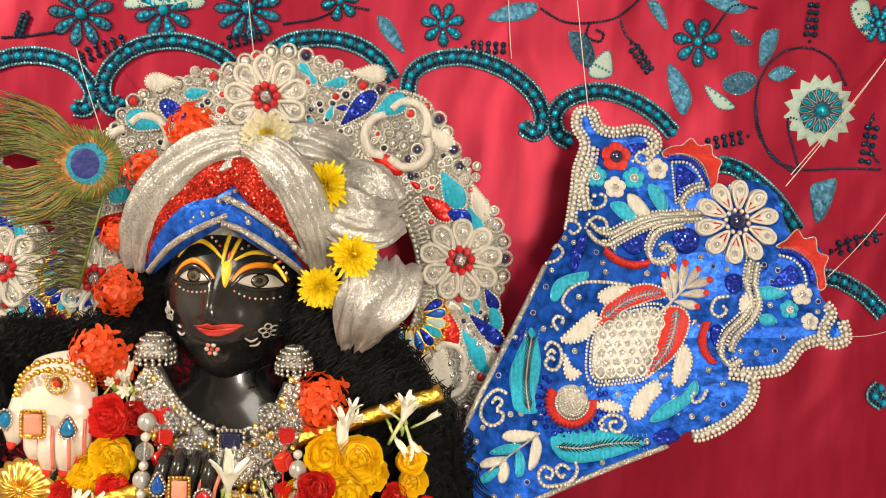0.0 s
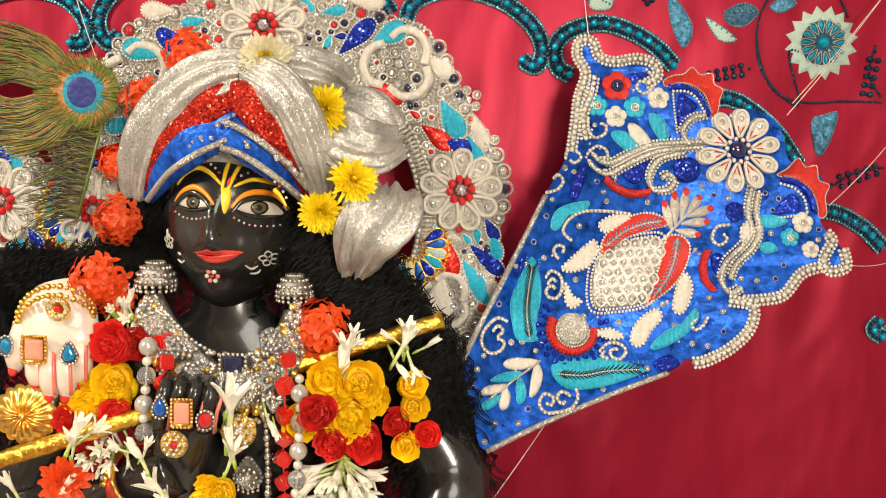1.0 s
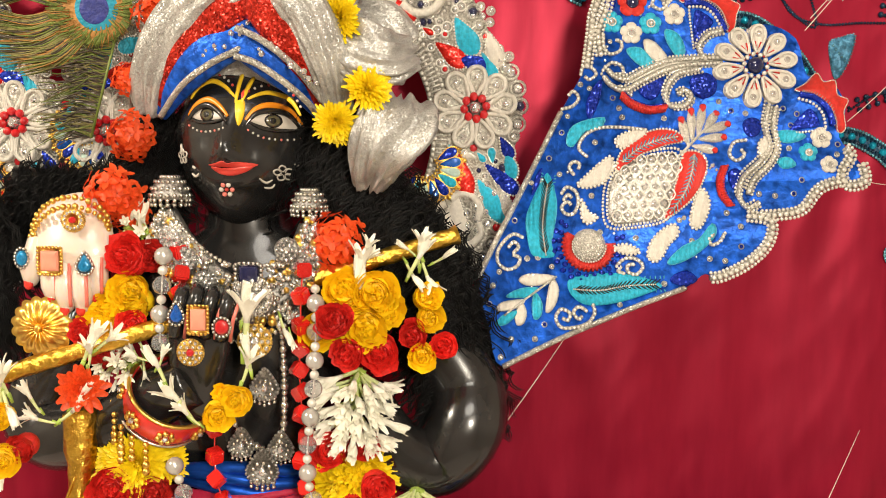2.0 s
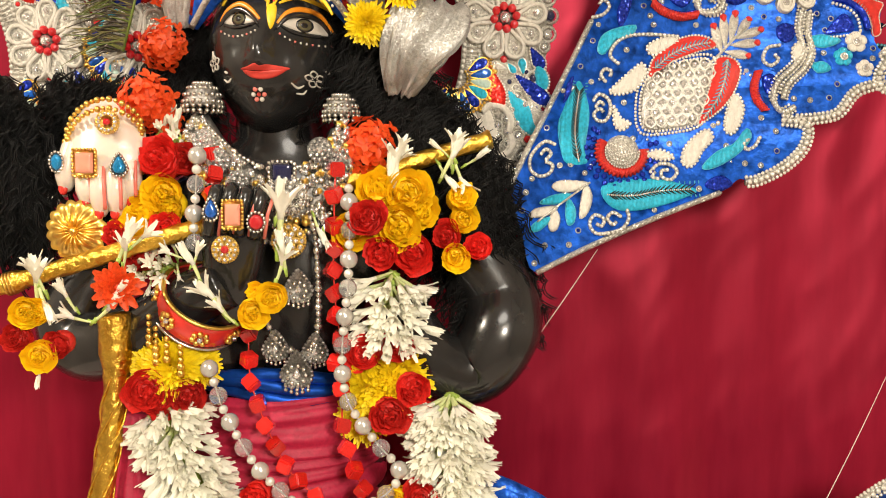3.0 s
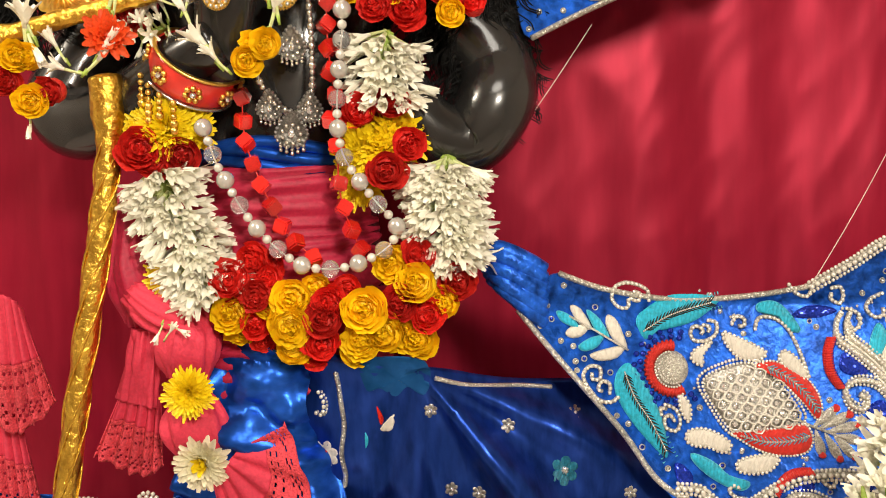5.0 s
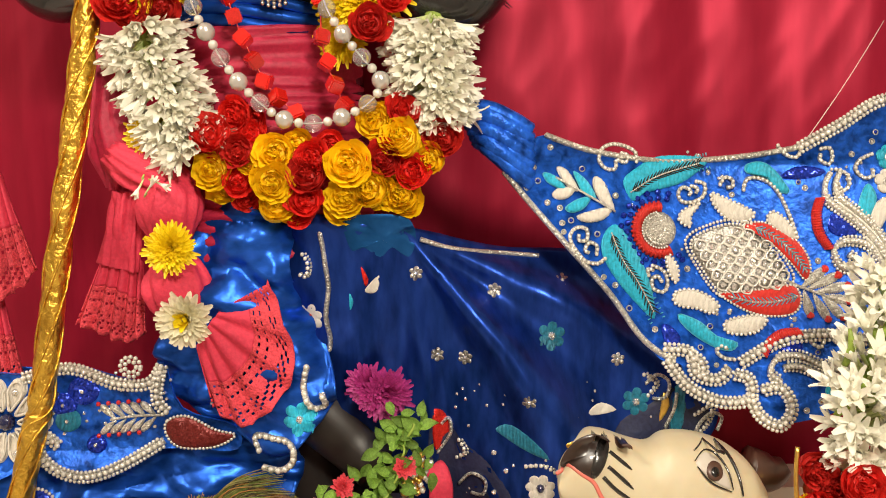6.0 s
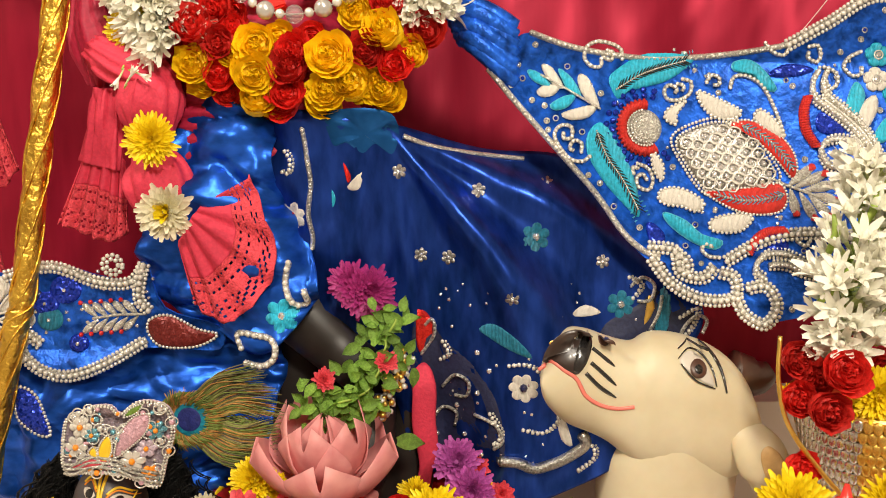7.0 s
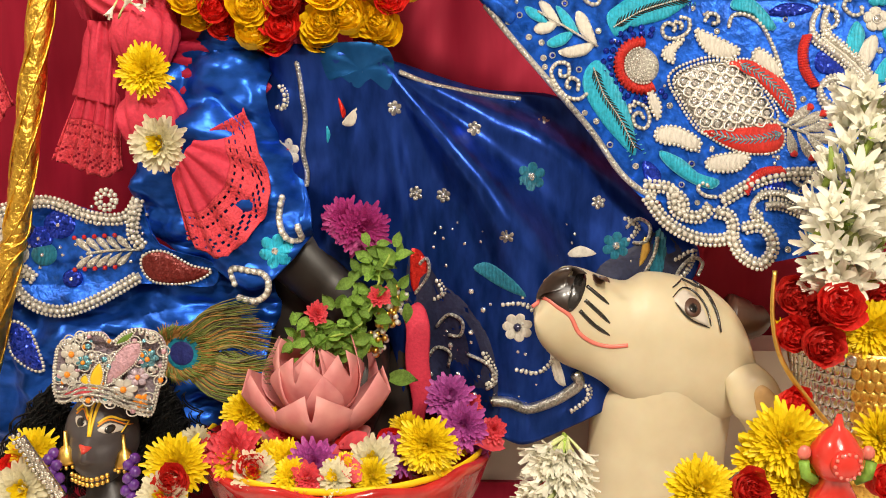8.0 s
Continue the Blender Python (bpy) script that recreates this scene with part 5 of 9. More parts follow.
for line in ([(-0.231, -0.03, 1.418), (-0.224, -0.03, 1.412), (-0.216, -0.03, 1.416)], [(-0.227, -0.03, 1.405), (-0.219, -0.03, 1.405), (-0.214, -0.03, 1.41)], [(-0.191, -0.02, 1.441), (-0.189, -0.02, 1.436), (-0.184, -0.02, 1.44)], [(-0.326, -0.02, 1.423), (-0.319, -0.02, 1.419), (-0.313, -0.02, 1.423)], [(-0.323, -0.02, 1.433), (-0.318, -0.02, 1.43)], [(-0.345, -0.01, 1.463), (-0.343, -0.01, 1.451)]):
    face_line([(q[0], q[2]) for q in line], 0.0018, WHITE)

# neck, trunk and arms
X0, Z0 = NECK[0], NECK[2]
revolve(statue, [(X0 + 0.002, 0.085, 1.47, 0.05, 0.06), (X0, 0.085, 1.40, 0.058, 0.06), (X0 + 0.005, 0.085, 1.345, 0.066, 0.062), (X0 + 0.01, 0.085, 1.315, 0.12, 0.07), (X0 + 0.012, 0.08, 1.27, 0.19, 0.085), (X0 + 0.015, 0.075, 1.2, 0.175, 0.1),
                 (X0 + 0.02, 0.07, 1.1, 0.135, 0.1), (X0 + 0.02, 0.07, 1.0, 0.12, 0.09), (X0 + 0.02, 0.07, 0.92, 0.14, 0.095), (X0 + 0.02, 0.07, 0.82, 0.15, 0.09), (X0 + 0.02, 0.07, 0.7, 0.13, 0.08)])
tube(statue, smooth_path([(-0.015, 0.07, 1.202), (0.035, 0.05, 1.162), (0.064, 0.03, 1.114), (0.059, 0, 1.068), (0.02, 0, 1.019), (-0.036, -0.02, 1.038), (-0.091, -0.03, 1.118)], 6), smooth_path([(r,) for r in (0.07, 0.063, 0.058, 0.056, 0.052, 0.045, 0.04)], 6), 20, 0)
tube(statue, smooth_path([(-0.476, 0.08, 1.225), (-0.53, 0.04, 1.142), (-0.557, 0.02, 1.077), (-0.524, 0, 1.047), (-0.446, -0.03, 1.068), (-0.364, -0.06, 1.119), (-0.305, -0.075, 1.151)], 6), smooth_path([(r,) for r in (0.06, 0.055, 0.055, 0.053, 0.048, 0.042, 0.036)], 6), 20, 0)
# the hand that holds the flute: back of the hand, four curled fingers
tube(statue, smooth_path([(-0.322, -0.06, 1.1), (-0.311, -0.07, 1.136), (-0.299, -0.082, 1.182), (-0.294, -0.09, 1.219), (-0.29, -0.092, 1.248)], 5), smooth_path([(r,) for r in (0.034, 0.036, 0.04, 0.043, 0.038)], 5), 18, 0, 0.62)
for i in range(4):
    tube(statue, smooth_path([tuple(np.array(q) + np.array((0.0195 * i - 0.004, 0, -0.003 * abs(i - 1)))) for q in [(-0.317, -0.112, 1.219), (-0.31, -0.122, 1.251), (-0.305, -0.118, 1.272), (-0.309, -0.095, 1.279)]], 4), [0.0095] * 6 + [0.0092] * 4 + [0.008] * 3, 10, 0)
    tube(statue, [tuple(np.array(q) + np.array((0.0195 * i + 0.006, 0, -0.003 * abs(i - 1)))) for q in [(-0.312, -0.119, 1.218), (-0.305, -0.13, 1.249), (-0.299, -0.124, 1.27)]], 0.0024, 6, PNK)
# legs and the raised foot below the skirt
tube(statue, smooth_path([(-0.231, -0.01, 0.493), (-0.164, -0.03, 0.431), (-0.123, -0.04, 0.391), (-0.089, -0.06, 0.364)], 4), smooth_path([(r,) for r in (0.06, 0.05, 0.042, 0.036)], 4), 18, LEG)
tube(statue, smooth_path([(-0.005, 0, 0.426), (-0.017, -0.01, 0.343), (-0.025, -0.02, 0.26), (-0.033, -0.03, 0.176), (-0.045, -0.05, 0.122)], 4), smooth_path([(r,) for r in (0.05, 0.046, 0.042, 0.04, 0.04)], 4), 18, LEG)
tube(statue, smooth_path([(-0.083, -0.06, 0.322), (-0.08, -0.09, 0.264), (-0.095, -0.11, 0.206)], 4), smooth_path([(r,) for r in (0.04, 0.036, 0.03)], 4), 16, LEG)
revolve(statue, [(X0 + 0.02, 0.07, 0.7, 0.1, 0.07), (X0 + 0.05, 0.06, 0.45, 0.08, 0.06), (X0 + 0.1, 0.05, 0.2, 0.07, 0.06), (X0 + 0.1, 0.03, 0.0, 0.09, 0.09)], 20, LEG)
thing("statue", statue, [BLACK_STONE, DARK_LEG, WHITE_PAINT, LIP_PAINT, YELLOW_PAINT, ORANGE_PAINT, IRIS_PAINT, BLACK_PAINT, PINK_PAINT, GOLD_PLAIN],
      "polished black stone statue with a painted face, standing on the altar", "statue")

# ---- white marble hand of the neighbouring statue ----
hand = Geo()
tube(hand, smooth_path([(-0.488, -0.02, 1.383), (-0.484, -0.03, 1.367), (-0.481, -0.038, 1.343), (-0.477, -0.048, 1.312), (-0.476, -0.05, 1.29)], 5), smooth_path([(r,) for r in (0.034, 0.047, 0.054, 0.056, 0.05)], 5), 22, 0, 0.45)
FINGERS = ([(-0.506, -0.05, 1.312), (-0.498, -0.065, 1.281), (-0.5, -0.06, 1.249)], [(-0.484, -0.055, 1.308), (-0.478, -0.07, 1.274), (-0.48, -0.062, 1.235)], [(-0.463, -0.055, 1.308), (-0.456, -0.07, 1.274), (-0.459, -0.062, 1.235)], [(-0.443, -0.05, 1.312), (-0.439, -0.062, 1.285), (-0.442, -0.055, 1.254)], [(-0.523, -0.045, 1.331), (-0.528, -0.055, 1.3), (-0.534, -0.05, 1.268)])
for i, f in enumerate(FINGERS):
    p = smooth_path(f, 6)
    tube(hand, p, [0.0145] * 9 + [0.0125, 0.0105, 0.0085, 0.005], 12, 0)
    tip = p[-2]
    ball(hand, (tip[0], tip[1] - 0.008, tip[2]), 0.008, 8, 1, (0.85, 0.5, 1.1))
    if i < 4:
        tube(hand, [np.array(q) + np.array((0.0105, -0.0125, 0)) for q in p[1:11]], 0.0026, 6, 2)
thing("white_statue_hand", hand, [WHITE_STONE, RED_PAINT, PINK_PAINT], "white marble statue hand with red painted nails resting on a shoulder", "statue hand")


# ---- the cow: one mesh ----
cow = Geo()


def loft(g, rows, n=36, across=False, square=2.3):
    """Rounded sections in a row: along x rows of x, top z, bottom z, middle y, half depth; across: along z rows of z, x to x, middle y, half depth."""
    verts = []
    for a, b, c, y, d in rows:
        m, h = (b + c) / 2, abs(b - c) / 2
        for k in range(n):
            t = 2 * math.pi * k / n
            ct, st = math.cos(t), math.sin(t)
            u, v = math.copysign(abs(ct) ** (2 / square), ct), math.copysign(abs(st) ** (2 / square), st)
            verts.append((m + h * u, y + d * v, a) if across else (a, y + d * v, m + h * u))
    k = len(rows)
    g.add(verts, [(j * n + i, j * n + (i + 1) % n, (j + 1) * n + (i + 1) % n, (j + 1) * n + i) for j in range(k - 1) for i in range(n)] + [tuple(range(n))[::-1], tuple((k - 1) * n + i for i in range(n))])


TOP = [(0.154, 0.377), (0.159, 0.396), (0.168, 0.413), (0.182, 0.428), (0.198, 0.436), (0.221, 0.433), (0.245, 0.424), (0.268, 0.417), (0.285, 0.416), (0.302, 0.425), (0.321, 0.426), (0.348, 0.422), (0.375, 0.414), (0.4, 0.402), (0.421, 0.385), (0.436, 0.361), (0.445, 0.332), (0.45, 0.304)]
LOW = [(0.155, 0.366), (0.16, 0.346), (0.17, 0.33), (0.184, 0.314), (0.202, 0.302), (0.225, 0.292), (0.249, 0.28), (0.273, 0.262), (0.291, 0.247), (0.309, 0.236), (0.329, 0.226), (0.357, 0.218), (0.385, 0.214), (0.41, 0.216), (0.43, 0.224), (0.443, 0.24), (0.449, 0.263), (0.451, 0.283)]
DEPTH = [0.008, 0.024, 0.034, 0.042, 0.047, 0.05, 0.051, 0.052, 0.054, 0.058, 0.063, 0.068, 0.07, 0.068, 0.06, 0.048, 0.032, 0.012]
loft(cow, [tuple(q) for q in smooth_path([(a[0], a[1], b[1], -0.152 + d * 0.97, d) for a, b, d in zip(TOP, LOW, DEPTH)], 4)])
NECK_L, NECK_R = [(0.261, 0.282), (0.245, 0.25), (0.243, 0.213), (0.241, 0.171), (0.239, 0.129), (0.235, 0.102)], [(0.427, 0.303), (0.44, 0.251), (0.438, 0.214), (0.434, 0.173), (0.432, 0.131), (0.43, 0.104)]
rows = [(a[1], a[0], b[0], -0.075, 0.074) for a, b in zip(NECK_L, NECK_R)] + [(0.09, 0.225, 0.46, -0.06, 0.1), (0.0, 0.2, 0.5, -0.05, 0.12)]
loft(cow, [tuple(q) for q in smooth_path(rows, 4)], 36, True, 2.0)
on_cow = facing(cow)
flat2 = lambda some: [(q[0], q[2]) for q in some]
EAR = [(0.419, 0.319), (0.428, 0.3), (0.442, 0.275), (0.451, 0.248), (0.449, 0.219)]
tube(cow, smooth_path([(x, y, z) for (x, z), y in zip(EAR, (-0.13, -0.15, -0.16, -0.16, -0.15))], 5), smooth_path([(r,) for r in (0.012, 0.026, 0.034, 0.03, 0.01)], 5), 20, 0, 0.45)
on_ear = facing(cow)
# the ear's shaded hollow, put on as a low dark orange pad
pad(cow, [(0.437, 0.283), (0.447, 0.293), (0.462, 0.283), (0.472, 0.263), (0.47, 0.246), (0.452, 0.241), (0.441, 0.26)], 0.0012, on_ear, 5, 4, 0.0008)
HORN = [(0.436, 0.355), (0.456, 0.351), (0.476, 0.351), (0.493, 0.359)]
tube(cow, smooth_path([(x, -0.05, z) for x, z in HORN], 4), smooth_path([(r,) for r in (0.034, 0.031, 0.025, 0.014)], 4), 14, 4)
pad(cow, [(0.155, 0.403), (0.164, 0.424), (0.18, 0.439), (0.201, 0.444), (0.219, 0.436), (0.222, 0.422), (0.214, 0.401), (0.201, 0.385), (0.19, 0.388), (0.17, 0.399)], 0.0022, on_cow, 6, 4, 0.0008)
pad(cow, [(0.218, 0.434), (0.223, 0.424), (0.214, 0.4), (0.202, 0.385), (0.195, 0.389), (0.198, 0.409), (0.206, 0.425)], 0.0034, on_cow, 2, 4, 0.001)
for line in ([(0.222, 0.416), (0.236, 0.405), (0.251, 0.393)], [(0.219, 0.399), (0.235, 0.385), (0.252, 0.369)], [(0.212, 0.386), (0.231, 0.367), (0.252, 0.353)]):
    p = smooth_path(line, 5)
    tube(cow, [on_cow(q[0], q[1], 0.0006) for q in p], [0.0028] * (len(p) - 3) + [0.0022, 0.0016, 0.0008], 6, 2, 0.6)
p = smooth_path([(0.15, 0.391), (0.167, 0.4), (0.185, 0.389), (0.2, 0.378), (0.212, 0.356), (0.231, 0.343), (0.253, 0.338), (0.276, 0.34)], 6)
tube(cow, [on_cow(q[0], q[1], 0.0005) for q in p], 0.0028, 6, 1, 0.6)
pad(cow, [(0.338, 0.398), (0.352, 0.408), (0.367, 0.402), (0.377, 0.385), (0.382, 0.366), (0.366, 0.372), (0.35, 0.383)], 0.0022, on_cow, 3, 4, 0.0005)
EYE = [(0.362, 0.388)][0]
pad(cow, ellipse(EYE, 0.0118, 0.0118), 0.0042, on_cow, 4, 3, 0.001)
pad(cow, ellipse(EYE, 0.007, 0.007), 0.0054, on_cow, 2, 3, 0.001)
for line, wide in (([(0.336, 0.401), (0.352, 0.411), (0.369, 0.405), (0.381, 0.387), (0.385, 0.365)], 0.0015), ([(0.338, 0.412), (0.362, 0.419), (0.383, 0.407), (0.394, 0.384), (0.398, 0.357)], 0.0024), ([(0.339, 0.395), (0.356, 0.375), (0.383, 0.363)], 0.0014)):
    p = smooth_path(line, 5)
    tube(cow, [on_cow(q[0], q[1], 0.0026) for q in p], [wide * (0.4 + 0.6 * math.sin(math.pi * (i + 0.5) / len(p))) for i in range(len(p))], 6, 2, 0.6)
pad(cow, ellipse([(0.241, 0.424)][0], 0.009, 0.007), 0.002, on_cow, 4, 3, 0.0005)
thing("cow_statue", cow, [COW_STONE, PINK_PAINT, BLACK_PAINT, WHITE_PAINT, BROWN_PAINT, mat("ear_hollow_shade", (0.42, 0.26, 0.1), 0.5, vary=0.3), mat("nose_paint", (0.03, 0.014, 0.009), 0.3, vary=0.5, scale=40, coat=0.3)],
      "cream marble cow statue with a black nose and painted eyes", "cow statue")


# ---- clothes below the waist ----
def drape(name, rows, material, label, category, n=60, folds=0.006, freq=40.0, group="", knot=None, crumple=0.0):
    """A hanging cloth between edge curves, one row of the same count of points each, with soft folds."""
    g = Geo()
    curves = [smooth_path(r, 12) for r in rows]
    m = min(len(c) for c in curves)
    cols = [smooth_path([c[i] for c in curves], 10) for i in range(m)]
    k = len(cols[0])
    verts = []
    for i, col in enumerate(cols):
        for j, q in enumerate(col):
            s = j / (k - 1)
            if knot:
                dx, dz = q[0] - knot[0], knot[1] - q[2]
                far = math.hypot(dx, dz)
                ang = math.atan2(dx, dz)
                f = folds * noise.noise((q[0] * 9, 2.0, q[2] * 6)) + min(far * 0.025, 0.005) * math.sin(13 * ang + 0.8)
                for at_ang, wide, high in ((-0.35, 0.12, 0.08), (0.1, 0.1, 0.14), (0.66, 0.2, 0.4), (1.08, 0.14, 0.22)):
                    d = (ang - at_ang - 0.05 * math.sin(9 * far)) / wide
                    f -= min(far * high, 0.15 * high) * (math.exp(-d * d) if d < 0 else math.exp(-3.5 * d * d))
                f -= 0.008 * abs(noise.noise((q[0] * 14 + q[2] * 6, 5.0, q[2] * 14)))
                verts.append((q[0], q[1] + f, q[2]))
                continue
            f = folds * (0.3 + 0.7 * s) * math.sin(freq * q[0] + 3 * math.sin(5 * q[2])) + folds * 1.2 * noise.noise((q[0] * 9, 2.0, q[2] * 6))
            f -= crumple * (abs(noise.noise((q[0] * 7 + q[2] * 9, 5.0, q[2] * 22 - q[0] * 9))) + 0.5 * abs(noise.noise((q[0] * 19, 9.0, q[2] * 34 + q[0] * 12))))
            verts.append((q[0], q[1] + f, q[2]))
    g.add(verts, [(i * k + j, (i + 1) * k + j, (i + 1) * k + j + 1, i * k + j + 1) for i in range(m - 1) for j in range(k - 1)])
    ob = thing(name, g, material, label, category, group)
    mod = ob.modifiers.new("thickness", "SOLIDIFY")
    mod.thickness = 0.002
    return ob


skirt = drape("skirt", ([(-0.205, -0.06, 0.732), (-0.115, -0.1, 0.725), (-0.035, -0.07, 0.708), (0.083, 0, 0.674), (0.2, 0.02, 0.662), (0.271, 0.04, 0.601)],
                        [(-0.225, -0.06, 0.615), (-0.128, -0.085, 0.602), (-0.029, -0.06, 0.614), (0.088, -0.05, 0.58), (0.22, -0.02, 0.559), (0.336, 0.02, 0.518)],
                        [(-0.16, -0.05, 0.469), (-0.095, -0.06, 0.471), (-0.016, -0.05, 0.468), (0.079, -0.075, 0.441), (0.225, -0.05, 0.434), (0.393, -0.02, 0.442)],
                        [(-0.05, -0.04, 0.332), (-0.018, -0.04, 0.315), (0.023, -0.045, 0.308), (0.095, -0.08, 0.312), (0.193, -0.06, 0.304), (0.344, -0.03, 0.343)],
                        [(-0.019, -0.04, 0.211), (0.006, -0.04, 0.207), (0.047, -0.05, 0.203), (0.111, -0.08, 0.191), (0.16, -0.07, 0.181), (0.252, -0.05, 0.232)]), NAVY,
              "navy blue satin skirt with silver sequin flowers and a beaded hem", "skirt", folds=0.008, knot=(-0.051, 0.708))


def on_mesh(ob):
    from mathutils.bvhtree import BVHTree
    tree = BVHTree.FromPolygons([v.co for v in ob.data.vertices], [tuple(p.vertices) for p in ob.data.polygons])

    def at(x, z, h=0.0):
        hit = tree.ray_cast(Vector((x, -2, z)), Vector((0, 1, 0)))[0]
        hit = hit or tree.find_nearest(Vector((x, -0.3, z)))[0]
        return (x, hit.y - h, z)
    return at


on_skirt = on_mesh(skirt)


def skirt_flower(c, r, mats, n=6):
    g = Geo()
    for i in range(n):
        a = 0.4 + 2 * math.pi * i / n
        pad(g, drop(c, r, r * 0.7, a), 0.002, on_skirt, 0, 2, 0.001)
    ball(g, on_skirt(*c, 0.003), r * 0.3, 6, 1)
    part("sequin_flower", g, mats, skirt)


for c in ((0.075, 0.619), (0.174, 0.627), (0.25, 0.517), (0.117, 0.479), (-0.005, 0.53), (-0.034, 0.646), (0.033, 0.528)):
    skirt_flower(c, 0.0105, [ANTIQUE, STONE])
for c in ((0.155, 0.553), (0.276, 0.456)):
    skirt_flower(c, 0.0205, [CYAN_DARK, STONE])
for c in ((-0.181, 0.586), (0.135, 0.351)):
    skirt_flower(c, 0.021, [IVORY, SEQUIN_RED if c[0] < 0 else NAVY_GEM], 7)
for path in ([(-0.188, 0.674), (-0.18, 0.662), (-0.183, 0.645), (-0.194, 0.648)], [(0.115, 0.382), (0.139, 0.385), (0.159, 0.371), (0.179, 0.335), (0.183, 0.31), (0.163, 0.286), (0.135, 0.29)], [(0.089, 0.311), (0.103, 0.286), (0.099, 0.266), (0.091, 0.27)], [(0.288, 0.494), (0.304, 0.482), (0.292, 0.463)], [(0.359, 0.438), (0.383, 0.45), (0.375, 0.422), (0.36, 0.406)],
             [(0.024, 0.408), (0.032, 0.392), (0.02, 0.38)], [(0.215, 0.269), (0.229, 0.271), (0.231, 0.253), (0.207, 0.229)]):
    g = Geo()
    beads(g, path, 0.0034, on_skirt, 0, n=5)
    beads(g, [(q[0] + 0.005, q[1] + 0.001) for q in path], 0.0024, on_skirt, 1, n=5)
    part("beaded_scroll", g, [PEARL, ZARI], skirt)
for path, m in (([(0.073, 0.432), (0.095, 0.44), (0.127, 0.42), (0.147, 0.395), (0.115, 0.404), (0.087, 0.42)], CYAN_DARK), ([(0.202, 0.447), (0.225, 0.457), (0.249, 0.445), (0.225, 0.441)], IVORY), ([(-0.107, 0.66), (-0.097, 0.642), (-0.102, 0.632)], SEQUIN_RED), ([(-0.103, 0.627), (-0.083, 0.647), (-0.085, 0.626), (-0.095, 0.621)], IVORY), ([(-0.123, 0.623), (-0.118, 0.611), (-0.123, 0.599)], CYAN),
                ([(-0.011, 0.456), (0.012, 0.432), (0, 0.392), (-0.012, 0.4)], SEQUIN_RED), ([(0.179, 0.319), (0.191, 0.31), (0.203, 0.27), (0.187, 0.278)], IVORY), ([(0.315, 0.47), (0.324, 0.451), (0.308, 0.423)], GOLD_PLAIN), ([(-0.206, 0.576), (-0.179, 0.556), (-0.156, 0.505), (-0.171, 0.529)], CYAN_DARK), ([(0.331, 0.478), (0.347, 0.47), (0.34, 0.406), (0.324, 0.407)], CYAN_DARK), ([(0.166, 0.419), (0.182, 0.427), (0.194, 0.419), (0.178, 0.409)], GOLD_PLAIN)):
    g = Geo()
    pad(g, path, 0.003, on_skirt, 0, 3, 0.001)
    part("sequin_leaf", g, m, skirt)
g = Geo()
side_seam = [(-0.162, 0.705), (-0.156, 0.67), (-0.152, 0.631), (-0.156, 0.592), (-0.152, 0.56), (-0.154, 0.541)]
cord(g, side_seam, 0.0035, on_skirt, 0)
beads(g, side_seam, 0.0025, on_skirt, 0, h=0.006)
part("silver_piping", g, ZARI, skirt)
g = Geo()
cord(g, [(-0.027, 0.694), (0.018, 0.678), (0.088, 0.666), (0.142, 0.66)], 0.0035, on_skirt, 0)
part("silver_piping", g, ZARI, skirt)
rnd = random.Random(8)
g = Geo()
for i in range(70):
    q = np.array((0.111, 0.392)) + np.array((rnd.uniform(-0.14, 0.19), rnd.uniform(-0.16, 0.1)))
    ball(g, on_skirt(*q, 0.001), rnd.choice((0.002, 0.003)), 5)
tagged(part("scattered_stones", g, STONE, skirt), kind="stuff")
for outline in ([(-0.017, 0.43), (-0.003, 0.452), (0.024, 0.415), (0.062, 0.384), (0.096, 0.334), (0.109, 0.279), (0.104, 0.239), (0.047, 0.237), (-0.011, 0.244), (-0.02, 0.339)], [(0.237, 0.386), (0.254, 0.428), (0.301, 0.456), (0.331, 0.486), (0.353, 0.489), (0.379, 0.458), (0.376, 0.419), (0.352, 0.377), (0.294, 0.386)]):
    g = Geo()
    pad(g, outline, 0.0008, on_skirt, 0, 5, 0.002)
    part("net_border", g, NAVY_SHEER, skirt, "dark net border sewn on the skirt")
for path in ([(-0.006, 0.39), (0.012, 0.416), (0.01, 0.439), (-0.001, 0.431)], [(0.024, 0.34), (0.041, 0.361), (0.06, 0.353), (0.057, 0.332), (0.041, 0.33)], [(0.007, 0.282), (0.023, 0.307), (0.043, 0.303), (0.041, 0.282)], [(0.068, 0.307), (0.096, 0.296), (0.107, 0.273), (0.094, 0.26)], [(0.29, 0.482), (0.306, 0.494), (0.323, 0.484), (0.317, 0.463), (0.299, 0.461)], [(0.36, 0.386), (0.363, 0.419), (0.381, 0.44), (0.397, 0.434), (0.391, 0.415)], [(0.318, 0.419), (0.329, 0.445), (0.333, 0.469)]):
    g = Geo()
    cord(g, path, 0.0026, on_skirt, 1, 0.004)
    beads(g, path, 0.0022, on_skirt, 0, 0.0058, h=0.0065)
    part("beaded_scroll", g, [ANTIQUE, ZARI], skirt)
for c in [(-0.0, 0.357), (0.032, 0.39), (0.044, 0.315), (0.072, 0.34), (0.015, 0.265), (0.055, 0.273), (0.078, 0.248), (0.088, 0.373), (0.072, 0.398)]:
    g = Geo()
    ball(g, on_skirt(*c, 0.004), 0.004, 8, 0, (1, 0.6, 1))
    part("set_stone", g, STONE, skirt)
g = Geo()
hem = [(0.103, 0.255), (0.127, 0.254), (0.151, 0.245), (0.179, 0.255), (0.203, 0.27), (0.219, 0.286), (0.214, 0.3)]
hem = [(a, b - 0.01) for a, b in hem]
cord(g, hem, 0.008, on_skirt, 1)
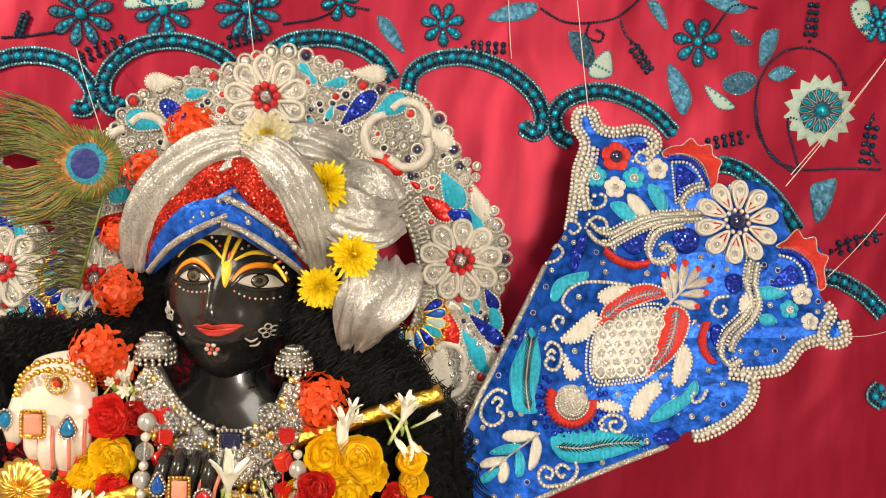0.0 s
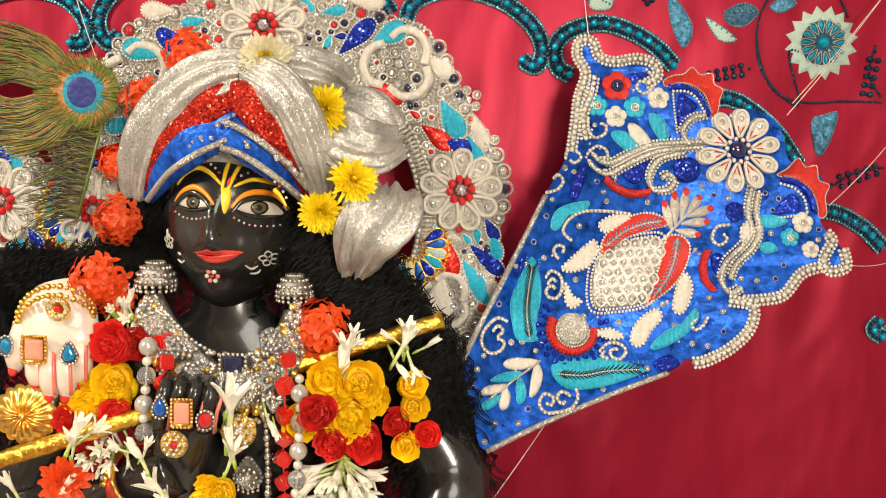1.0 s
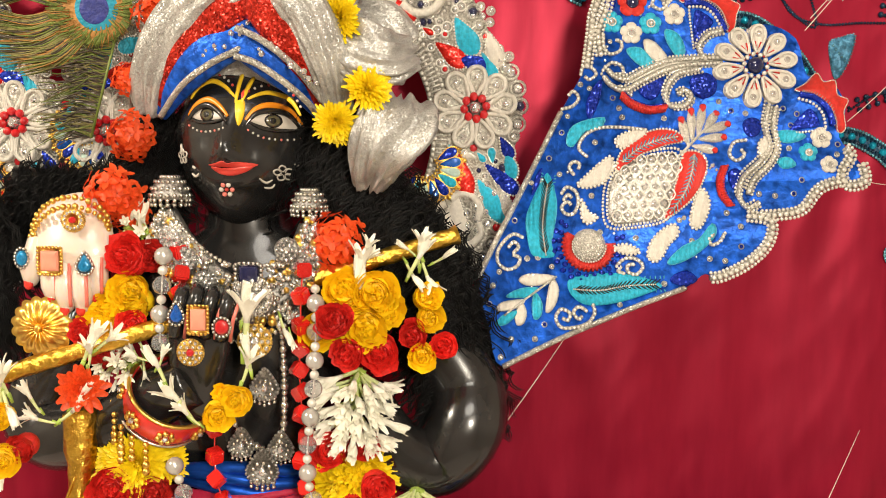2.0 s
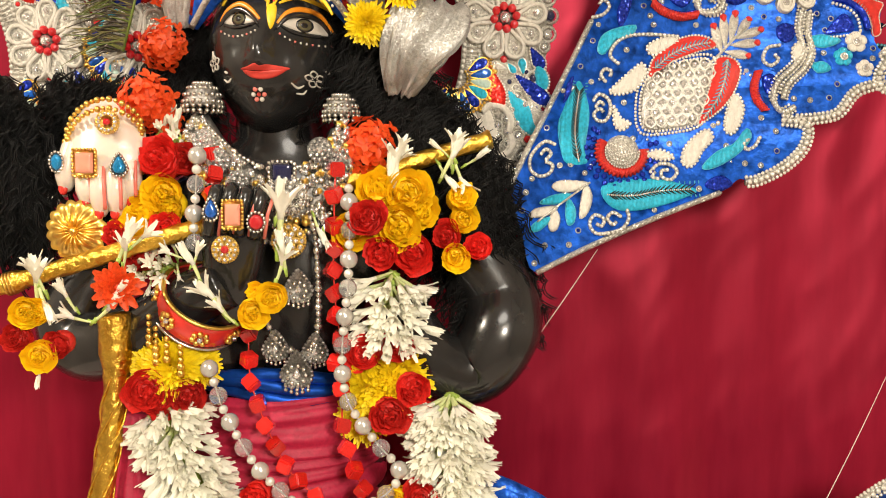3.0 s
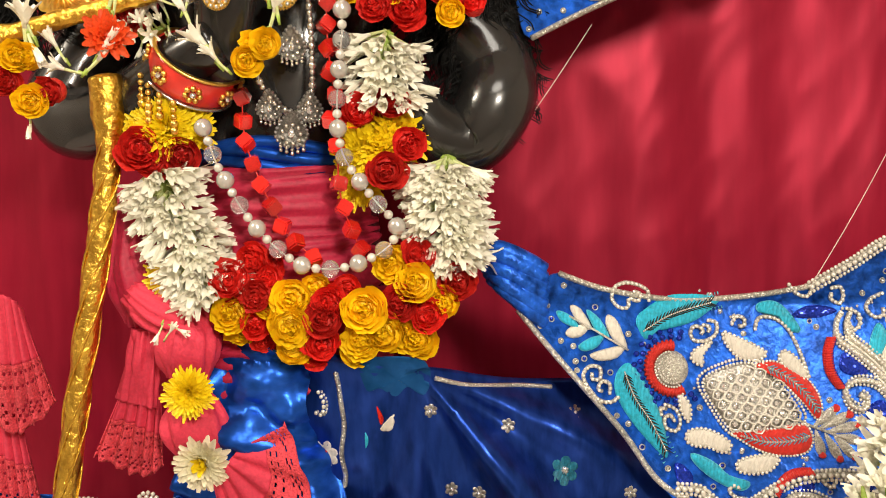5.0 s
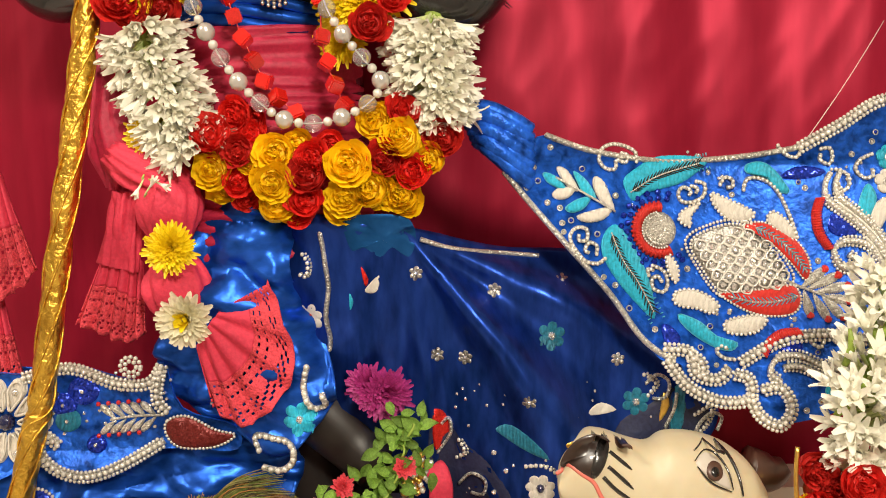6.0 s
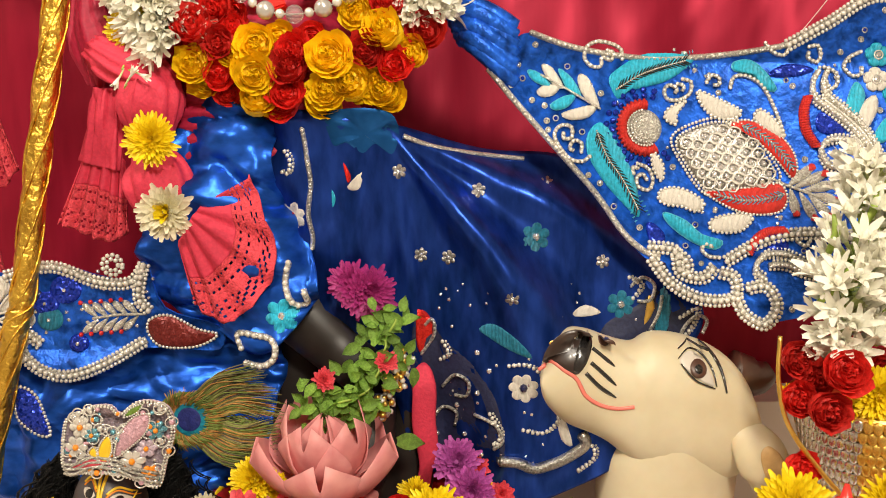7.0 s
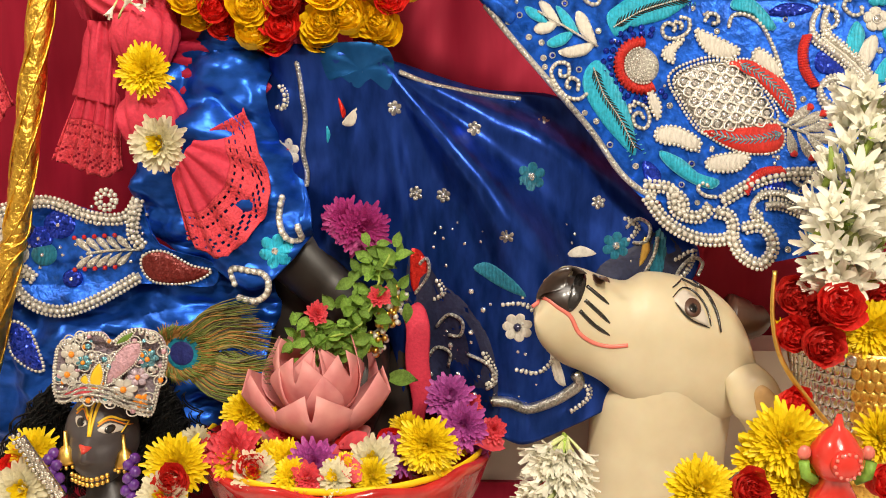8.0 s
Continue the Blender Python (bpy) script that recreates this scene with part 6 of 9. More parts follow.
beads(g, hem, 0.0048, on_skirt, 0, 0.0085, n=6, h=0.009)
part("beaded_hem", g, [SILVER, ANTIQUE], skirt)
# coloured shade under the garland, put on the skirt as a low teal patch
g = Geo()
pad(g, [(-0.127, 0.722), (-0.087, 0.731), (-0.042, 0.724), (-0.033, 0.695), (-0.043, 0.67), (-0.064, 0.684), (-0.081, 0.672), (-0.102, 0.686), (-0.119, 0.683)], 0.0006, on_skirt, 0, 5, 0.0025)
part("teal_waist_patch", g, mat("teal_shade_satin", (0.003, 0.08, 0.28), 0.34, metal=0.7, bump=0.2, scale=34, vary=0.4, spec=0.3), skirt)


# ---- flowers: shared meshes, one unit in radius, facing +z ----
def petal(g, ang, base, length, width, tilt0, tilt1, cup, lift=0.0, mat=0, nu=4, nv=4, tip=0.25, wob=0.0):
    verts = []
    ca, sa = math.cos(ang), math.sin(ang)
    r, z = base, lift
    for j in range(nv + 1):
        v = j / nv
        if j:
            t = tilt0 + (tilt1 - tilt0) * v
            r, z = r + length / nv * math.cos(t), z + length / nv * math.sin(t)
        w = width * (math.sin(math.pi * min(0.12 + v * 0.62, 1)) * (1 - v**3) + tip * v**3)
        for i in range(nu + 1):
            u = 2 * i / nu - 1
            x, y = r - cup * u * u * 0.4 * width, w * u
            verts.append((x * ca - y * sa, x * sa + y * ca, z + cup * u * u * width + wob * math.sin(5 * u + 7 * ang) * v))
    n = nu + 1
    g.add(verts, [(j * n + i, j * n + i + 1, (j + 1) * n + i + 1, (j + 1) * n + i) for j in range(nv) for i in range(nu)], mat)


def rose_mesh(name, m, seed):
    g, rnd = Geo(), random.Random(seed)
    for i in range(36):
        s = i / 35
        petal(g, i * 2.4 + rnd.uniform(-0.25, 0.25), 0.02 + 0.4 * s, 0.46 + 0.2 * s, 0.15 + 0.37 * s, 1.55 - 0.25 * s, 2.0 - 1.05 * s + rnd.uniform(-0.3, 0.3), 0.45, 0.3 - 0.4 * s, 0, 4, 5, 0.7, 0.06)
    ball(g, (0, 0, 0.0), 0.58, 12, 0)
    return g.mesh(name, [m])


def mum_mesh(name, m, seed, n=220, wide=0.085, core=None):
    g, rnd = Geo(), random.Random(seed)
    for i in range(n):
        s = (i / (n - 1)) ** 0.7
        petal(g, i * 2.39996, 0.06 + 0.2 * s, 0.32 + 0.45 * s + rnd.uniform(-0.12, 0.12), wide * (0.8 + 0.5 * s), 1.5 - 1.15 * s + rnd.uniform(-0.15, 0.15), 1.35 - 1.2 * s + rnd.uniform(-0.4, 0.4), 0.4, 0.14 - 0.2 * s, 0 if s > 0.3 or not core else 1, 2, 3, 0.35)
    ball(g, (0, 0, -0.08), 0.3, 8, 0)
    return g.mesh(name, [m, core or m])


def ixora_mesh(name, m, seed, n=34):
    g, rnd = Geo(), random.Random(seed)
    for i in range(n):
        z = 1 - 0.85 * (i + 0.5) / n
        a, r = i * 2.39996, math.sqrt(max(0, 1 - z * z))
        c = Vector((r * math.cos(a), r * math.sin(a), z * 0.8)) * rnd.uniform(0.6, 0.95)
        f = Geo()
        for k in range(4):
            petal(f, k * math.pi / 2 + rnd.random(), 0.02, 0.32, 0.12, 0.5, -0.1 + rnd.uniform(-0.5, 0.4), 0.2, 0, 0, 2, 3, 0.2)
        q = Vector((0, 0, 1)).rotation_difference(c.normalized()).to_matrix()
        g.add([q @ Vector(v) + c for v in f.v], f.f)
    ball(g, (0, 0, 0.1), 0.55, 8, 0)
    return g.mesh(name, [m])


def bud_mesh(name, opened, seed):
    """A tuberose floret along +z, one unit long; opened from 0, a closed bud, to 1."""
    g = Geo()
    p = [(0.05 * math.sin(3 * t + seed), 0.02 * t, t) for t in (0, 0.2, 0.42, 0.6, 0.7, 0.8)]
    tube(g, p[:3], [0.032, 0.036, 0.045], 8, 2, 1, (0, 1, 0.01), False)
    tube(g, p[2:], [0.045, 0.062, 0.06, 0.02], 8, 0, 1, (0, 1, 0.01))
    for k in range(6):
        outer = k % 2
        petal(g, k * math.pi / 3 + seed, 0.045, 0.46 - 0.06 * outer, 0.078, 1.5 - 0.3 * opened, 1.4 - 0.9 * opened - 0.3 * outer * opened, 0.35, 0.5, 0, 2, 4, 0.4, 0.012)
    tube(g, [(0, 0, -0.12), (0, 0, 0.1)], [0.03, 0.05], 6, 1, 1, (0, 1, 0))
    return g.mesh(name, [TUBEROSE, GREEN, TUBE_GREEN])


def leaf_mesh(name):
    g = Geo()
    petal(g, 0, 0, 1.0, 0.36, 0.35, -0.25, 0.35, 0, 0, 4, 6, 0.04, 0.05)
    return g.mesh(name, [LEAF])


ROSES_R = [rose_mesh("red_rose", ROSE_RED, s) for s in (1, 2)]
ROSES_Y = [rose_mesh("yellow_rose", ROSE_YELLOW, s) for s in (3, 4)]
MUMS_Y = [mum_mesh("yellow_chrysanthemum", MUM_YELLOW, s) for s in (5, 6)]
MUM_W = mum_mesh("white_chrysanthemum", MUM_WHITE, 7, 100, 0.13, MUM_YELLOW)
MUM_P = mum_mesh("purple_flower", MUM_PURPLE, 8, 110, 0.12)
MUM_M = mum_mesh("magenta_flower", MUM_MAGENTA, 9, 110, 0.11)
MUM_C = mum_mesh("coral_flower", MUM_CORAL, 10, 50, 0.18)
MUM_RED = mum_mesh("orange_marigold", ORANGE_FLOWER, 12, 50, 0.16)
IXORA = [ixora_mesh("orange_ixora", ORANGE_FLOWER, s) for s in (11, 13)]
BUDS = [bud_mesh("tuberose_bud", 0.0, 0), bud_mesh("tuberose_floret", 0.65, 0.4), bud_mesh("tuberose_floret", 0.25, 1.3)]
LEAF_ME = leaf_mesh("basil_leaf")
turns = random.Random(21)


def aim(at, way, size, roll=None, squash=1.0):
    q = Vector((0, 0, 1)).rotation_difference(Vector(way).normalized())
    spin = turns.uniform(0, 6.28) if roll is None else roll
    return Matrix.Translation(at) @ q.to_matrix().to_4x4() @ Matrix.Rotation(spin, 4, "Z") @ Matrix.Diagonal((size, size, size * squash, 1))


def bloom(name, me, at, size, label, way=(0, -1, 0.1), category="flower", group="", lean=0.35, squash=1.0):
    """A single flower as a thing of its own."""
    ob = new(name, me)
    ob.matrix_basis = aim(at, (way[0] + turns.uniform(-lean, lean), way[1], way[2] + turns.uniform(-lean, lean)), size, None, squash)
    return tagged(ob, label, category, group)


def in_garland(parent, name, me, at, size, way=(0, -1, 0.1), lean=0.35, squash=1.0):
    put(name, me, parent, aim(at, (way[0] + turns.uniform(-lean, lean), way[1], way[2] + turns.uniform(-lean, lean)), size, None, squash))


def tuberoses(parent, path, count, spread, length=0.05, up=0.25, open_share=0.25):
    """Florets that stand out all round a string."""
    p = smooth_path(path, 10)
    for i in range(count):
        q = p[int(i / count * len(p))]
        t = np.array(p[min(int(i / count * len(p)) + 1, len(p) - 1)]) - np.array(p[max(int(i / count * len(p)) - 1, 0)])
        t = t / (np.linalg.norm(t) + 1e-9)
        a = i * 2.39996 + turns.uniform(-0.4, 0.4)
        side = Vector((-t[2], 0, t[0]))
        way = side * math.cos(a) + Vector((0, -1, 0)) * abs(math.sin(a)) + Vector(t) * up
        me = BUDS[1] if turns.random() < open_share else BUDS[turns.choice((0, 2, 2))]
        put("tuberose", me, parent, aim(Vector(q) + way * 0.006 * turns.random(), way, length * turns.uniform(0.8, 1.15)))
    g = Geo()
    tube(g, p[1:-3], [0.002] + [spread * 0.5] * (len(p) - 6) + [0.002], 8)
    part("string", g, GREEN, parent)


# ---- the black hair of the statue ----
def curls(g, region, count, depth, size, seed, fall=0.07):
    rnd = random.Random(seed)
    for i in range(count):
        k = rnd.randrange(len(region) - 1)
        s = rnd.random()
        (x0, y0, z0, r0), (x1, y1, z1, r1) = region[k], region[k + 1]
        r = r0 + (r1 - r0) * s
        a, d = rnd.uniform(0, 6.28), rnd.random() ** 0.5
        c = np.array((x0 + (x1 - x0) * s + r * d * math.cos(a), y0 + (y1 - y0) * s - abs(r * 0.6 * math.sqrt(1 - d * d)) - rnd.random() * 0.006, z0 + (z1 - z0) * s + r * d * math.sin(a)))
        rr, L, ph, tw = rnd.uniform(0.5, 1.0) * size, rnd.uniform(0.6, 1.5) * fall, rnd.uniform(0, 6.28), rnd.uniform(1.6, 3.2)
        dx, dz = rnd.uniform(-0.8, 0.8), -1
        for w in range(2):
            pts, off = [], np.array((0.003 * w, -0.001 * w, 0.002 * w))
            for j in range(20):
                t = j / 19
                b = ph + 6.28 * tw * t
                pts.append(c + off + np.array((dx * L * t + rr * math.cos(b), -rr * 0.5 * math.sin(b), dz * L * t + rr * 0.7 * math.sin(b))))
            tube(g, pts, [0.0006] + [0.0011] * 18 + [0.0004], 3, 0)


def hair(name, region, count, seed, label):
    g = Geo()
    tube(g, smooth_path([q[:3] for q in region], 5), [r * 0.7 for r in np.ravel(smooth_path([(q[3],) for q in region], 5))], 18, 0, 0.6)
    ob = thing(name, g, HAIR, label, "wig")
    c = Geo()
    curls(c, region, int(count * 2.6), 0.03, 0.0075, seed)
    tagged(part("curls", c, HAIR, ob), kind="stuff")


R = lambda pts, rs: [(*p, r) for p, r in zip(pts, rs)]
hair("black_wig", R([(-0.184, 0.08, 1.554), (-0.144, 0.05, 1.474), (-0.076, 0.05, 1.393), (-0.025, 0.05, 1.328), (0.015, 0.04, 1.256), (0.042, 0.04, 1.181)], (0.05, 0.06, 0.075, 0.08, 0.075, 0.06)) + R([(0.05, 0.04, 1.127)], (0.03,)), 620, 4, "long curly black wig hair falling beside the statue's face")
hair("black_wig", R([(-0.376, 0.08, 1.505), (-0.402, 0.06, 1.44), (-0.46, 0.06, 1.396), (-0.535, 0.06, 1.393), (-0.596, 0.05, 1.385)], (0.035, 0.05, 0.045, 0.045, 0.06)), 330, 5, "curly black wig hair over the statue's shoulder")
hair("black_wig", R([(-0.675, 0.02, 1.392), (-0.634, 0, 1.351), (-0.62, 0, 1.303), (-0.618, 0, 1.256), (-0.627, 0, 1.224)], (0.07, 0.06, 0.05, 0.04, 0.02)), 260, 6, "curly black wig hair of the neighbouring statue")


# ---- the turban ----
def wrap(pts, rs, material, name, parent, flat=0.35, label="", n=14, pleat=0.0):
    g = Geo()
    p = [Vector(q) for q in smooth_path(pts, 12)]
    r = np.ravel(smooth_path([(q,) for q in rs], 12))
    n = 56 if pleat else n
    seed = 10 * pts[0][0] + 7 * pts[0][2]
    verts = []
    for i, q in enumerate(p):
        t = (p[min(i + 1, len(p) - 1)] - p[max(i - 1, 0)]).normalized()
        s = t.cross(Vector((0, -1, 0))).normalized()
        u = s.cross(t).normalized()
        v = i / (len(p) - 1)
        for k in range(n):
            a = 2 * math.pi * k / n
            f = noise.noise((3.2 * math.cos(a) + seed, 3.2 * math.sin(a), 1.6 * v)) + 0.55 * abs(noise.noise((6.5 * math.cos(a), 6.5 * math.sin(a) + seed, 3.5 * v)))
            b = float(r[i] * flat + pleat * 1.7 * f)
            e = float(r[i] + pleat * f)
            verts.append(q + e * math.cos(a) * s + b * math.sin(a) * u)
    m = len(p)
    g.add(verts, [(i * n + k, i * n + (k + 1) % n, (i + 1) * n + (k + 1) % n, (i + 1) * n + k) for i in range(m - 1) for k in range(n)] + [tuple(range(n))[::-1], tuple((m - 1) * n + k for k in range(n))])
    return part(name, g, material, parent, label)


turban = holder("turban", (-0.253, 0.05, 1.569), "turban of silver glitter cloth, red glitter and blue embroidered bands", "turban")
g = Geo()
v, f = BALLS[40]
g.add((v * np.array((0.125, 0.10, 0.11)) + np.array((-0.267, 0.09, 1.593))).tolist(), f)
part("turban_cap", g, SILVER_GLITTER, turban)
wrap([(-0.383, 0.03, 1.505), (-0.338, -0.015, 1.549), (-0.293, -0.04, 1.583), (-0.247, -0.045, 1.609), (-0.227, -0.03, 1.615)], (0.012, 0.022, 0.027, 0.026, 0.018), ROYAL, "blue_band", turban, 0.35, "blue satin band with silver edging")
wrap([(-0.287, -0.035, 1.613), (-0.244, -0.055, 1.6), (-0.207, -0.05, 1.578), (-0.173, -0.025, 1.548), (-0.15, 0.02, 1.51)], (0.016, 0.027, 0.03, 0.026, 0.014), ROYAL, "blue_band", turban, 0.3, "blue satin band with silver edging")
wrap([(-0.379, 0.02, 1.501), (-0.334, -0.028, 1.541), (-0.289, -0.052, 1.568), (-0.254, -0.06, 1.584), (-0.229, -0.055, 1.6)], (0.0045,) * 5, ZARI, "silver_edging", turban, 0.7)
wrap([(-0.254, -0.066, 1.577), (-0.226, -0.066, 1.568), (-0.19, -0.058, 1.545), (-0.164, -0.03, 1.521), (-0.151, 0.01, 1.499)], (0.0045,) * 5, ZARI, "silver_edging", turban, 0.7)
wrap([(-0.25, -0.075, 1.611), (-0.216, -0.078, 1.596), (-0.175, -0.058, 1.564), (-0.147, -0.015, 1.525)], (0.0045,) * 4, ZARI, "silver_edging", turban, 0.7)
wrap([(-0.379, 0.02, 1.517), (-0.346, -0.015, 1.565), (-0.305, -0.04, 1.609), (-0.263, -0.055, 1.638), (-0.227, -0.05, 1.656)], (0.012, 0.019, 0.022, 0.023, 0.02), RED_GLITTER, "red_band", turban, 0.35, "red glitter band")
wrap([(-0.249, -0.055, 1.648), (-0.215, -0.07, 1.637), (-0.183, -0.06, 1.602), (-0.161, -0.035, 1.564), (-0.142, 0.005, 1.519)], (0.016, 0.026, 0.028, 0.024, 0.014), RED_GLITTER, "red_band", turban, 0.35, "red glitter band")
wrap([(-0.398, 0.035, 1.504), (-0.384, 0.01, 1.551), (-0.349, -0.02, 1.607), (-0.3, -0.045, 1.65), (-0.253, -0.055, 1.674), (-0.218, -0.045, 1.681)], (0.02, 0.034, 0.037, 0.035, 0.028, 0.02), SILVER_GLITTER, "silver_wrap", turban, 0.3, pleat=0.007)
wrap([(-0.222, -0.06, 1.682), (-0.181, -0.078, 1.66), (-0.153, -0.065, 1.621), (-0.133, -0.04, 1.569), (-0.124, 0, 1.512)], (0.017, 0.026, 0.029, 0.026, 0.016), SILVER_GLITTER, "silver_wrap", turban, 0.45, pleat=0.0055)
wrap([(-0.208, -0.04, 1.684), (-0.165, -0.045, 1.682), (-0.126, -0.03, 1.677), (-0.104, 0, 1.666)], (0.018, 0.028, 0.03, 0.015), SILVER_GLITTER, "silver_wrap", turban, 0.55, pleat=0.011)
wrap([(-0.139, -0.01, 1.626), (-0.096, -0.04, 1.593), (-0.058, -0.035, 1.583), (-0.025, -0.005, 1.591)], (0.018, 0.037, 0.035, 0.016), SILVER_GLITTER, "silver_knot", turban, 0.5, pleat=0.012)
wrap([(-0.12, 0, 1.576), (-0.091, -0.01, 1.561), (-0.06, -0.01, 1.566), (-0.037, 0.01, 1.562)], (0.02, 0.022, 0.02, 0.012), SILVER_GLITTER, "silver_knot", turban, 0.5)
wrap([(-0.035, 0, 1.523), (-0.04, -0.035, 1.503), (-0.062, -0.045, 1.469), (-0.077, -0.02, 1.43), (-0.084, 0, 1.408)], (0.03, 0.052, 0.048, 0.028, 0.012), SILVER_GLITTER, "silver_tail", turban, 0.4, "gathered silver glitter tail", pleat=0.013)
wrap([(-0.105, 0.03, 1.635), (-0.072, 0.02, 1.628), (-0.04, 0.03, 1.601)], (0.035, 0.04, 0.03), SILVER_GLITTER, "silver_wrap", turban, 0.5, pleat=0.0055)
g = Geo()
rnd = random.Random(2)
for line in ([(-0.297, -0.075, 1.572), (-0.276, -0.075, 1.589), (-0.246, -0.075, 1.605), (-0.228, -0.075, 1.611)], [(-0.229, -0.085, 1.593), (-0.2, -0.085, 1.576), (-0.17, -0.085, 1.555), (-0.148, -0.085, 1.53)]):
    for q in along(smooth_path(line, 6), 0.009):
        ball(g, (q[0] + rnd.uniform(-0.006, 0.006), q[1] + 0.012, q[2] + rnd.uniform(-0.008, 0.012)), rnd.choice((0.0025, 0.0035, 0.0045)), 6)
part("stones", g, STONE, turban)

for me, at, r, name, label in (
    (IXORA[0], (-0.312, 0, 1.7), 0.04, "orange_flower", "orange ixora flower cluster pinned on the turban"), (IXORA[1], (-0.384, 0.03, 1.642), 0.036, "orange_flower", "orange ixora flower cluster pinned on the turban"),
    (IXORA[0], (-0.428, 0.03, 1.552), 0.026, "orange_flower", "small orange ixora cluster beside the turban"), (IXORA[1], (-0.419, 0.02, 1.473), 0.04, "orange_flower", "orange ixora flower cluster beside the face"),
    (MUM_W, (-0.197, -0.06, 1.694), 0.036, "white_flower", "white chrysanthemum on top of the turban"), (MUMS_Y[0], (-0.122, -0.045, 1.631), 0.035, "yellow_flower", "yellow chrysanthemum pinned on the turban"),
    (MUMS_Y[1], (-0.081, -0.055, 1.54), 0.034, "yellow_flower", "yellow chrysanthemum pinned on the turban"), (MUMS_Y[0], (-0.125, -0.045, 1.495), 0.032, "yellow_flower", "yellow chrysanthemum pinned by the cheek"),
    (IXORA[0], (-0.429, -0.02, 1.391), 0.046, "orange_flower", "orange ixora flower cluster over the white hand"), (IXORA[1], (-0.41, -0.01, 1.366), 0.032, "orange_flower", "orange ixora flower cluster over the white hand"),
    (IXORA[0], (-0.126, -0.02, 1.331), 0.046, "orange_flower", "orange ixora flower cluster above the flute"),
):
    bloom(name, me, at, r, label, group="pinned flowers")


# ---- peacock feather ----
def peacock_feather(eye, tip_way, size, roots, seed, label):
    ob = holder("peacock_feather", eye, label, "peacock feather")
    place = flat_at(eye[1])
    ex, ez = eye[0], eye[2]
    for name, a, b, dx, h, m in (("green_ring", 0.058, 0.05, 0.0, 0.002, FEATHER_GREEN), ("bronze_ring", 0.047, 0.042, -0.002, 0.004, FEATHER_BRONZE), ("teal_ring", 0.031, 0.031, 0.006, 0.006, FEATHER_TEAL), ("blue_eye", 0.021, 0.022, 0.003, 0.008, FEATHER_BLUE)):
        g = Geo()
        pad(g, ellipse((ex + dx * size, ez), a * size, b * size, tip_way), 0.0006, place, 0, 3, h * 0.35)
        part(name, g, m, ob)
    rnd = random.Random(seed)
    g = Geo()
    for i in range(240):
        a = rnd.uniform(0, 6.28)
        k0, k1 = rnd.uniform(0.3, 0.5), rnd.uniform(0.55, 0.68)
        a2 = a + 0.25 * math.sin(a - tip_way)
        tube(g, [place(ex + 0.1 * size * k0 * math.cos(a), ez + 0.088 * size * k0 * math.sin(a), 0.0055), place(ex + 0.1 * size * k1 * math.cos(a2), ez + 0.088 * size * k1 * math.sin(a2), 0.003)], [0.0009, 0.0004], 4, rnd.choice((0, 1, 1)))
    tagged(part("fine_barbs", g, [FEATHER_BRONZE, FEATHER_GREEN], ob), kind="stuff")
    g = Geo()
    for i in range(420):
        a = tip_way + math.pi + 2.7 * ((i % 210) / 209 - 0.5) + rnd.uniform(-0.03, 0.03)
        k = rnd.uniform(0.04, 0.056) * size
        start = np.array((ex + k * math.cos(a), eye[1] - 0.001, ez + 0.88 * k * math.sin(a)))
        L = rnd.uniform(0.075, 0.125) * size
        b = a * 0.38 + (tip_way + math.pi) * 0.62
        end = start + np.array((L * math.cos(b), rnd.uniform(-0.006, 0.006), L * math.sin(b)))
        mid = (start + end) / 2 + 0.012 * size * np.array((-math.sin(b), 0, math.cos(b))) * (1 if a > tip_way + math.pi else -1)
        tube(g, smooth_path([start, mid, end], 3), [0.0011, 0.0011, 0.001, 0.0009, 0.0008, 0.0006, 0.0003], 4, rnd.choice((0, 0, 1, 1, 2, 3)))
    tagged(part("barbs", g, [FEATHER, FEATHER_GREEN, FEATHER_DARK, FEATHER_BRONZE], ob), kind="stuff")
    g = Geo()
    for i in range(190):
        s = rnd.random()
        q = np.array(roots[0]) * (1 - s) + np.array(roots[1]) * s
        L, b = rnd.uniform(0.04, 0.1) * size ** 2, math.pi + rnd.uniform(-0.4, 0.25)
        end = q + np.array((L * math.cos(b), rnd.uniform(-0.012, 0.008), L * math.sin(b) - 0.02 * rnd.random()))
        tube(g, [q, (q + end) / 2 + np.array((0, 0, 0.008)), end], [0.0013, 0.001, 0.0004], 4, rnd.choice((0, 1, 2, 2)))
    tube(g, [roots[0], roots[1]], 0.002, 6, 1)
    tagged(part("lower_barbs", g, [FEATHER, FEATHER_GREEN, FEATHER_DARK], ob), kind="stuff")


peacock_feather((-0.484, 0.05, 1.652), 0.0, 1.0, ((-0.448, 0.055, 1.637), (-0.494, 0.06, 1.47)), 1, "peacock feather with a blue eye beside the turban")


# ---- flute, its disc, and the flowers tied to it ----
g = Geo()
FL0, FL1 = np.array((-0.609, -0.13, 1.14)), np.array((0.042, 0, 1.345))
n = 60
tube(g, [FL0 + (FL1 - FL0) * i / n for i in range(n + 1)], [0.0118 + 0.0008 * math.sin(i * 2.1) + (0.002 if i in (0, n, 3, 4) else 0) for i in range(n + 1)], 16)
flute = thing("flute", g, GOLD, "golden foil-wrapped flute with flowers tied to it", "flute")
g = Geo()
end = FL0 + (FL1 - FL0) * 0.045
for k in range(3):
    tube(g, [end + (FL1 - FL0) * (0.006 * k), end + (FL1 - FL0) * (0.006 * k + 0.004)], 0.0155, 14)
part("end_ring", g, GOLD_PLAIN, flute)

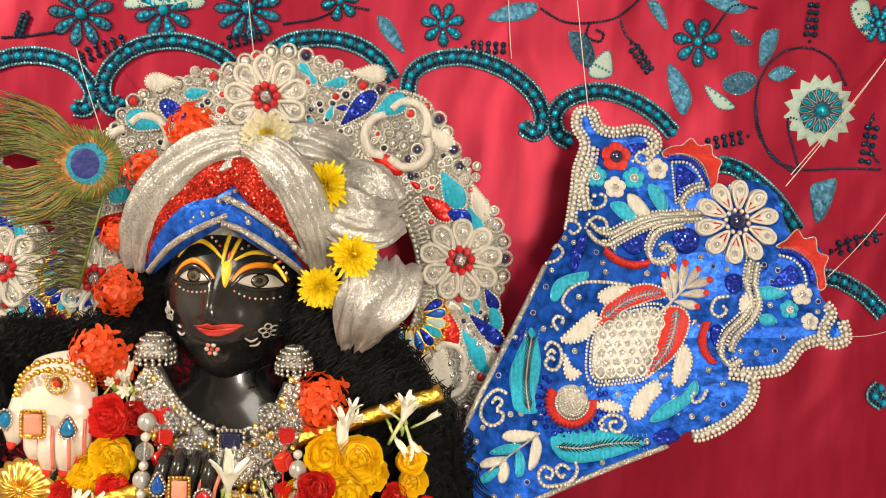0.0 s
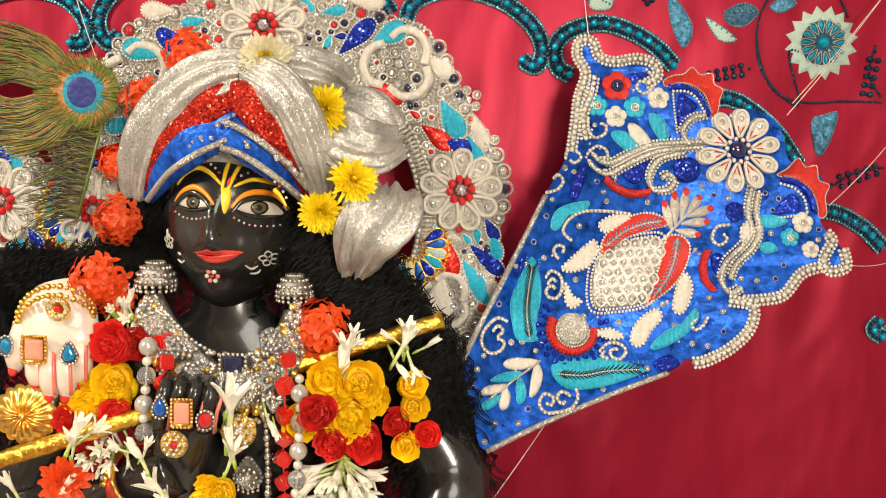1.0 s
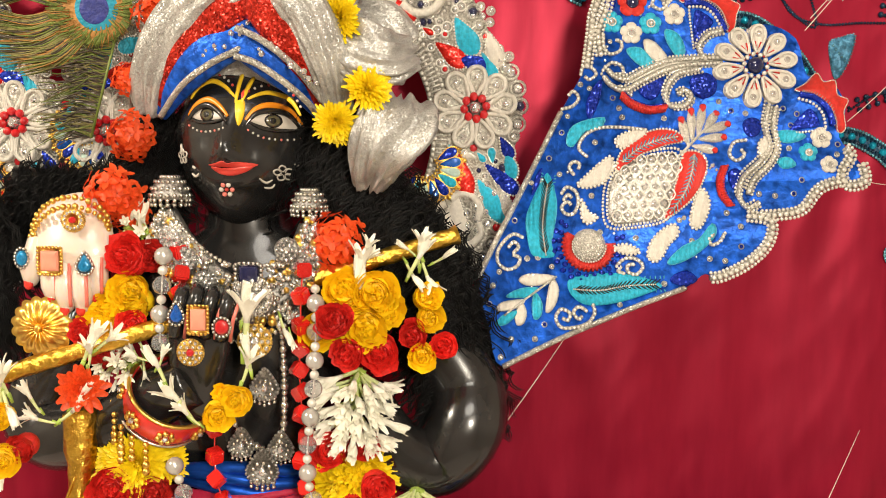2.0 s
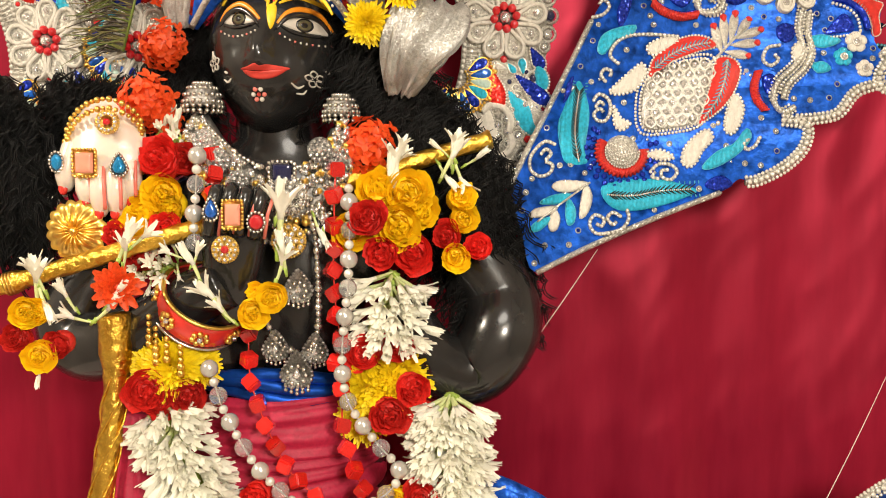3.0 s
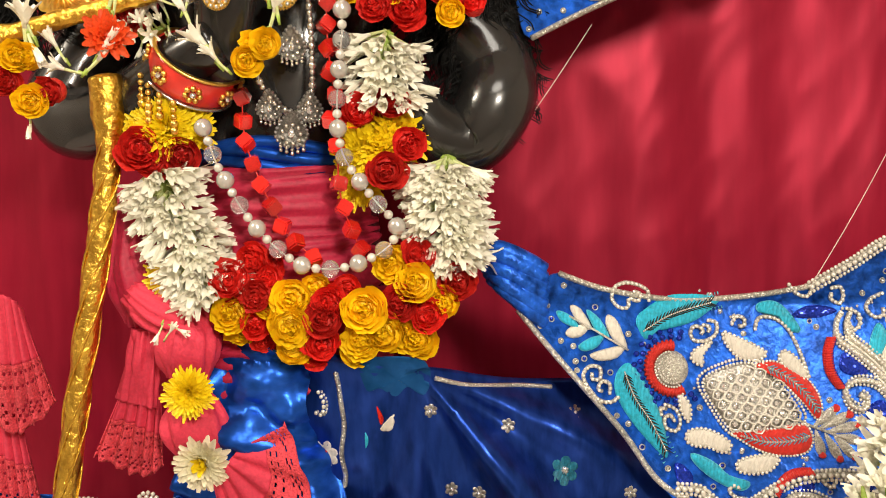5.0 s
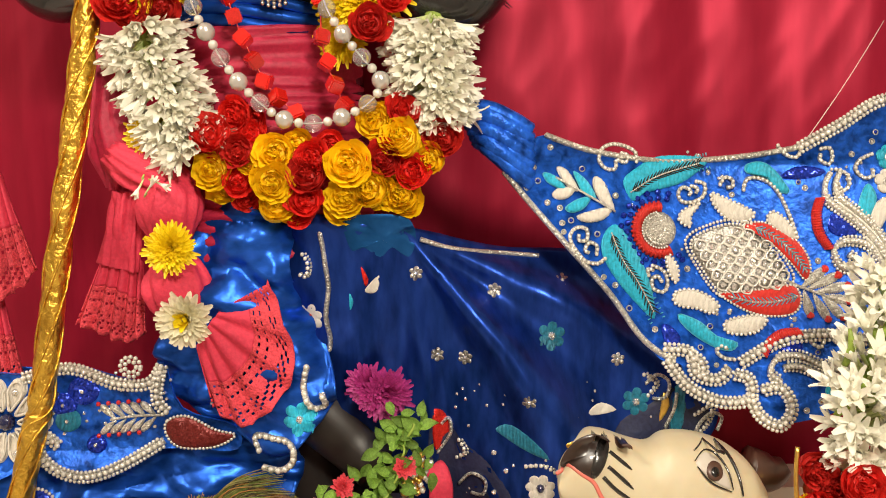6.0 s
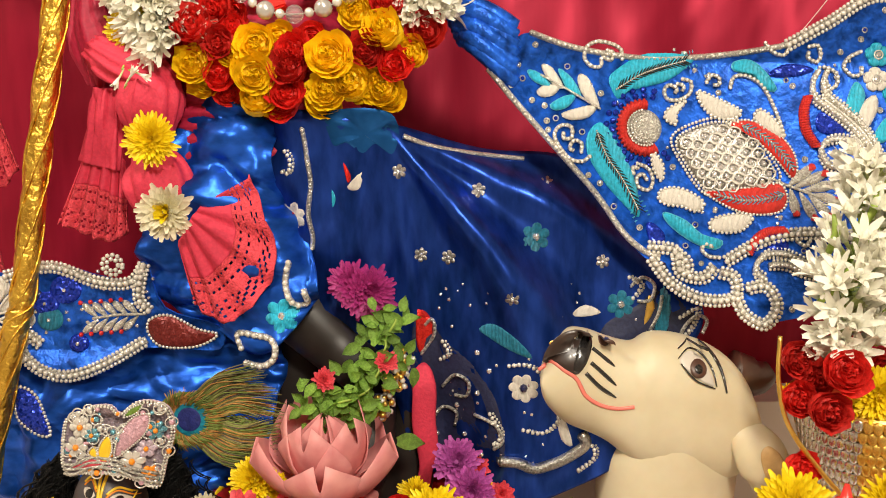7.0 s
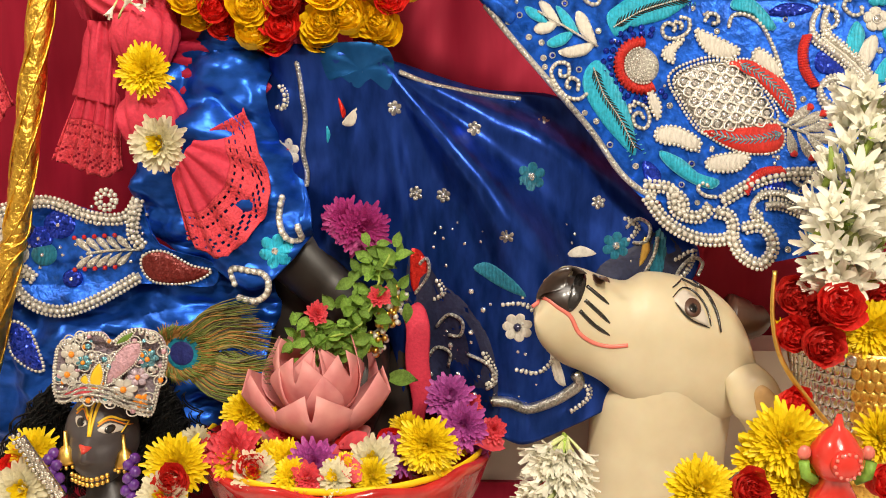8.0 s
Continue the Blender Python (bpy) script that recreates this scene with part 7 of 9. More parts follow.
g = Geo()
DC = (-0.51, -0.07, 1.216)
m, rings = 96, 10
verts = []
for j in range(rings + 1):
    for i in range(m):
        a, s = 2 * math.pi * i / m, j / rings
        lobe = abs(math.sin(a * 8))
        r = 0.042 * s * (0.9 + 0.1 * lobe)
        verts.append((DC[0] + r * math.cos(a), DC[1] - 0.014 * math.sin(math.pi * min(s + 0.15, 1)) * (0.55 + 0.45 * lobe) - 0.002, DC[2] + r * math.sin(a)))
g.add(verts, [(j * m + i, j * m + (i + 1) % m, (j + 1) * m + (i + 1) % m, (j + 1) * m + i) for j in range(rings) for i in range(m)])
disc = thing("gold_rosette", g, GOLD_PLAIN, "gold metal rosette disc with radiating lobes", "ornament")
g = Geo()
ball(g, (DC[0], DC[1] - 0.012, DC[2]), 0.006, 8)
part("centre_knob", g, GOLD_PLAIN, disc)


def tassel(label, florets, blooms):
    ob = holder("flower_tassel", florets[0][0], label, "flower tassel", "flower tassels")
    for at, way, L in florets:
        put("tuberose", BUDS[turns.choice((0, 1, 2))], ob, aim(at, way, L))
    for me, at, r in blooms:
        in_garland(ob, "flower", me, at, r * 1.15, squash=0.9)


U, DN = (0.25, -0.2, 1), (0.2, -0.3, -1)
tassel("tassel of tuberose, yellow and red roses hanging from the flute", [((-0.024, -0.05, 1.291), (0.5, -0.2, 1), 0.07), ((-0.009, -0.05, 1.303), (0.1, -0.2, 1), 0.06), ((-0.029, -0.04, 1.311), (0.6, -0.5, -0.8), 0.055), ((-0.006, -0.04, 1.315), (0.4, -0.4, -1), 0.06), ((0.006, -0.04, 1.307), (0.7, -0.3, 0.5), 0.045), ((-0.013, -0.05, 1.318), (-0.6, -0.4, 0.5), 0.04)],
       [(ROSES_Y[0], (-0.001, -0.05, 1.262), 0.026), (ROSES_Y[1], (0.004, -0.05, 1.235), 0.026), (ROSES_R[0], (-0.013, -0.055, 1.213), 0.026), (ROSES_R[1], (0.028, -0.055, 1.196), 0.024), (ROSES_Y[0], (-0.002, -0.06, 1.187), 0.026)])
tassel("tassel of tuberose, yellow and red flowers at the flute's end", [((-0.527, -0.15, 1.127), (0.1, -0.2, 1), 0.07), ((-0.515, -0.15, 1.141), (-0.3, -0.2, 1), 0.06), ((-0.525, -0.15, 1.155), (0.5, -0.4, -0.8), 0.06), ((-0.528, -0.15, 1.055), (-0.05, -0.1, -1), 0.035)],
       [(ROSES_Y[0], (-0.536, -0.16, 1.122), 0.025), (ROSES_Y[1], (-0.521, -0.155, 1.119), 0.022), (ROSES_R[0], (-0.546, -0.16, 1.089), 0.024), (ROSES_R[1], (-0.496, -0.15, 1.081), 0.024), (ROSES_Y[1], (-0.52, -0.16, 1.068), 0.027)])
tassel("tuberose florets and a yellow rose tied to the flute", [((-0.23, -0.12, 1.195), (0.1, -0.1, 1), 0.1), ((-0.233, -0.12, 1.234), (0.2, -0.2, 1), 0.06), ((-0.22, -0.12, 1.17), (-0.1, -0.3, 1), 0.06), ((-0.234, -0.12, 1.155), (0.35, -0.2, 1), 0.06), ((-0.19, -0.09, 1.242), (0.5, -0.3, -1), 0.045), ((-0.177, -0.09, 1.223), (0.3, -0.3, -0.8), 0.03),
        ((-0.294, -0.13, 1.112), (-0.8, -0.1, 1), 0.07), ((-0.326, -0.13, 1.155), (-0.5, -0.1, 1), 0.06), ((-0.339, -0.13, 1.176), (0.4, -0.2, 0.8), 0.04), ((-0.346, -0.13, 1.187), (-0.9, -0.2, 0.4), 0.04), ((-0.283, -0.13, 1.105), (-0.7, -0.2, 0.8), 0.05)],
       [(ROSES_Y[0], (-0.264, -0.12, 1.119), 0.026), (ROSES_Y[1], (-0.236, -0.12, 1.137), 0.026), (ROSES_Y[0], (-0.255, -0.11, 1.14), 0.02)])
tassel("tuberose florets with an orange marigold tied to the flute", [((-0.433, -0.13, 1.179), (0.5, -0.2, 1), 0.07), ((-0.418, -0.13, 1.197), (0.9, -0.2, 0.7), 0.055), ((-0.426, -0.13, 1.176), (0.2, -0.3, 1), 0.05), ((-0.468, -0.13, 1.104), (-1, -0.1, 0.3), 0.05), ((-0.465, -0.13, 1.104), (0.8, -0.2, 0.8), 0.06), ((-0.486, -0.13, 1.118), (-0.6, -0.2, 1), 0.05), ((-0.45, -0.13, 1.122), (0.7, -0.2, 0.8), 0.05)],
       [(MUM_RED, (-0.434, -0.13, 1.149), 0.03)])
tassel("tuberose florets tied to the flute", [((-0.094, -0.07, 1.238), (0.1, -0.1, 1), 0.09), ((-0.091, -0.07, 1.272), (0.15, -0.1, 1), 0.075), ((-0.088, -0.06, 1.302), (0.6, -0.2, 0.7), 0.04), ((-0.084, -0.06, 1.309), (0.3, -0.2, 1), 0.045)], [])

# ---- gold staff ----
g = Geo()
p = smooth_path([(-0.459, -0.08, 1.104), (-0.459, -0.085, 0.997), (-0.477, -0.09, 0.87), (-0.51, -0.1, 0.674), (-0.539, -0.11, 0.489), (-0.555, -0.115, 0.427), (-0.61, -0.12, 0.206), (-0.661, -0.125, -0.011)], 10)
tube(g, p, [0.016] * 3 + [0.0155 + 0.0012 * math.sin(i * 1.7) for i in range(len(p) - 3)], 16, 0)
staff = thing("staff", g, GOLD, "tall staff wrapped in embossed gold foil", "staff")
g = Geo()
tube(g, smooth_path([(-0.46, -0.08, 1.107), (-0.458, -0.08, 1.09), (-0.458, -0.08, 1.052), (-0.455, -0.083, 1.022)], 4), [0.012, 0.021, 0.0225] + [0.022] * 6 + [0.02, 0.0185, 0.017, 0.016], 16, 0)
part("staff_head", g, GOLD, staff)
g = Geo()
for k in range(4):
    q = [np.array(a) for a in p[8:]]
    pts = []
    for i, c in enumerate(q):
        a = i * 0.33 + k * math.pi / 2
        pts.append(c + np.array((0.0165 * math.cos(a), -0.0165 * math.sin(a), 0)))
    tube(g, pts, 0.0017, 5, 0)
part("spiral_ridge", g, GOLD, staff)


# ---- jewels ----
def jewel(name, at, w, h, stone, metal, label, shape="oval", category="ring", bead=0.0024):
    """A stone in a beaded setting that faces the viewer."""
    ob = holder(name, at, label, category, "jewels on the statues")
    place = flat_at(at[1])
    c = (at[0], at[2])
    o = ellipse(c, w, h, 0, 14) if shape == "oval" else [(c[0] + w * a, c[1] + h * b) for a, b in ((-0.8, -1), (0.8, -1), (1, -0.8), (1, 0.8), (0.8, 1), (-0.8, 1), (-1, 0.8), (-1, -0.8))] if shape == "square" else drop((c[0], c[1] + h), 2 * h, 2 * w, -math.pi / 2)
    grow = lambda k: [(c[0] + (q[0] - c[0]) * k, c[1] + (q[1] - c[1]) * k) for q in o]
    g = Geo()
    slab(g, grow(1.3), place, 0.004, 0, 2)
    beads(g, grow(1.3), bead, place, 0, closed=True, steps=3)
    part("setting", g, metal, ob)
    g = Geo()
    pad(g, o, 0.005, place, 0, 3, 0.001)
    part("stone", g, stone, ob)
    return ob


def flower_jewel(name, at, r, label, rings=((0.45, 6), (0.8, 12)), centre=RED_GEM, metal=GOLD_PLAIN, stone=STONE):
    ob = holder(name, at, label, "brooch", "jewels on the statues")
    place = flat_at(at[1])
    g, s = Geo(), Geo()
    slab(g, ellipse((at[0], at[2]), r * 0.85, r * 0.85, 0, 16), place, 0.004, 0, 2)
    for k, n in rings:
        for i in range(n):
            a = 2 * math.pi * i / n
            q = (at[0] + r * k * math.cos(a), at[2] + r * k * math.sin(a))
            ball(s, place(*q, 0.003), r * 0.16, 6)
            cord(g, ellipse(q, r * 0.19, r * 0.19, 0, 6), 0.0009, place, 0, 0.003, 2, True, 4)
    beads(g, ellipse((at[0], at[2]), r, r, 0, 16), r * 0.09, place, 0, closed=True, steps=2)
    part("setting", g, metal, ob)
    part("stones", s, stone, ob)
    g = Geo()
    pad(g, ellipse((at[0], at[2]), r * 0.3, r * 0.3), 0.005, place, 0, 2, 0.003)
    part("centre_stone", g, centre, ob)


flower_jewel("hand_brooch", (-0.463, -0.076, 1.36), 0.0155, "red stone brooch ringed with clear stones on the white hand", ((0.72, 14),))
jewel("ring", (-0.492, -0.083, 1.306), 0.0115, 0.0135, PEACH_GEM, GOLD_PLAIN, "peach stone ring in gold beads", "square")
jewel("ring", (-0.445, -0.086, 1.304), 0.0085, 0.0115, AQUA_GEM, SILVER, "blue teardrop ring in silver", "drop")
jewel("ring", (-0.536, -0.068, 1.307), 0.007, 0.0105, AQUA_GEM, SILVER, "oval blue ring in silver", "oval")
jewel("ring", (-0.31, -0.137, 1.25), 0.0075, 0.0115, BLUE_GEM, SILVER, "blue teardrop ring on the black hand", "drop")
jewel("ring", (-0.282, -0.14, 1.243), 0.0095, 0.0135, PEACH_GEM, GOLD_PLAIN, "peach stone ring on the black hand", "square")
jewel("ring", (-0.253, -0.138, 1.234), 0.0085, 0.0095, RED_GEM, SILVER, "dark red ring on the black hand", "oval")
flower_jewel("hand_brooch", (-0.296, -0.125, 1.198), 0.017, "gold brooch with red centre on the back of the black hand")
ob = holder("bead_bracelet", (-0.491, -0.03, 1.397), "gold bead bracelet over the white hand", "bracelet")
g = Geo()
for off in (0, 0.012):
    for i, q in enumerate(along(smooth_path([np.array(a) + np.array((0, 0, -off)) for a in [(-0.534, -0.05, 1.327), (-0.521, -0.06, 1.36), (-0.496, -0.07, 1.382), (-0.463, -0.078, 1.39), (-0.44, -0.07, 1.382), (-0.429, -0.055, 1.368), (-0.43, -0.04, 1.347)]], 6), 0.0085)):
        ball(g, q, 0.0046 if i % 2 else 0.0034, 6)
part("bead_string", g, GOLD_PLAIN, ob)

# earrings
for at, r in (((-0.357, -0.01, 1.391), 0.026), ((-0.166, 0, 1.379), 0.024)):
    ob = holder("earring", at, "domed silver earring with rows of beads", "earring", "earrings")
    g = Geo()
    revolve(g, [(at[0], at[1], at[2] + r * a, r * b, r * b) for a, b in ((1.1, 0.15), (0.95, 0.5), (0.6, 0.85), (0.1, 1.0), (-0.15, 1.02))], 20)
    part("dome", g, ANTIQUE, ob)
    g = Geo()
    for a, b in ((1.0, 0.45), (0.75, 0.75), (0.4, 0.95), (0.05, 1.03), (-0.2, 1.05), (-0.45, 1.0)):
        for i in range(18):
            t = 2 * math.pi * i / 18
            ball(g, (at[0] + r * b * math.cos(t), at[1] + r * b * math.sin(t), at[2] + r * a), 0.0032, 6)
    part("beads", g, SILVER, ob)
    g = Geo()
    beads(g, [(at[0], at[2] - r * 0.5), (at[0] + 0.006, at[2] - r * 1.3), (at[0] + 0.012, at[2] - r * 2.2)], 0.0035, flat_at(at[1] - 0.005), 0)
    part("drop_chain", g, SILVER, ob)

# the collar of silver beads and stones
ob = holder("necklace_collar", (-0.241, -0.05, 1.287), "broad silver collar necklace of beads and clear stones", "necklace", "necklaces")
rnd = random.Random(17)
inner = smooth_path([(-0.365, 0, 1.375), (-0.328, -0.02, 1.342), (-0.289, -0.04, 1.314), (-0.241, -0.05, 1.298), (-0.199, -0.045, 1.31), (-0.175, -0.03, 1.341), (-0.159, -0.005, 1.374)], 12)
outer = smooth_path([(-0.381, -0.01, 1.343), (-0.344, -0.05, 1.29), (-0.306, -0.065, 1.252), (-0.244, -0.075, 1.204), (-0.184, -0.07, 1.227), (-0.157, -0.05, 1.272), (-0.142, -0.02, 1.327)], 12)
g, s, d = Geo(), Geo(), Geo()
for i in range(430):
    k, w = rnd.randrange(len(inner)), rnd.random()
    q = inner[k] * (1 - w) + outer[k] * w + np.array((rnd.uniform(-0.004, 0.004), -0.010 - rnd.random() * 0.008, rnd.uniform(-0.004, 0.004)))
    ball(rnd.choice((g, g, s, s, d)), q, rnd.choice((0.0035, 0.0045, 0.006)), 6)
for w in (0.0, 0.35, 0.7, 1.0):
    for q in along([a * (1 - w) + b * w + np.array((0, -0.012, 0)) for a, b in zip(inner, outer)], 0.0075):
        ball(g, q, 0.0036, 6)
part("silver_beads", g, SILVER, ob)["kind"] = "stuff"
part("clear_stones", s, STONE, ob)["kind"] = "stuff"
part("gold_beads", d, GOLD_PLAIN, ob)["kind"] = "stuff"
g = Geo()
band = [a * 0.5 + b * 0.5 for a, b in zip(inner, outer)]
tube(g, band, [0.012] + [0.028] * (len(band) - 2) + [0.012], 10, 0, 0.3)
part("collar_base", g, ANTIQUE, ob)
for at, r in (((-0.317, -0.075, 1.311), 0.016), ((-0.183, -0.075, 1.326), 0.016), ((-0.289, -0.085, 1.281), 0.016), ((-0.342, -0.06, 1.338), 0.014), ((-0.165, -0.07, 1.308), 0.014)):
    flower_jewel("collar_rosette", at, r, "silver rosette with clear stones on the collar", metal=ANTIQUE, centre=STONE)
jewel("collar_pendant", (-0.229, -0.095, 1.296), 0.0125, 0.0105, NAVY_GEM, SILVER, "dark square stone pendant in silver at the throat", "square", "pendant", 0.003)
flower_jewel("collar_rosette", (-0.224, -0.095, 1.267), 0.026, "silver filigree pendant below the dark stone", metal=SILVER, centre=STONE)
flower_jewel("collar_rosette", (-0.221, -0.095, 1.208), 0.022, "gold filigree pendant on the chest", metal=GOLD_PLAIN, centre=STONE)

# oxidised pendant necklace
ob = holder("pendant_necklace", (-0.218, -0.06, 1.09), "oxidised silver necklace with three pendants", "necklace", "necklaces")
g = Geo()
for path in ([(-0.19, -0.075, 1.219), (-0.187, -0.075, 1.167), (-0.186, -0.075, 1.114), (-0.189, -0.075, 1.077), (-0.2, -0.075, 1.054)], [(-0.264, -0.075, 1.121), (-0.253, -0.075, 1.091), (-0.238, -0.075, 1.068), (-0.219, -0.075, 1.057), (-0.2, -0.075, 1.054)]):
    for i, q in enumerate(along(smooth_path(path, 8), 0.0085)):
        ball(g, q, 0.0046 if i % 3 else 0.0062, 6)
part("chain", g, SILVER, ob)
for at, r in (((-0.212, -0.078, 1.141), 0.022), ((-0.243, -0.078, 1.061), 0.02), ((-0.19, -0.078, 1.058), 0.02), ((-0.214, -0.082, 1.028), 0.025)):
    g = Geo()
    place = flat_at(at[1])
    slab(g, drop((at[0], at[2] + r * 1.2), r * 1.9, r * 1.7, -math.pi / 2), place, 0.005, 0, 3)
    beads(g, drop((at[0], at[2] + r * 1.2), r * 1.9, r * 1.7, -math.pi / 2), 0.0028, place, 0, closed=True)
    for i in range(9):
        a = 2 * math.pi * i / 9
        ball(g, place(at[0] + r * 0.5 * math.cos(a), at[2] - r * 0.05 + r * 0.5 * math.sin(a), 0.002), r * 0.13, 6, 1)
    for i in range(5):
        for k in range(2):
            ball(g, place(at[0] + r * 0.3 * (i - 2), at[2] - r * (0.85 + 0.22 * k) + r * 0.1 * abs(i - 2), 0.0), r * 0.12, 6, 1)
    pad(g, drop((at[0], at[2] + r * 0.35), r * 0.6, r * 0.4, -math.pi / 2), 0.004, place, 2, 2, 0.002)
    part("pendant", g, [ANTIQUE, SILVER, STONE], ob)

# red cube necklace
cube_geo = bmesh.new()
bmesh.ops.create_cube(cube_geo, size=1.0)
bmesh.ops.bevel(cube_geo, geom=cube_geo.edges[:], offset=0.12, segments=2, affect="EDGES")
CUBE = bpy.data.meshes.new("red_cube_bead")
cube_geo.to_mesh(CUBE)
cube_geo.free()
CUBE.materials.append(RED_CUBE)
ob = holder("red_bead_necklace", (-0.229, -0.08, 1.077), "long necklace of red glass cube beads", "necklace", "necklaces")
for path in ([(-0.327, -0.07, 1.319), (-0.322, -0.08, 1.292), (-0.324, -0.085, 1.267)], [(-0.284, -0.06, 1.078), (-0.28, -0.075, 1.045), (-0.275, -0.085, 1.016), (-0.265, -0.09, 0.989), (-0.254, -0.092, 0.96), (-0.241, -0.092, 0.932), (-0.228, -0.092, 0.906), (-0.211, -0.092, 0.884), (-0.187, -0.092, 0.863)],
             [(-0.162, -0.075, 1.301), (-0.163, -0.085, 1.267), (-0.163, -0.085, 1.227), (-0.163, -0.085, 1.198), (-0.165, -0.085, 1.168), (-0.162, -0.085, 1.138), (-0.161, -0.085, 1.108), (-0.155, -0.085, 1.078), (-0.161, -0.088, 1.045), (-0.153, -0.09, 1.011), (-0.152, -0.09, 0.961), (-0.146, -0.09, 0.929), (-0.136, -0.09, 0.9), (-0.124, -0.09, 0.873)]):
    for q in path:
        for off in (0.0,):
            put("cube_bead", CUBE, ob, Matrix.Translation(q) @ Euler((turns.uniform(0, 3), turns.uniform(0, 3), turns.uniform(0, 3))).to_matrix().to_4x4() @ Matrix.Diagonal((0.0195, 0.0195, 0.0195, 1)))
    g = Geo()
    tube(g, smooth_path(path, 5), 0.0012, 5)
    part("string", g, RED_PAINT, ob)

# pearl and crystal necklace
ob = holder("pearl_necklace", (-0.161, -0.09, 0.927), "long necklace of silver pearls and clear crystal beads", "necklace", "necklaces")
for path in ([(-0.34, -0.09, 1.328), (-0.339, -0.1, 1.298), (-0.341, -0.1, 1.262), (-0.344, -0.1, 1.233), (-0.343, -0.1, 1.204)],
             [(-0.333, -0.09, 1.047), (-0.322, -0.095, 1.018), (-0.31, -0.1, 0.987), (-0.296, -0.105, 0.963), (-0.281, -0.108, 0.936), (-0.261, -0.11, 0.908), (-0.235, -0.11, 0.88), (-0.2, -0.11, 0.855), (-0.159, -0.11, 0.85), (-0.121, -0.11, 0.859), (-0.088, -0.108, 0.878), (-0.075, -0.1, 0.904), (-0.101, -0.1, 0.936), (-0.123, -0.1, 0.964), (-0.143, -0.1, 0.996), (-0.15, -0.1, 1.028), (-0.151, -0.1, 1.065), (-0.148, -0.1, 1.103), (-0.143, -0.1, 1.154), (-0.142, -0.1, 1.191), (-0.141, -0.1, 1.227), (-0.145, -0.08, 1.279)]):
    p = smooth_path(path, 8)
    k, at = 0, 0.0
    spots = along(p, 0.001)
    i = 0
    while i < len(spots):
        kind = k % 4
        r = (0.0125, 0.0065, 0.0125, 0.0065)[kind]
        g = Geo()
        ball(g, spots[min(int(i + r * 1000), len(spots) - 1)], r * 0.98, 12)
        part("pearl_bead" if kind != 2 else "crystal_bead", g, CRYSTAL if kind == 2 else PEARL if kind else SILVER_PEARL, ob)
        i += int(2 * r * 1000)
        k += 1
    g = Geo()
    tube(g, p, 0.0009, 5)
    part("string", g, THREAD, ob)

# red enamel cuff
ob = holder("cuff_bracelet", (-0.349, -0.07, 1.104), "red enamel cuff bracelet with gold rims and flower bosses", "bracelet")
axis = Vector((0.5, -0.45, 0.75)).normalized()
turn = Vector((0, 0, 1)).rotation_difference(axis).to_matrix()
CC = Vector((-0.348, -0.055, 1.115))


def ring_pt(a, r, z):
    return CC + turn @ Vector((r * math.cos(a), r * math.sin(a), z))


for name, zs, rs, m in (("enamel_band", (-0.021, -0.015, 0, 0.015, 0.021), (0.058, 0.0605, 0.0615, 0.0605, 0.058), RED_PAINT), ("gold_rim", (0.019, 0.0205, 0.0225, 0.024), (0.059, 0.0625, 0.0625, 0.058), GOLD_PLAIN), ("gold_rim", (-0.024, -0.0225, -0.0205, -0.019), (0.058, 0.0625, 0.0625, 0.059), SILVER)):
    g = Geo()
    m48 = 48
    g.add([ring_pt(2 * math.pi * i / m48, r, z) for r, z in zip(rs, zs) for i in range(m48)], [(j * m48 + i, j * m48 + (i + 1) % m48, (j + 1) * m48 + (i + 1) % m48, (j + 1) * m48 + i) for j in range(len(zs) - 1) for i in range(m48)])
    b = part(name, g, m, ob)
    mod = b.modifiers.new("thickness", "SOLIDIFY")
    mod.thickness = 0.003
for a in range(8):
    g = Geo()
    t = 2 * math.pi * a / 8 + 0.35
    for i in range(7):
        b = 2 * math.pi * i / 7
        ball(g, ring_pt(t + 0.15 * math.cos(b), 0.0635, 0.009 * math.sin(b)), 0.0042, 6, 0)
    ball(g, ring_pt(t, 0.065, 0), 0.0045, 6, 1)
    part("flower_boss", g, [GOLD_PLAIN, STONE], ob)
g = Geo()
for s in range(8):
    a = 2.6 + 0.32 * s
    q = ring_pt(a, 0.064, -0.02)
    for k in range(4 + s % 3):
        ball(g, q + Vector((-0.004, -0.002, -0.009 * k)), 0.0042 if k < 3 else 0.006, 6)
part("bead_fringe", g, GOLD_PLAIN, ob)


# ---- cloth round the waist ----
g = Geo()
rows = []
WX = X0 + 0.012
for i in range(60):
    s = i / 59
    z = 0.985 - 0.33 * s
    fold = 0.012 * abs(math.sin(i * 0.8 + 0.6 * math.sin(i * 0.37)))
    rows.append((WX, 0.06, z, 0.132 + 0.03 * s + fold, 0.108 + 0.02 * s + fold))
verts, nn = [], 48
for j, (x, y, z, a, b) in enumerate(rows):
    verts += [(x + a * math.cos(t), y + b * math.sin(t), z + 0.012 * math.cos(t) * (0.4 + 0.6 * math.sin(j * 0.35))) for t in (2 * math.pi * k / nn for k in range(nn))]
g.add(verts, [(j * nn + k, j * nn + (k + 1) % nn, (j + 1) * nn + (k + 1) % nn, (j + 1) * nn + k) for j in range(len(rows) - 1) for k in range(nn)])
thing("waist_cloth", g, MAGENTA, "magenta pleated cloth wrapped round the statue's waist", "waist cloth")
g = Geo()
for k in range(3):
    z = 1.01 - 0.011 * k
    tube(g, [(WX + 0.133 * math.cos(t), 0.06 + 0.106 * math.sin(t) - 0.002 * (k % 2), z + 0.008 * math.sin(3 * t + k)) for t in (2 * math.pi * i / 40 for i in range(41))], 0.0095, 8)
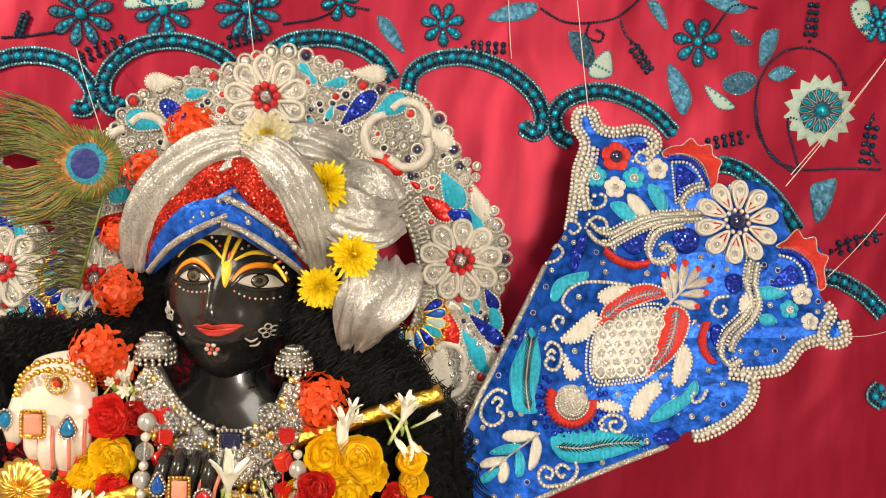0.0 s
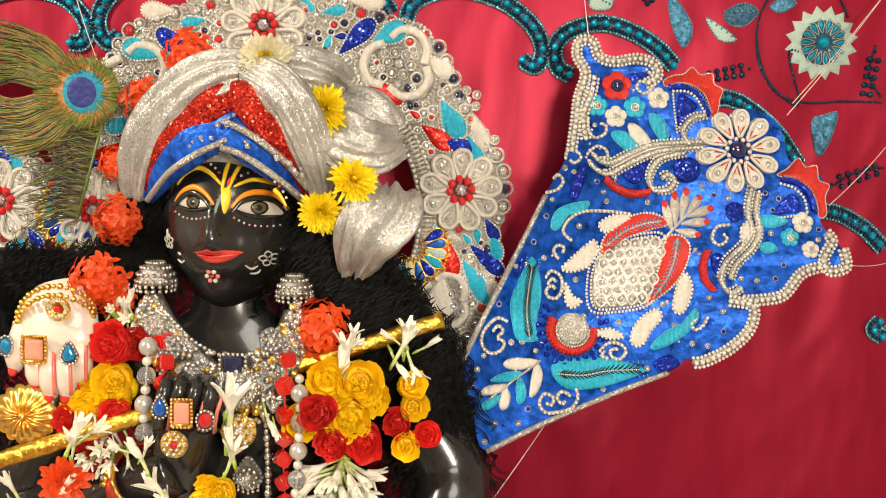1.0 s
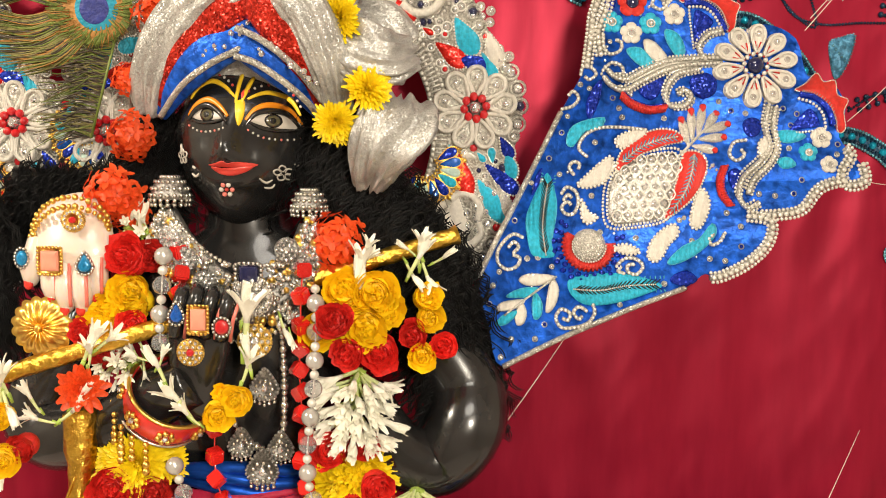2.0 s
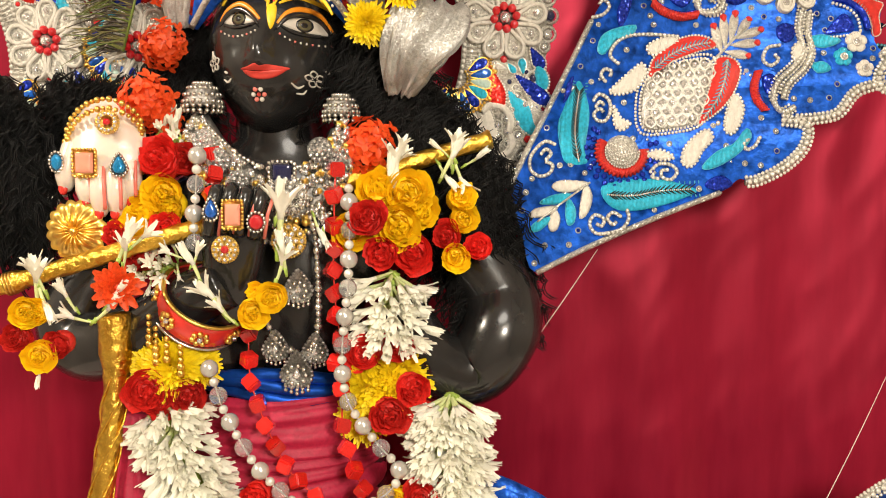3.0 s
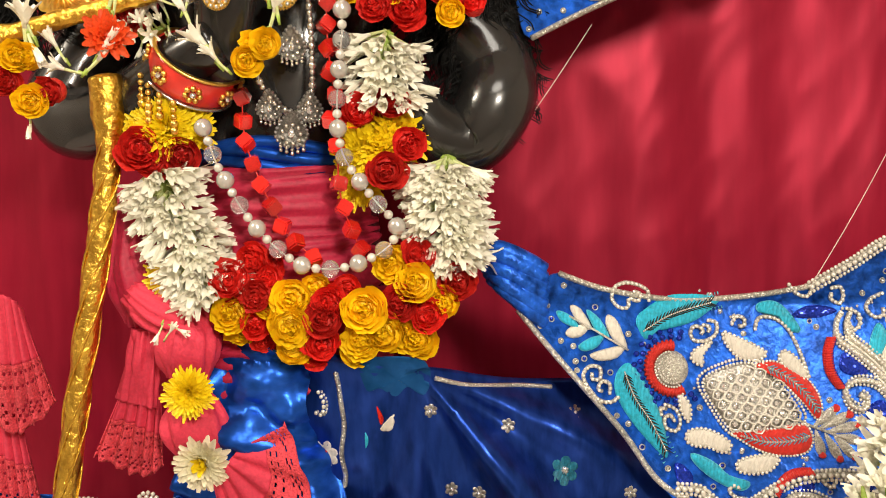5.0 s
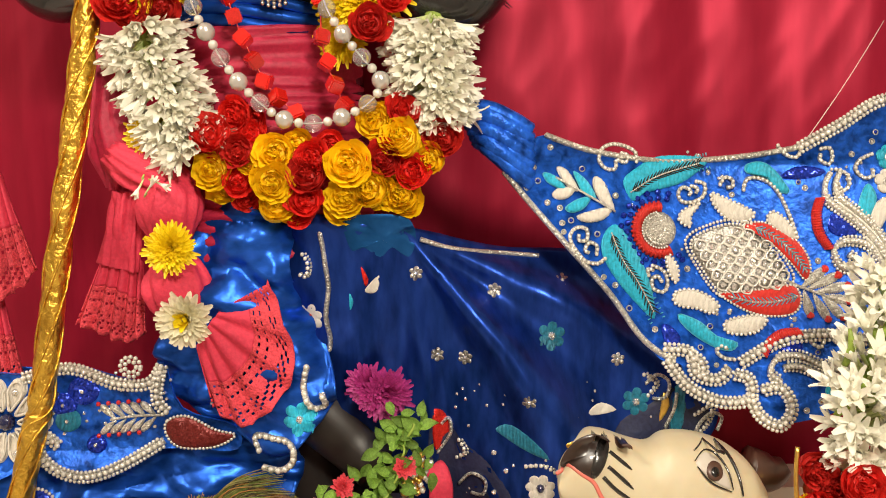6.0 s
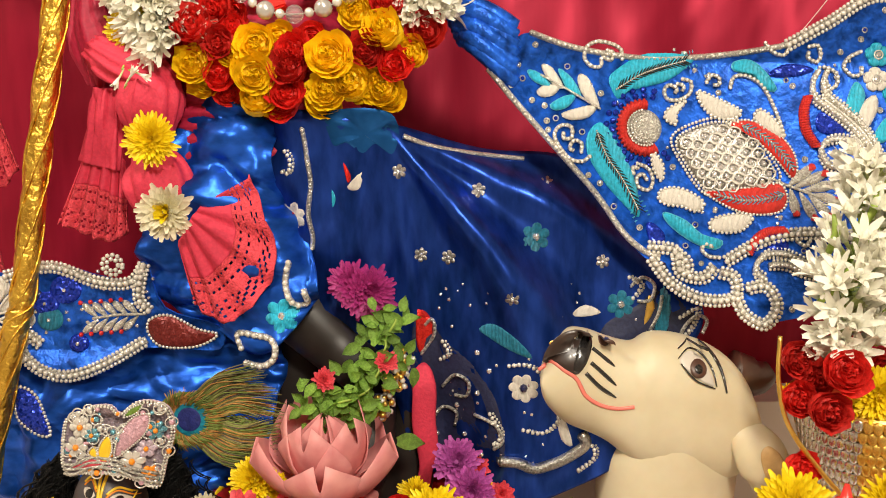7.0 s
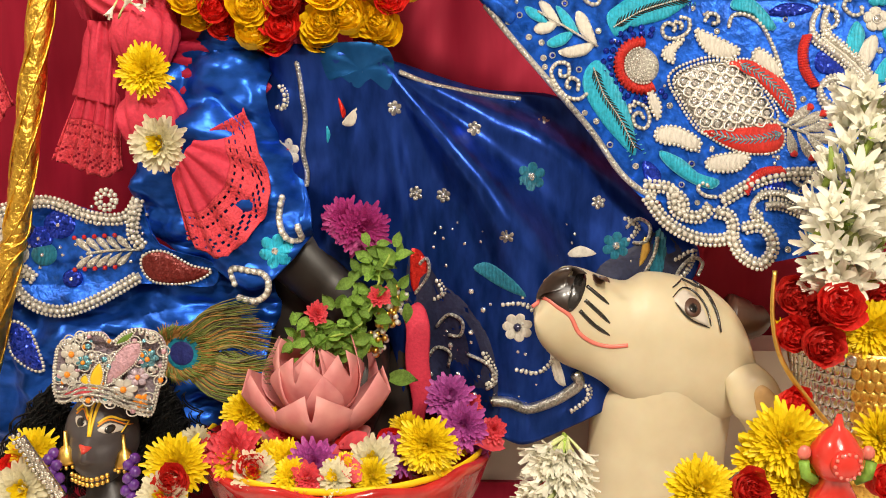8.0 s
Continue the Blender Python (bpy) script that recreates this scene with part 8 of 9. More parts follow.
thing("waist_band", g, NAVY_BRIGHT, "blue satin band twisted above the pleated cloth", "waist band")

# ---- the long flower garland ----
garland = holder("flower_garland", (-0.189, -0.06, 0.918), "thick garland of roses, yellow chrysanthemums and white tuberoses", "garland")
RR, RY, MY = ROSES_R, ROSES_Y, MUMS_Y
for me, at, r in (
    (RY[0], (-0.107, -0.06, 1.268), 0.036), (RY[1], (-0.069, -0.06, 1.272), 0.036), (RY[0], (-0.054, -0.055, 1.25), 0.03), (RY[1], (-0.08, -0.07, 1.231), 0.036), (RY[0], (-0.114, -0.06, 1.238), 0.03), (RY[1], (-0.143, -0.07, 1.22), 0.03), (RR[0], (-0.116, -0.095, 1.235), 0.028),
    (RR[1], (-0.097, -0.08, 1.194), 0.026), (RR[0], (-0.061, -0.06, 1.194), 0.032), (RR[1], (-0.083, -0.03, 1.262), 0.03),
    (RR[0], (-0.125, -0.07, 1.053), 0.028), (RR[1], (-0.08, -0.07, 1.069), 0.027), (RR[0], (-0.107, -0.06, 1.06), 0.025), (MY[0], (-0.118, -0.065, 1.006), 0.04), (MY[1], (-0.077, -0.06, 1.029), 0.04), (MY[0], (-0.127, -0.06, 0.962), 0.03), (MY[1], (-0.095, -0.07, 1.008), 0.036),
    (RR[1], (-0.062, -0.085, 1.015), 0.026), (RR[0], (-0.09, -0.085, 0.979), 0.03), (RR[1], (-0.046, -0.05, 0.965), 0.03),
    (RR[0], (-0.048, -0.085, 0.862), 0.026), (RY[0], (-0.082, -0.085, 0.855), 0.028), (RY[1], (-0.046, -0.1, 0.826), 0.031), (RR[1], (0.004, -0.08, 0.831), 0.03), (RY[0], (-0.011, -0.085, 0.802), 0.026), (RR[0], (-0.071, -0.1, 0.803), 0.027), (RR[1], (-0.038, -0.095, 0.784), 0.027),
    (RY[1], (-0.119, -0.105, 0.797), 0.035), (RY[0], (-0.091, -0.1, 0.762), 0.032), (RY[0], (-0.05, -0.09, 0.757), 0.03), (RY[1], (-0.121, -0.1, 0.755), 0.03), (RR[0], (-0.165, -0.1, 0.804), 0.027), (RR[1], (-0.172, -0.105, 0.779), 0.029), (RR[0], (-0.177, -0.1, 0.748), 0.028), (RR[1], (-0.147, -0.09, 0.822), 0.024),
    (RY[0], (-0.213, -0.1, 0.812), 0.031), (RY[1], (-0.22, -0.11, 0.776), 0.03), (RY[0], (-0.218, -0.1, 0.74), 0.028), (RY[1], (-0.242, -0.09, 0.8), 0.026), (RR[0], (-0.258, -0.1, 0.816), 0.025), (RR[1], (-0.293, -0.1, 0.835), 0.03), (RR[0], (-0.265, -0.09, 0.865), 0.026), (RR[1], (-0.269, -0.09, 0.774), 0.024),
    (RY[1], (-0.297, -0.09, 0.789), 0.03), (RY[0], (-0.283, -0.08, 0.769), 0.026), (RY[0], (-0.185, -0.085, 0.822), 0.026), (RR[0], (-0.245, -0.09, 0.834), 0.022),
    (RR[0], (-0.413, -0.09, 1.01), 0.032), (RR[1], (-0.361, -0.08, 1.003), 0.028), (MY[0], (-0.381, -0.085, 1.036), 0.036), (MY[1], (-0.408, -0.08, 1.033), 0.028), (RR[0], (-0.395, -0.08, 0.993), 0.03), (RR[1], (-0.44, -0.07, 1.005), 0.022), (MY[1], (-0.384, -0.08, 0.837), 0.028), (MY[0], (-0.352, -0.07, 1.034), 0.028),
    (RR[0], (-0.393, -0.06, 1.308), 0.033), (RR[1], (-0.372, -0.05, 1.309), 0.026), (RY[0], (-0.394, -0.06, 1.267), 0.03), (RY[1], (-0.416, -0.055, 1.244), 0.03), (RY[0], (-0.453, -0.05, 1.216), 0.022), (RY[1], (-0.383, -0.06, 1.252), 0.026), (RY[0], (-0.43, -0.06, 1.222), 0.026), (RR[0], (-0.388, -0.07, 1.222), 0.022), (RR[1], (-0.453, -0.07, 1.21), 0.02), (RR[1], (-0.424, -0.06, 1.18), 0.026),
):
    name = "red_rose" if me in RR else "yellow_rose" if me in RY else "yellow_chrysanthemum"
    in_garland(garland, name, me, at, r * 1.3, squash=0.85)
    if at[2] < 0.87 and me not in MY:
        in_garland(garland, name, me, (at[0] + turns.uniform(-0.02, 0.02), at[1] + 0.012, at[2] + turns.uniform(-0.02, 0.012)), r * 1.2, squash=0.85)
tuberoses(garland, [(-0.088, -0.055, 1.163), (-0.092, -0.055, 1.128), (-0.088, -0.055, 1.079)], 46, 0.014, 0.064, 0.4)
tuberoses(garland, [(-0.008, -0.05, 0.997), (-0.011, -0.055, 0.935), (-0.003, -0.05, 0.87)], 110, 0.02, 0.068, 0.45, 0.25)
tuberoses(garland, [(-0.398, -0.07, 0.989), (-0.375, -0.075, 0.928), (-0.349, -0.075, 0.865), (-0.333, -0.075, 0.834)], 120, 0.02, 0.066, 0.45, 0.25)
tuberoses(garland, [(-0.432, -0.06, 1.169), (-0.409, -0.06, 1.161), (-0.378, -0.06, 1.173)], 22, 0.01, 0.04, 0.1)
tuberoses(garland, [(-0.418, -0.02, 1.349), (-0.395, -0.02, 1.338), (-0.379, -0.02, 1.342)], 16, 0.01, 0.04, 0.1)

# ---- scarf with lace ends ----
scarf = holder("scarf", (-0.383, -0.08, 0.754), "coral pink scarf knotted with flowers and ending in lace", "scarf")


def bulge(pts, rs, material=CORAL, name="scarf_fold", flat=0.7, pleat=0.0075):
    wrap(pts, rs, material, name, scarf, flat, "", 16, pleat)


bulge([(-0.446, -0.03, 0.954), (-0.45, -0.04, 0.868), (-0.441, -0.05, 0.814), (-0.443, -0.04, 0.765)], (0.028, 0.034, 0.034, 0.02), MAGENTA)
bulge([(-0.445, -0.06, 0.815), (-0.403, -0.075, 0.793), (-0.36, -0.08, 0.77), (-0.348, -0.07, 0.753)], (0.02, 0.03, 0.028, 0.016), CORAL)
bulge([(-0.363, -0.07, 0.776), (-0.363, -0.085, 0.739), (-0.364, -0.075, 0.699)], (0.03, 0.042, 0.028))
bulge([(-0.366, -0.075, 0.667), (-0.355, -0.09, 0.631), (-0.352, -0.08, 0.589)], (0.028, 0.046, 0.028))
bulge([(-0.429, -0.06, 0.76), (-0.435, -0.06, 0.705), (-0.447, -0.055, 0.656)], (0.018, 0.022, 0.026), CORAL, "scarf_tail", 0.4)


def lace(name, top, bottom, label=""):
    """A fanned cloth end: plain folds above, a pierced and scalloped lace border below."""
    g, l = Geo(), Geo()
    a, b = smooth_path(top, 16), smooth_path(bottom, 16)
    m, k = len(a), 40
    split = 20
    holes = random.Random(4)
    P = lambda i, j: np.array(a[i]) * (1 - j / k) + np.array(b[i]) * (j / k) + np.array((0, 0.007 * math.sin(i * 0.75) * (0.3 + 0.7 * j / k), (0.006 * abs(math.sin(i * 0.55)) if j == k else 0)))
    pts = [P(i, j) for i in range(m) for j in range(k + 1)]
    idx = lambda i, j: i * (k + 1) + j
    plain, pierced = [], []
    for i in range(m - 1):
        for j in range(k):
            q = (idx(i, j), idx(i + 1, j), idx(i + 1, j + 1), idx(i, j + 1))
            if j < split:
                plain.append(q)
            elif not ((j in (22, 26) and i % 2) or (30 < j < 37 and (i + j) % 3 == 0 and holes.random() < 0.75)):
                pierced.append(q)
    g.add(pts, plain)
    l.add(pts, pierced)
    o = part(name, g, CORAL, scarf, label)
    e = part("lace_border", l, CORAL_LACE, o)
    for q in (o, e):
        mod = q.modifiers.new("thickness", "SOLIDIFY")
        mod.thickness = 0.0016


lace("lace_end", [(-0.331, -0.1, 0.551), (-0.317, -0.11, 0.574), (-0.304, -0.115, 0.592), (-0.289, -0.11, 0.609)], [(-0.312, -0.1, 0.467), (-0.258, -0.12, 0.447), (-0.194, -0.125, 0.523), (-0.228, -0.11, 0.641)], "fanned coral lace scarf end")
lace("lace_tail", [(-0.463, -0.05, 0.687), (-0.441, -0.055, 0.696), (-0.422, -0.055, 0.68), (-0.413, -0.05, 0.654)], [(-0.515, -0.05, 0.574), (-0.474, -0.06, 0.56), (-0.439, -0.06, 0.548), (-0.412, -0.055, 0.562)])
lace("lace_tail", [(-0.674, -0.02, 0.797), (-0.644, -0.03, 0.806), (-0.625, -0.03, 0.798), (-0.619, -0.02, 0.781)], [(-0.695, -0.03, 0.652), (-0.636, -0.04, 0.605), (-0.595, -0.04, 0.621), (-0.57, -0.03, 0.651)])
lace("lace_tail", [(-0.712, 0, 0.646), (-0.674, -0.01, 0.648), (-0.65, -0.01, 0.631), (-0.64, 0, 0.612)], [(-0.719, -0.01, 0.479), (-0.663, -0.02, 0.482), (-0.63, -0.02, 0.473), (-0.61, -0.01, 0.486)])
bloom("yellow_flower", MUMS_Y[0], (-0.348, -0.135, 0.691), 0.036, "yellow chrysanthemum pinned on the scarf", group="pinned flowers", lean=0.15)
bloom("white_flower", MUM_W, (-0.33, -0.14, 0.6), 0.04, "white chrysanthemum with a yellow heart pinned on the scarf", group="pinned flowers", lean=0.15)
ob = holder("white_petals", (-0.37, -0.12, 0.775), "loose white petals lying on the scarf", "petals")
for at, w in (((-0.38, -0.125, 0.76), (0.6, -0.3, 0.8)), ((-0.372, -0.125, 0.779), (0.8, -0.3, -0.3)), ((-0.382, -0.125, 0.783), (-0.3, -0.5, -1))):
    put("tuberose", BUDS[2], ob, aim(at, w, 0.032))

# ---- blue drapes at the statue's side ----
thigh = drape("thigh_drape", ([(-0.333, -0.03, 0.76), (-0.274, -0.06, 0.751), (-0.226, -0.07, 0.725), (-0.198, -0.06, 0.709)], [(-0.349, -0.04, 0.685), (-0.281, -0.075, 0.672), (-0.226, -0.085, 0.649), (-0.201, -0.06, 0.631)], [(-0.391, -0.04, 0.566), (-0.29, -0.085, 0.58), (-0.212, -0.09, 0.573), (-0.171, -0.06, 0.576)],
                            [(-0.405, -0.03, 0.49), (-0.306, -0.07, 0.474), (-0.213, -0.1, 0.489), (-0.142, -0.08, 0.508)], [(-0.378, -0.02, 0.463), (-0.3, -0.07, 0.434), (-0.217, -0.095, 0.404), (-0.144, -0.075, 0.475)]), NAVY_BRIGHT,
              "bright blue satin drape over the statue's bent leg", "drape", folds=0.007, freq=24, crumple=0.045)
on_thigh = on_mesh(thigh)
for c, r, m in (((-0.19, 0.457), 0.024, CYAN),):
    g = Geo()
    for i in range(6):
        pad(g, drop(c, r, r * 0.7, 0.3 + math.pi / 3 * i), 0.004, on_thigh, 0, 2, 0.001)
    ball(g, on_thigh(*c, 0.005), 0.006, 6, 1)
    part("turquoise_flower", g, [m, STONE], thigh)
g = Geo()
for path in ([(-0.179, 0.529), (-0.184, 0.501), (-0.173, 0.473), (-0.157, 0.473), (-0.16, 0.493)], [(-0.249, 0.41), (-0.253, 0.43), (-0.229, 0.43), (-0.201, 0.425), (-0.198, 0.405), (-0.214, 0.393), (-0.238, 0.398)]):
    cord(g, path, 0.0045, on_thigh, 1)
    beads(g, path, 0.0046, on_thigh, 0, n=6, h=0.007)
part("pearl_scroll", g, [PEARL, ZARI], thigh)

drape("side_drape", ([(-0.697, 0.02, 0.505), (-0.569, 0, 0.499), (-0.466, -0.01, 0.476), (-0.369, -0.01, 0.443), (-0.218, -0.02, 0.412)], [(-0.688, -0.01, 0.407), (-0.562, -0.03, 0.395), (-0.46, -0.04, 0.381), (-0.358, -0.05, 0.375), (-0.199, -0.04, 0.366)], [(-0.685, -0.03, 0.31), (-0.554, -0.06, 0.302), (-0.452, -0.07, 0.297), (-0.356, -0.07, 0.289), (-0.212, -0.06, 0.321)], [(-0.692, -0.04, 0.157), (-0.559, -0.07, 0.161), (-0.456, -0.08, 0.158), (-0.358, -0.08, 0.167), (-0.22, -0.07, 0.24)]),
      NAVY_BRIGHT, "royal blue satin cloth draped in wide folds", "drape", folds=0.012, freq=9, crumple=0.05)
drape("shadowed_drape", ([(-0.266, 0.04, 0.383), (-0.162, 0.04, 0.366), (-0.041, 0.04, 0.367)], [(-0.273, 0.05, 0.255), (-0.167, 0.05, 0.237), (-0.042, 0.05, 0.238)], [(-0.298, 0.06, 0.102), (-0.171, 0.06, 0.074), (-0.044, 0.06, 0.075)]), NAVY_SHEER, "dark navy inner cloth between the legs", "drape", folds=0.006)

side_place = flat_at(-0.075 - 0.5 * 0.1, 0.1)
side_sash = panel("embroidered_sash_end", [(x, z) for x, y, z in [(-0.641, -0.075, 0.498), (-0.578, -0.075, 0.509), (-0.514, -0.075, 0.521), (-0.452, -0.075, 0.505), (-0.413, -0.075, 0.5), (-0.387, -0.075, 0.524), (-0.361, -0.075, 0.46), (-0.287, -0.075, 0.435), (-0.284, -0.075, 0.403), (-0.34, -0.075, 0.403), (-0.395, -0.075, 0.403), (-0.444, -0.075, 0.375), (-0.493, -0.075, 0.361), (-0.54, -0.075, 0.376), (-0.554, -0.075, 0.404), (-0.579, -0.075, 0.38), (-0.652, -0.075, 0.364)]], side_place,
                  "blue satin sash end with pearl scrolls and a red leaf", (), ([(x, z) for x, y, z in [(-0.578, -0.075, 0.505), (-0.514, -0.075, 0.518), (-0.453, -0.075, 0.497), (-0.406, -0.075, 0.496), (-0.387, -0.075, 0.52)]], [(x, z) for x, y, z in [(-0.533, -0.075, 0.412), (-0.552, -0.075, 0.425), (-0.558, -0.075, 0.4), (-0.532, -0.075, 0.375), (-0.492, -0.075, 0.367), (-0.444, -0.075, 0.383), (-0.386, -0.075, 0.416)]], [(x, z) for x, y, z in [(-0.387, -0.075, 0.52), (-0.395, -0.075, 0.476), (-0.38, -0.075, 0.456)]]))


def on_side(name, mats, build):
    g = Geo()
    build(g)
    part(name, g, mats, side_sash)


xz = lambda some: [(x, z) for x, y, z in some]
on_side("red_leaf", [SEQUIN_RED_DARK, PEARL], lambda g: (pad(g, xz([(-0.381, -0.075, 0.444), (-0.353, -0.075, 0.45), (-0.315, -0.075, 0.431), (-0.287, -0.075, 0.423), (-0.316, -0.075, 0.407), (-0.363, -0.075, 0.407), (-0.382, -0.075, 0.424)]), 0.006, side_place, 0), beads(g, xz([(-0.381, -0.075, 0.444), (-0.353, -0.075, 0.45), (-0.315, -0.075, 0.431), (-0.287, -0.075, 0.423), (-0.316, -0.075, 0.407), (-0.363, -0.075, 0.407), (-0.382, -0.075, 0.424)]), 0.0026, side_place, 1, closed=True)))
for c, r, m in (((-0.524, -0.075, 0.467), 0.018, SEQUIN_BLUE), ((-0.497, -0.075, 0.486), 0.022, SEQUIN_BLUE), ((-0.48, -0.075, 0.412), 0.014, SEQUIN_BLUE), ((-0.519, -0.075, 0.445), 0.018, CYAN_DARK), ((-0.541, -0.075, 0.477), 0.012, NAVY_GEM)):
    on_side("sequin_boss", [m, STONE], lambda g: (pad(g, ellipse((c[0], c[2]), r, r * 0.9), 0.005, side_place), ball(g, side_place(c[0], c[2], 0.006), 0.003, 6, 1)))


def fronds(g):
    cord(g, xz([(-0.385, -0.075, 0.452), (-0.424, -0.075, 0.451), (-0.46, -0.075, 0.446)]), 0.002, side_place, 0)
    for k in range(5):
        x = 0.03 * k * 0.75
        for s in (-1, 1):
            b = (-0.385 + 0.0 + x * 0.9, 0.462)
            c = xz([(-0.452, -0.075, 0.446)])[0]
            q = (c[0] + 0.014 * k, c[1] + 0.001 * k)
            pad(g, drop(q, 0.03, 0.010, math.pi - s * 0.75), 0.004, side_place, 0, 2)
            ball(g, side_place(q[0] - 0.024, q[1] - s * 0.022, 0.003), 0.0036, 6, 1)


on_side("silver_fronds", [ZARI, RED_GEM], fronds)


def side_flower(g):
    c = xz([(-0.602, -0.075, 0.445)])[0]
    for i in range(10):
        a = 2 * math.pi * i / 10
        q = (c[0] + 0.016 * math.cos(a), c[1] + 0.016 * math.sin(a))
        pad(g, drop(q, 0.046, 0.026, a), 0.007, side_place, 0, 3)
        cord(g, drop(q, 0.042, 0.02, a), 0.002, side_place, 0, 0.0075, 3, True)
        ball(g, side_place(c[0] + 0.044 * math.cos(a), c[1] + 0.044 * math.sin(a), 0.008), 0.005, 6, 1)
    ball(g, side_place(*c, 0.006), 0.012, 8, 2)


on_side("raised_flower", [IVORY, STONE, NAVY_GEM], side_flower)
rnd = random.Random(31)
on_side("scattered_stones", [STONE], lambda g: [ball(g, side_place(-0.55 + 0.27 * rnd.random(), 0.425 + 0.09 * rnd.random(), 0.001), 0.003, 5) for i in range(45)])
loop = Geo()
LC = (-0.428, -0.08, 0.521)
for r in (0.008, 0.014):
    beads(loop, ellipse((LC[0], LC[2]), r, r), 0.0035, flat_at(LC[1]), 0, closed=True)
part("pearl_loop", loop, PEARL, side_sash)
paisley_g = Geo()
for m, k in ((0, 1.0),):
    o = xz([(-0.562, -0.1, 0.353), (-0.539, -0.1, 0.345), (-0.526, -0.1, 0.313), (-0.521, -0.1, 0.285), (-0.543, -0.1, 0.289), (-0.565, -0.1, 0.313)])
    pad(paisley_g, o, 0.006, flat_at(-0.10), 0)
    beads(paisley_g, o, 0.0028, flat_at(-0.10), 1, closed=True)
thing("sequin_paisley", paisley_g, [SEQUIN_BLUE, PEARL], "blue sequin paisley edged with pearls on the draped cloth", "ornament")

# ---- foliage, bead bunch and ribbon over the foot ----
spray = holder("basil_spray", (-0.075, -0.13, 0.371), "spray of fresh green holy basil leaves draped over the foot", "basil leaves")
rnd = random.Random(12)
line = smooth_path([(-0.04, -0.13, 0.456), (-0.055, -0.14, 0.427), (-0.065, -0.15, 0.391), (-0.079, -0.16, 0.363), (-0.108, -0.165, 0.349), (-0.141, -0.165, 0.345)], 8)
for i in range(150):
    q = np.array(line[rnd.randrange(len(line))]) + np.array((rnd.gauss(0, 0.017), rnd.uniform(-0.012, 0.01), rnd.gauss(0, 0.015)))
    way = Vector((rnd.uniform(-0.8, 0.8), -0.9, rnd.uniform(-0.3, 1.0)))
    put("leaf", LEAF_ME, spray, aim(q, way, rnd.uniform(0.014, 0.029)))
for at in ((-0.147, -0.16, 0.317), (-0.134, -0.165, 0.349), (-0.029, -0.14, 0.446)):
    put("leaf", LEAF_ME, spray, aim(at, (0.1, -1, 0.2), 0.034))
for k in range(5):
    g = Geo()
    tube(g, smooth_path([line[k * 7], np.array(line[k * 7 + 4]) + np.array((0.01, -0.015, 0.01)), line[min(k * 7 + 9, len(line) - 1)]], 4), 0.0016, 5)
    part("stem", g, GREEN, spray)
for at, w in (((-0.128, -0.175, 0.385), (0.5, -1, 0.3)), ((-0.049, -0.16, 0.405), (0.2, -1, 0.4))):
    put("coral_petal", MUM_C, spray, aim(at, w, 0.017))
ob = holder("bead_anklet", (-0.036, -0.15, 0.369), "bunch of small gold and pearl beads on the ankle", "anklet")
for m, s in ((PEARL, 1), (GOLD_PLAIN, 2)):
    g = Geo()
    rr = random.Random(s)
    for i in range(55):
        t = rr.random()
        q = np.array((-0.026, -0.13, 0.402)) * (1 - t) + np.array((-0.058, -0.15, 0.33)) * t
        ball(g, q + np.array((rr.gauss(0, 0.007), rr.uniform(-0.012, 0.006), rr.gauss(0, 0.007))), 0.0042, 6)
    part("beads", g, m, ob)["kind"] = "stuff"
g = Geo()
tube(g, smooth_path([(-0.012, -0.06, 0.371), (-0.002, -0.075, 0.342), (-0.003, -0.075, 0.293), (0.002, -0.075, 0.244), (-0.006, -0.08, 0.195)], 6), [0.012, 0.014, 0.016, 0.017] + [0.017] * 12 + [0.016, 0.015, 0.014, 0.012, 0.01, 0.01, 0.01, 0.01, 0.01], 12, 0, 0.35)
thing("ribbon", g, CORAL, "coral red ribbon hanging beside the foot", "ribbon")
bloom("magenta_flower", MUM_M, (-0.077, -0.1, 0.485), 0.042, "magenta flower tucked in the skirt", group="altar flowers", squash=0.7)
bloom("magenta_flower", MUM_M, (-0.1, -0.1, 0.497), 0.034, "magenta flower tucked in the skirt", group="altar flowers", squash=0.7)
ob = new("basil_leaf", LEAF_ME)
ob.matrix_basis = aim((-0.036, -0.15, 0.292), (0.1, -0.9, 0.6), 0.038, 0.0)
tagged(ob, "single green basil leaf", "leaf", "altar flowers")

# ---- lotus ----
lotus = holder("lotus", (-0.124, -0.17, 0.259), "large pink lotus flower, half open", "lotus")
LC = Vector((-0.127, -0.16, 0.236))
for ring, (n, tilt0, tilt1, L, W, base) in enumerate(((4, 1.35, 1.75, 0.088, 0.046, 0.012), (5, 0.95, 1.4, 0.108, 0.06, 0.02), (5, 0.5, 1.12, 0.112, 0.062, 0.026), (3, 0.1, 0.5, 0.07, 0.04, 0.026))):
    for k in range(n):
        g = Geo()
        petal(g, 2 * math.pi * k / n + 0.4 * ring + 0.2, base, L, W, tilt0, tilt1, 0.5, -0.01 * ring, 0, 6, 8, 0.12)
        o = part("petal", g, LOTUS, lotus)
        o.matrix_basis = Matrix.Translation(LC) @ Matrix.Rotation(math.radians(14), 4, "X")
        mod = o.modifiers.new("thickness", "SOLIDIFY")
        mod.thickness = 0.0012
g = Geo()
tube(g, [LC + Vector((0, 0.01, -0.005)), LC + Vector((-0.002, 0.0, -0.06))], [0.02, 0.03], 12)
part("stalk", g, LOTUS, lotus)

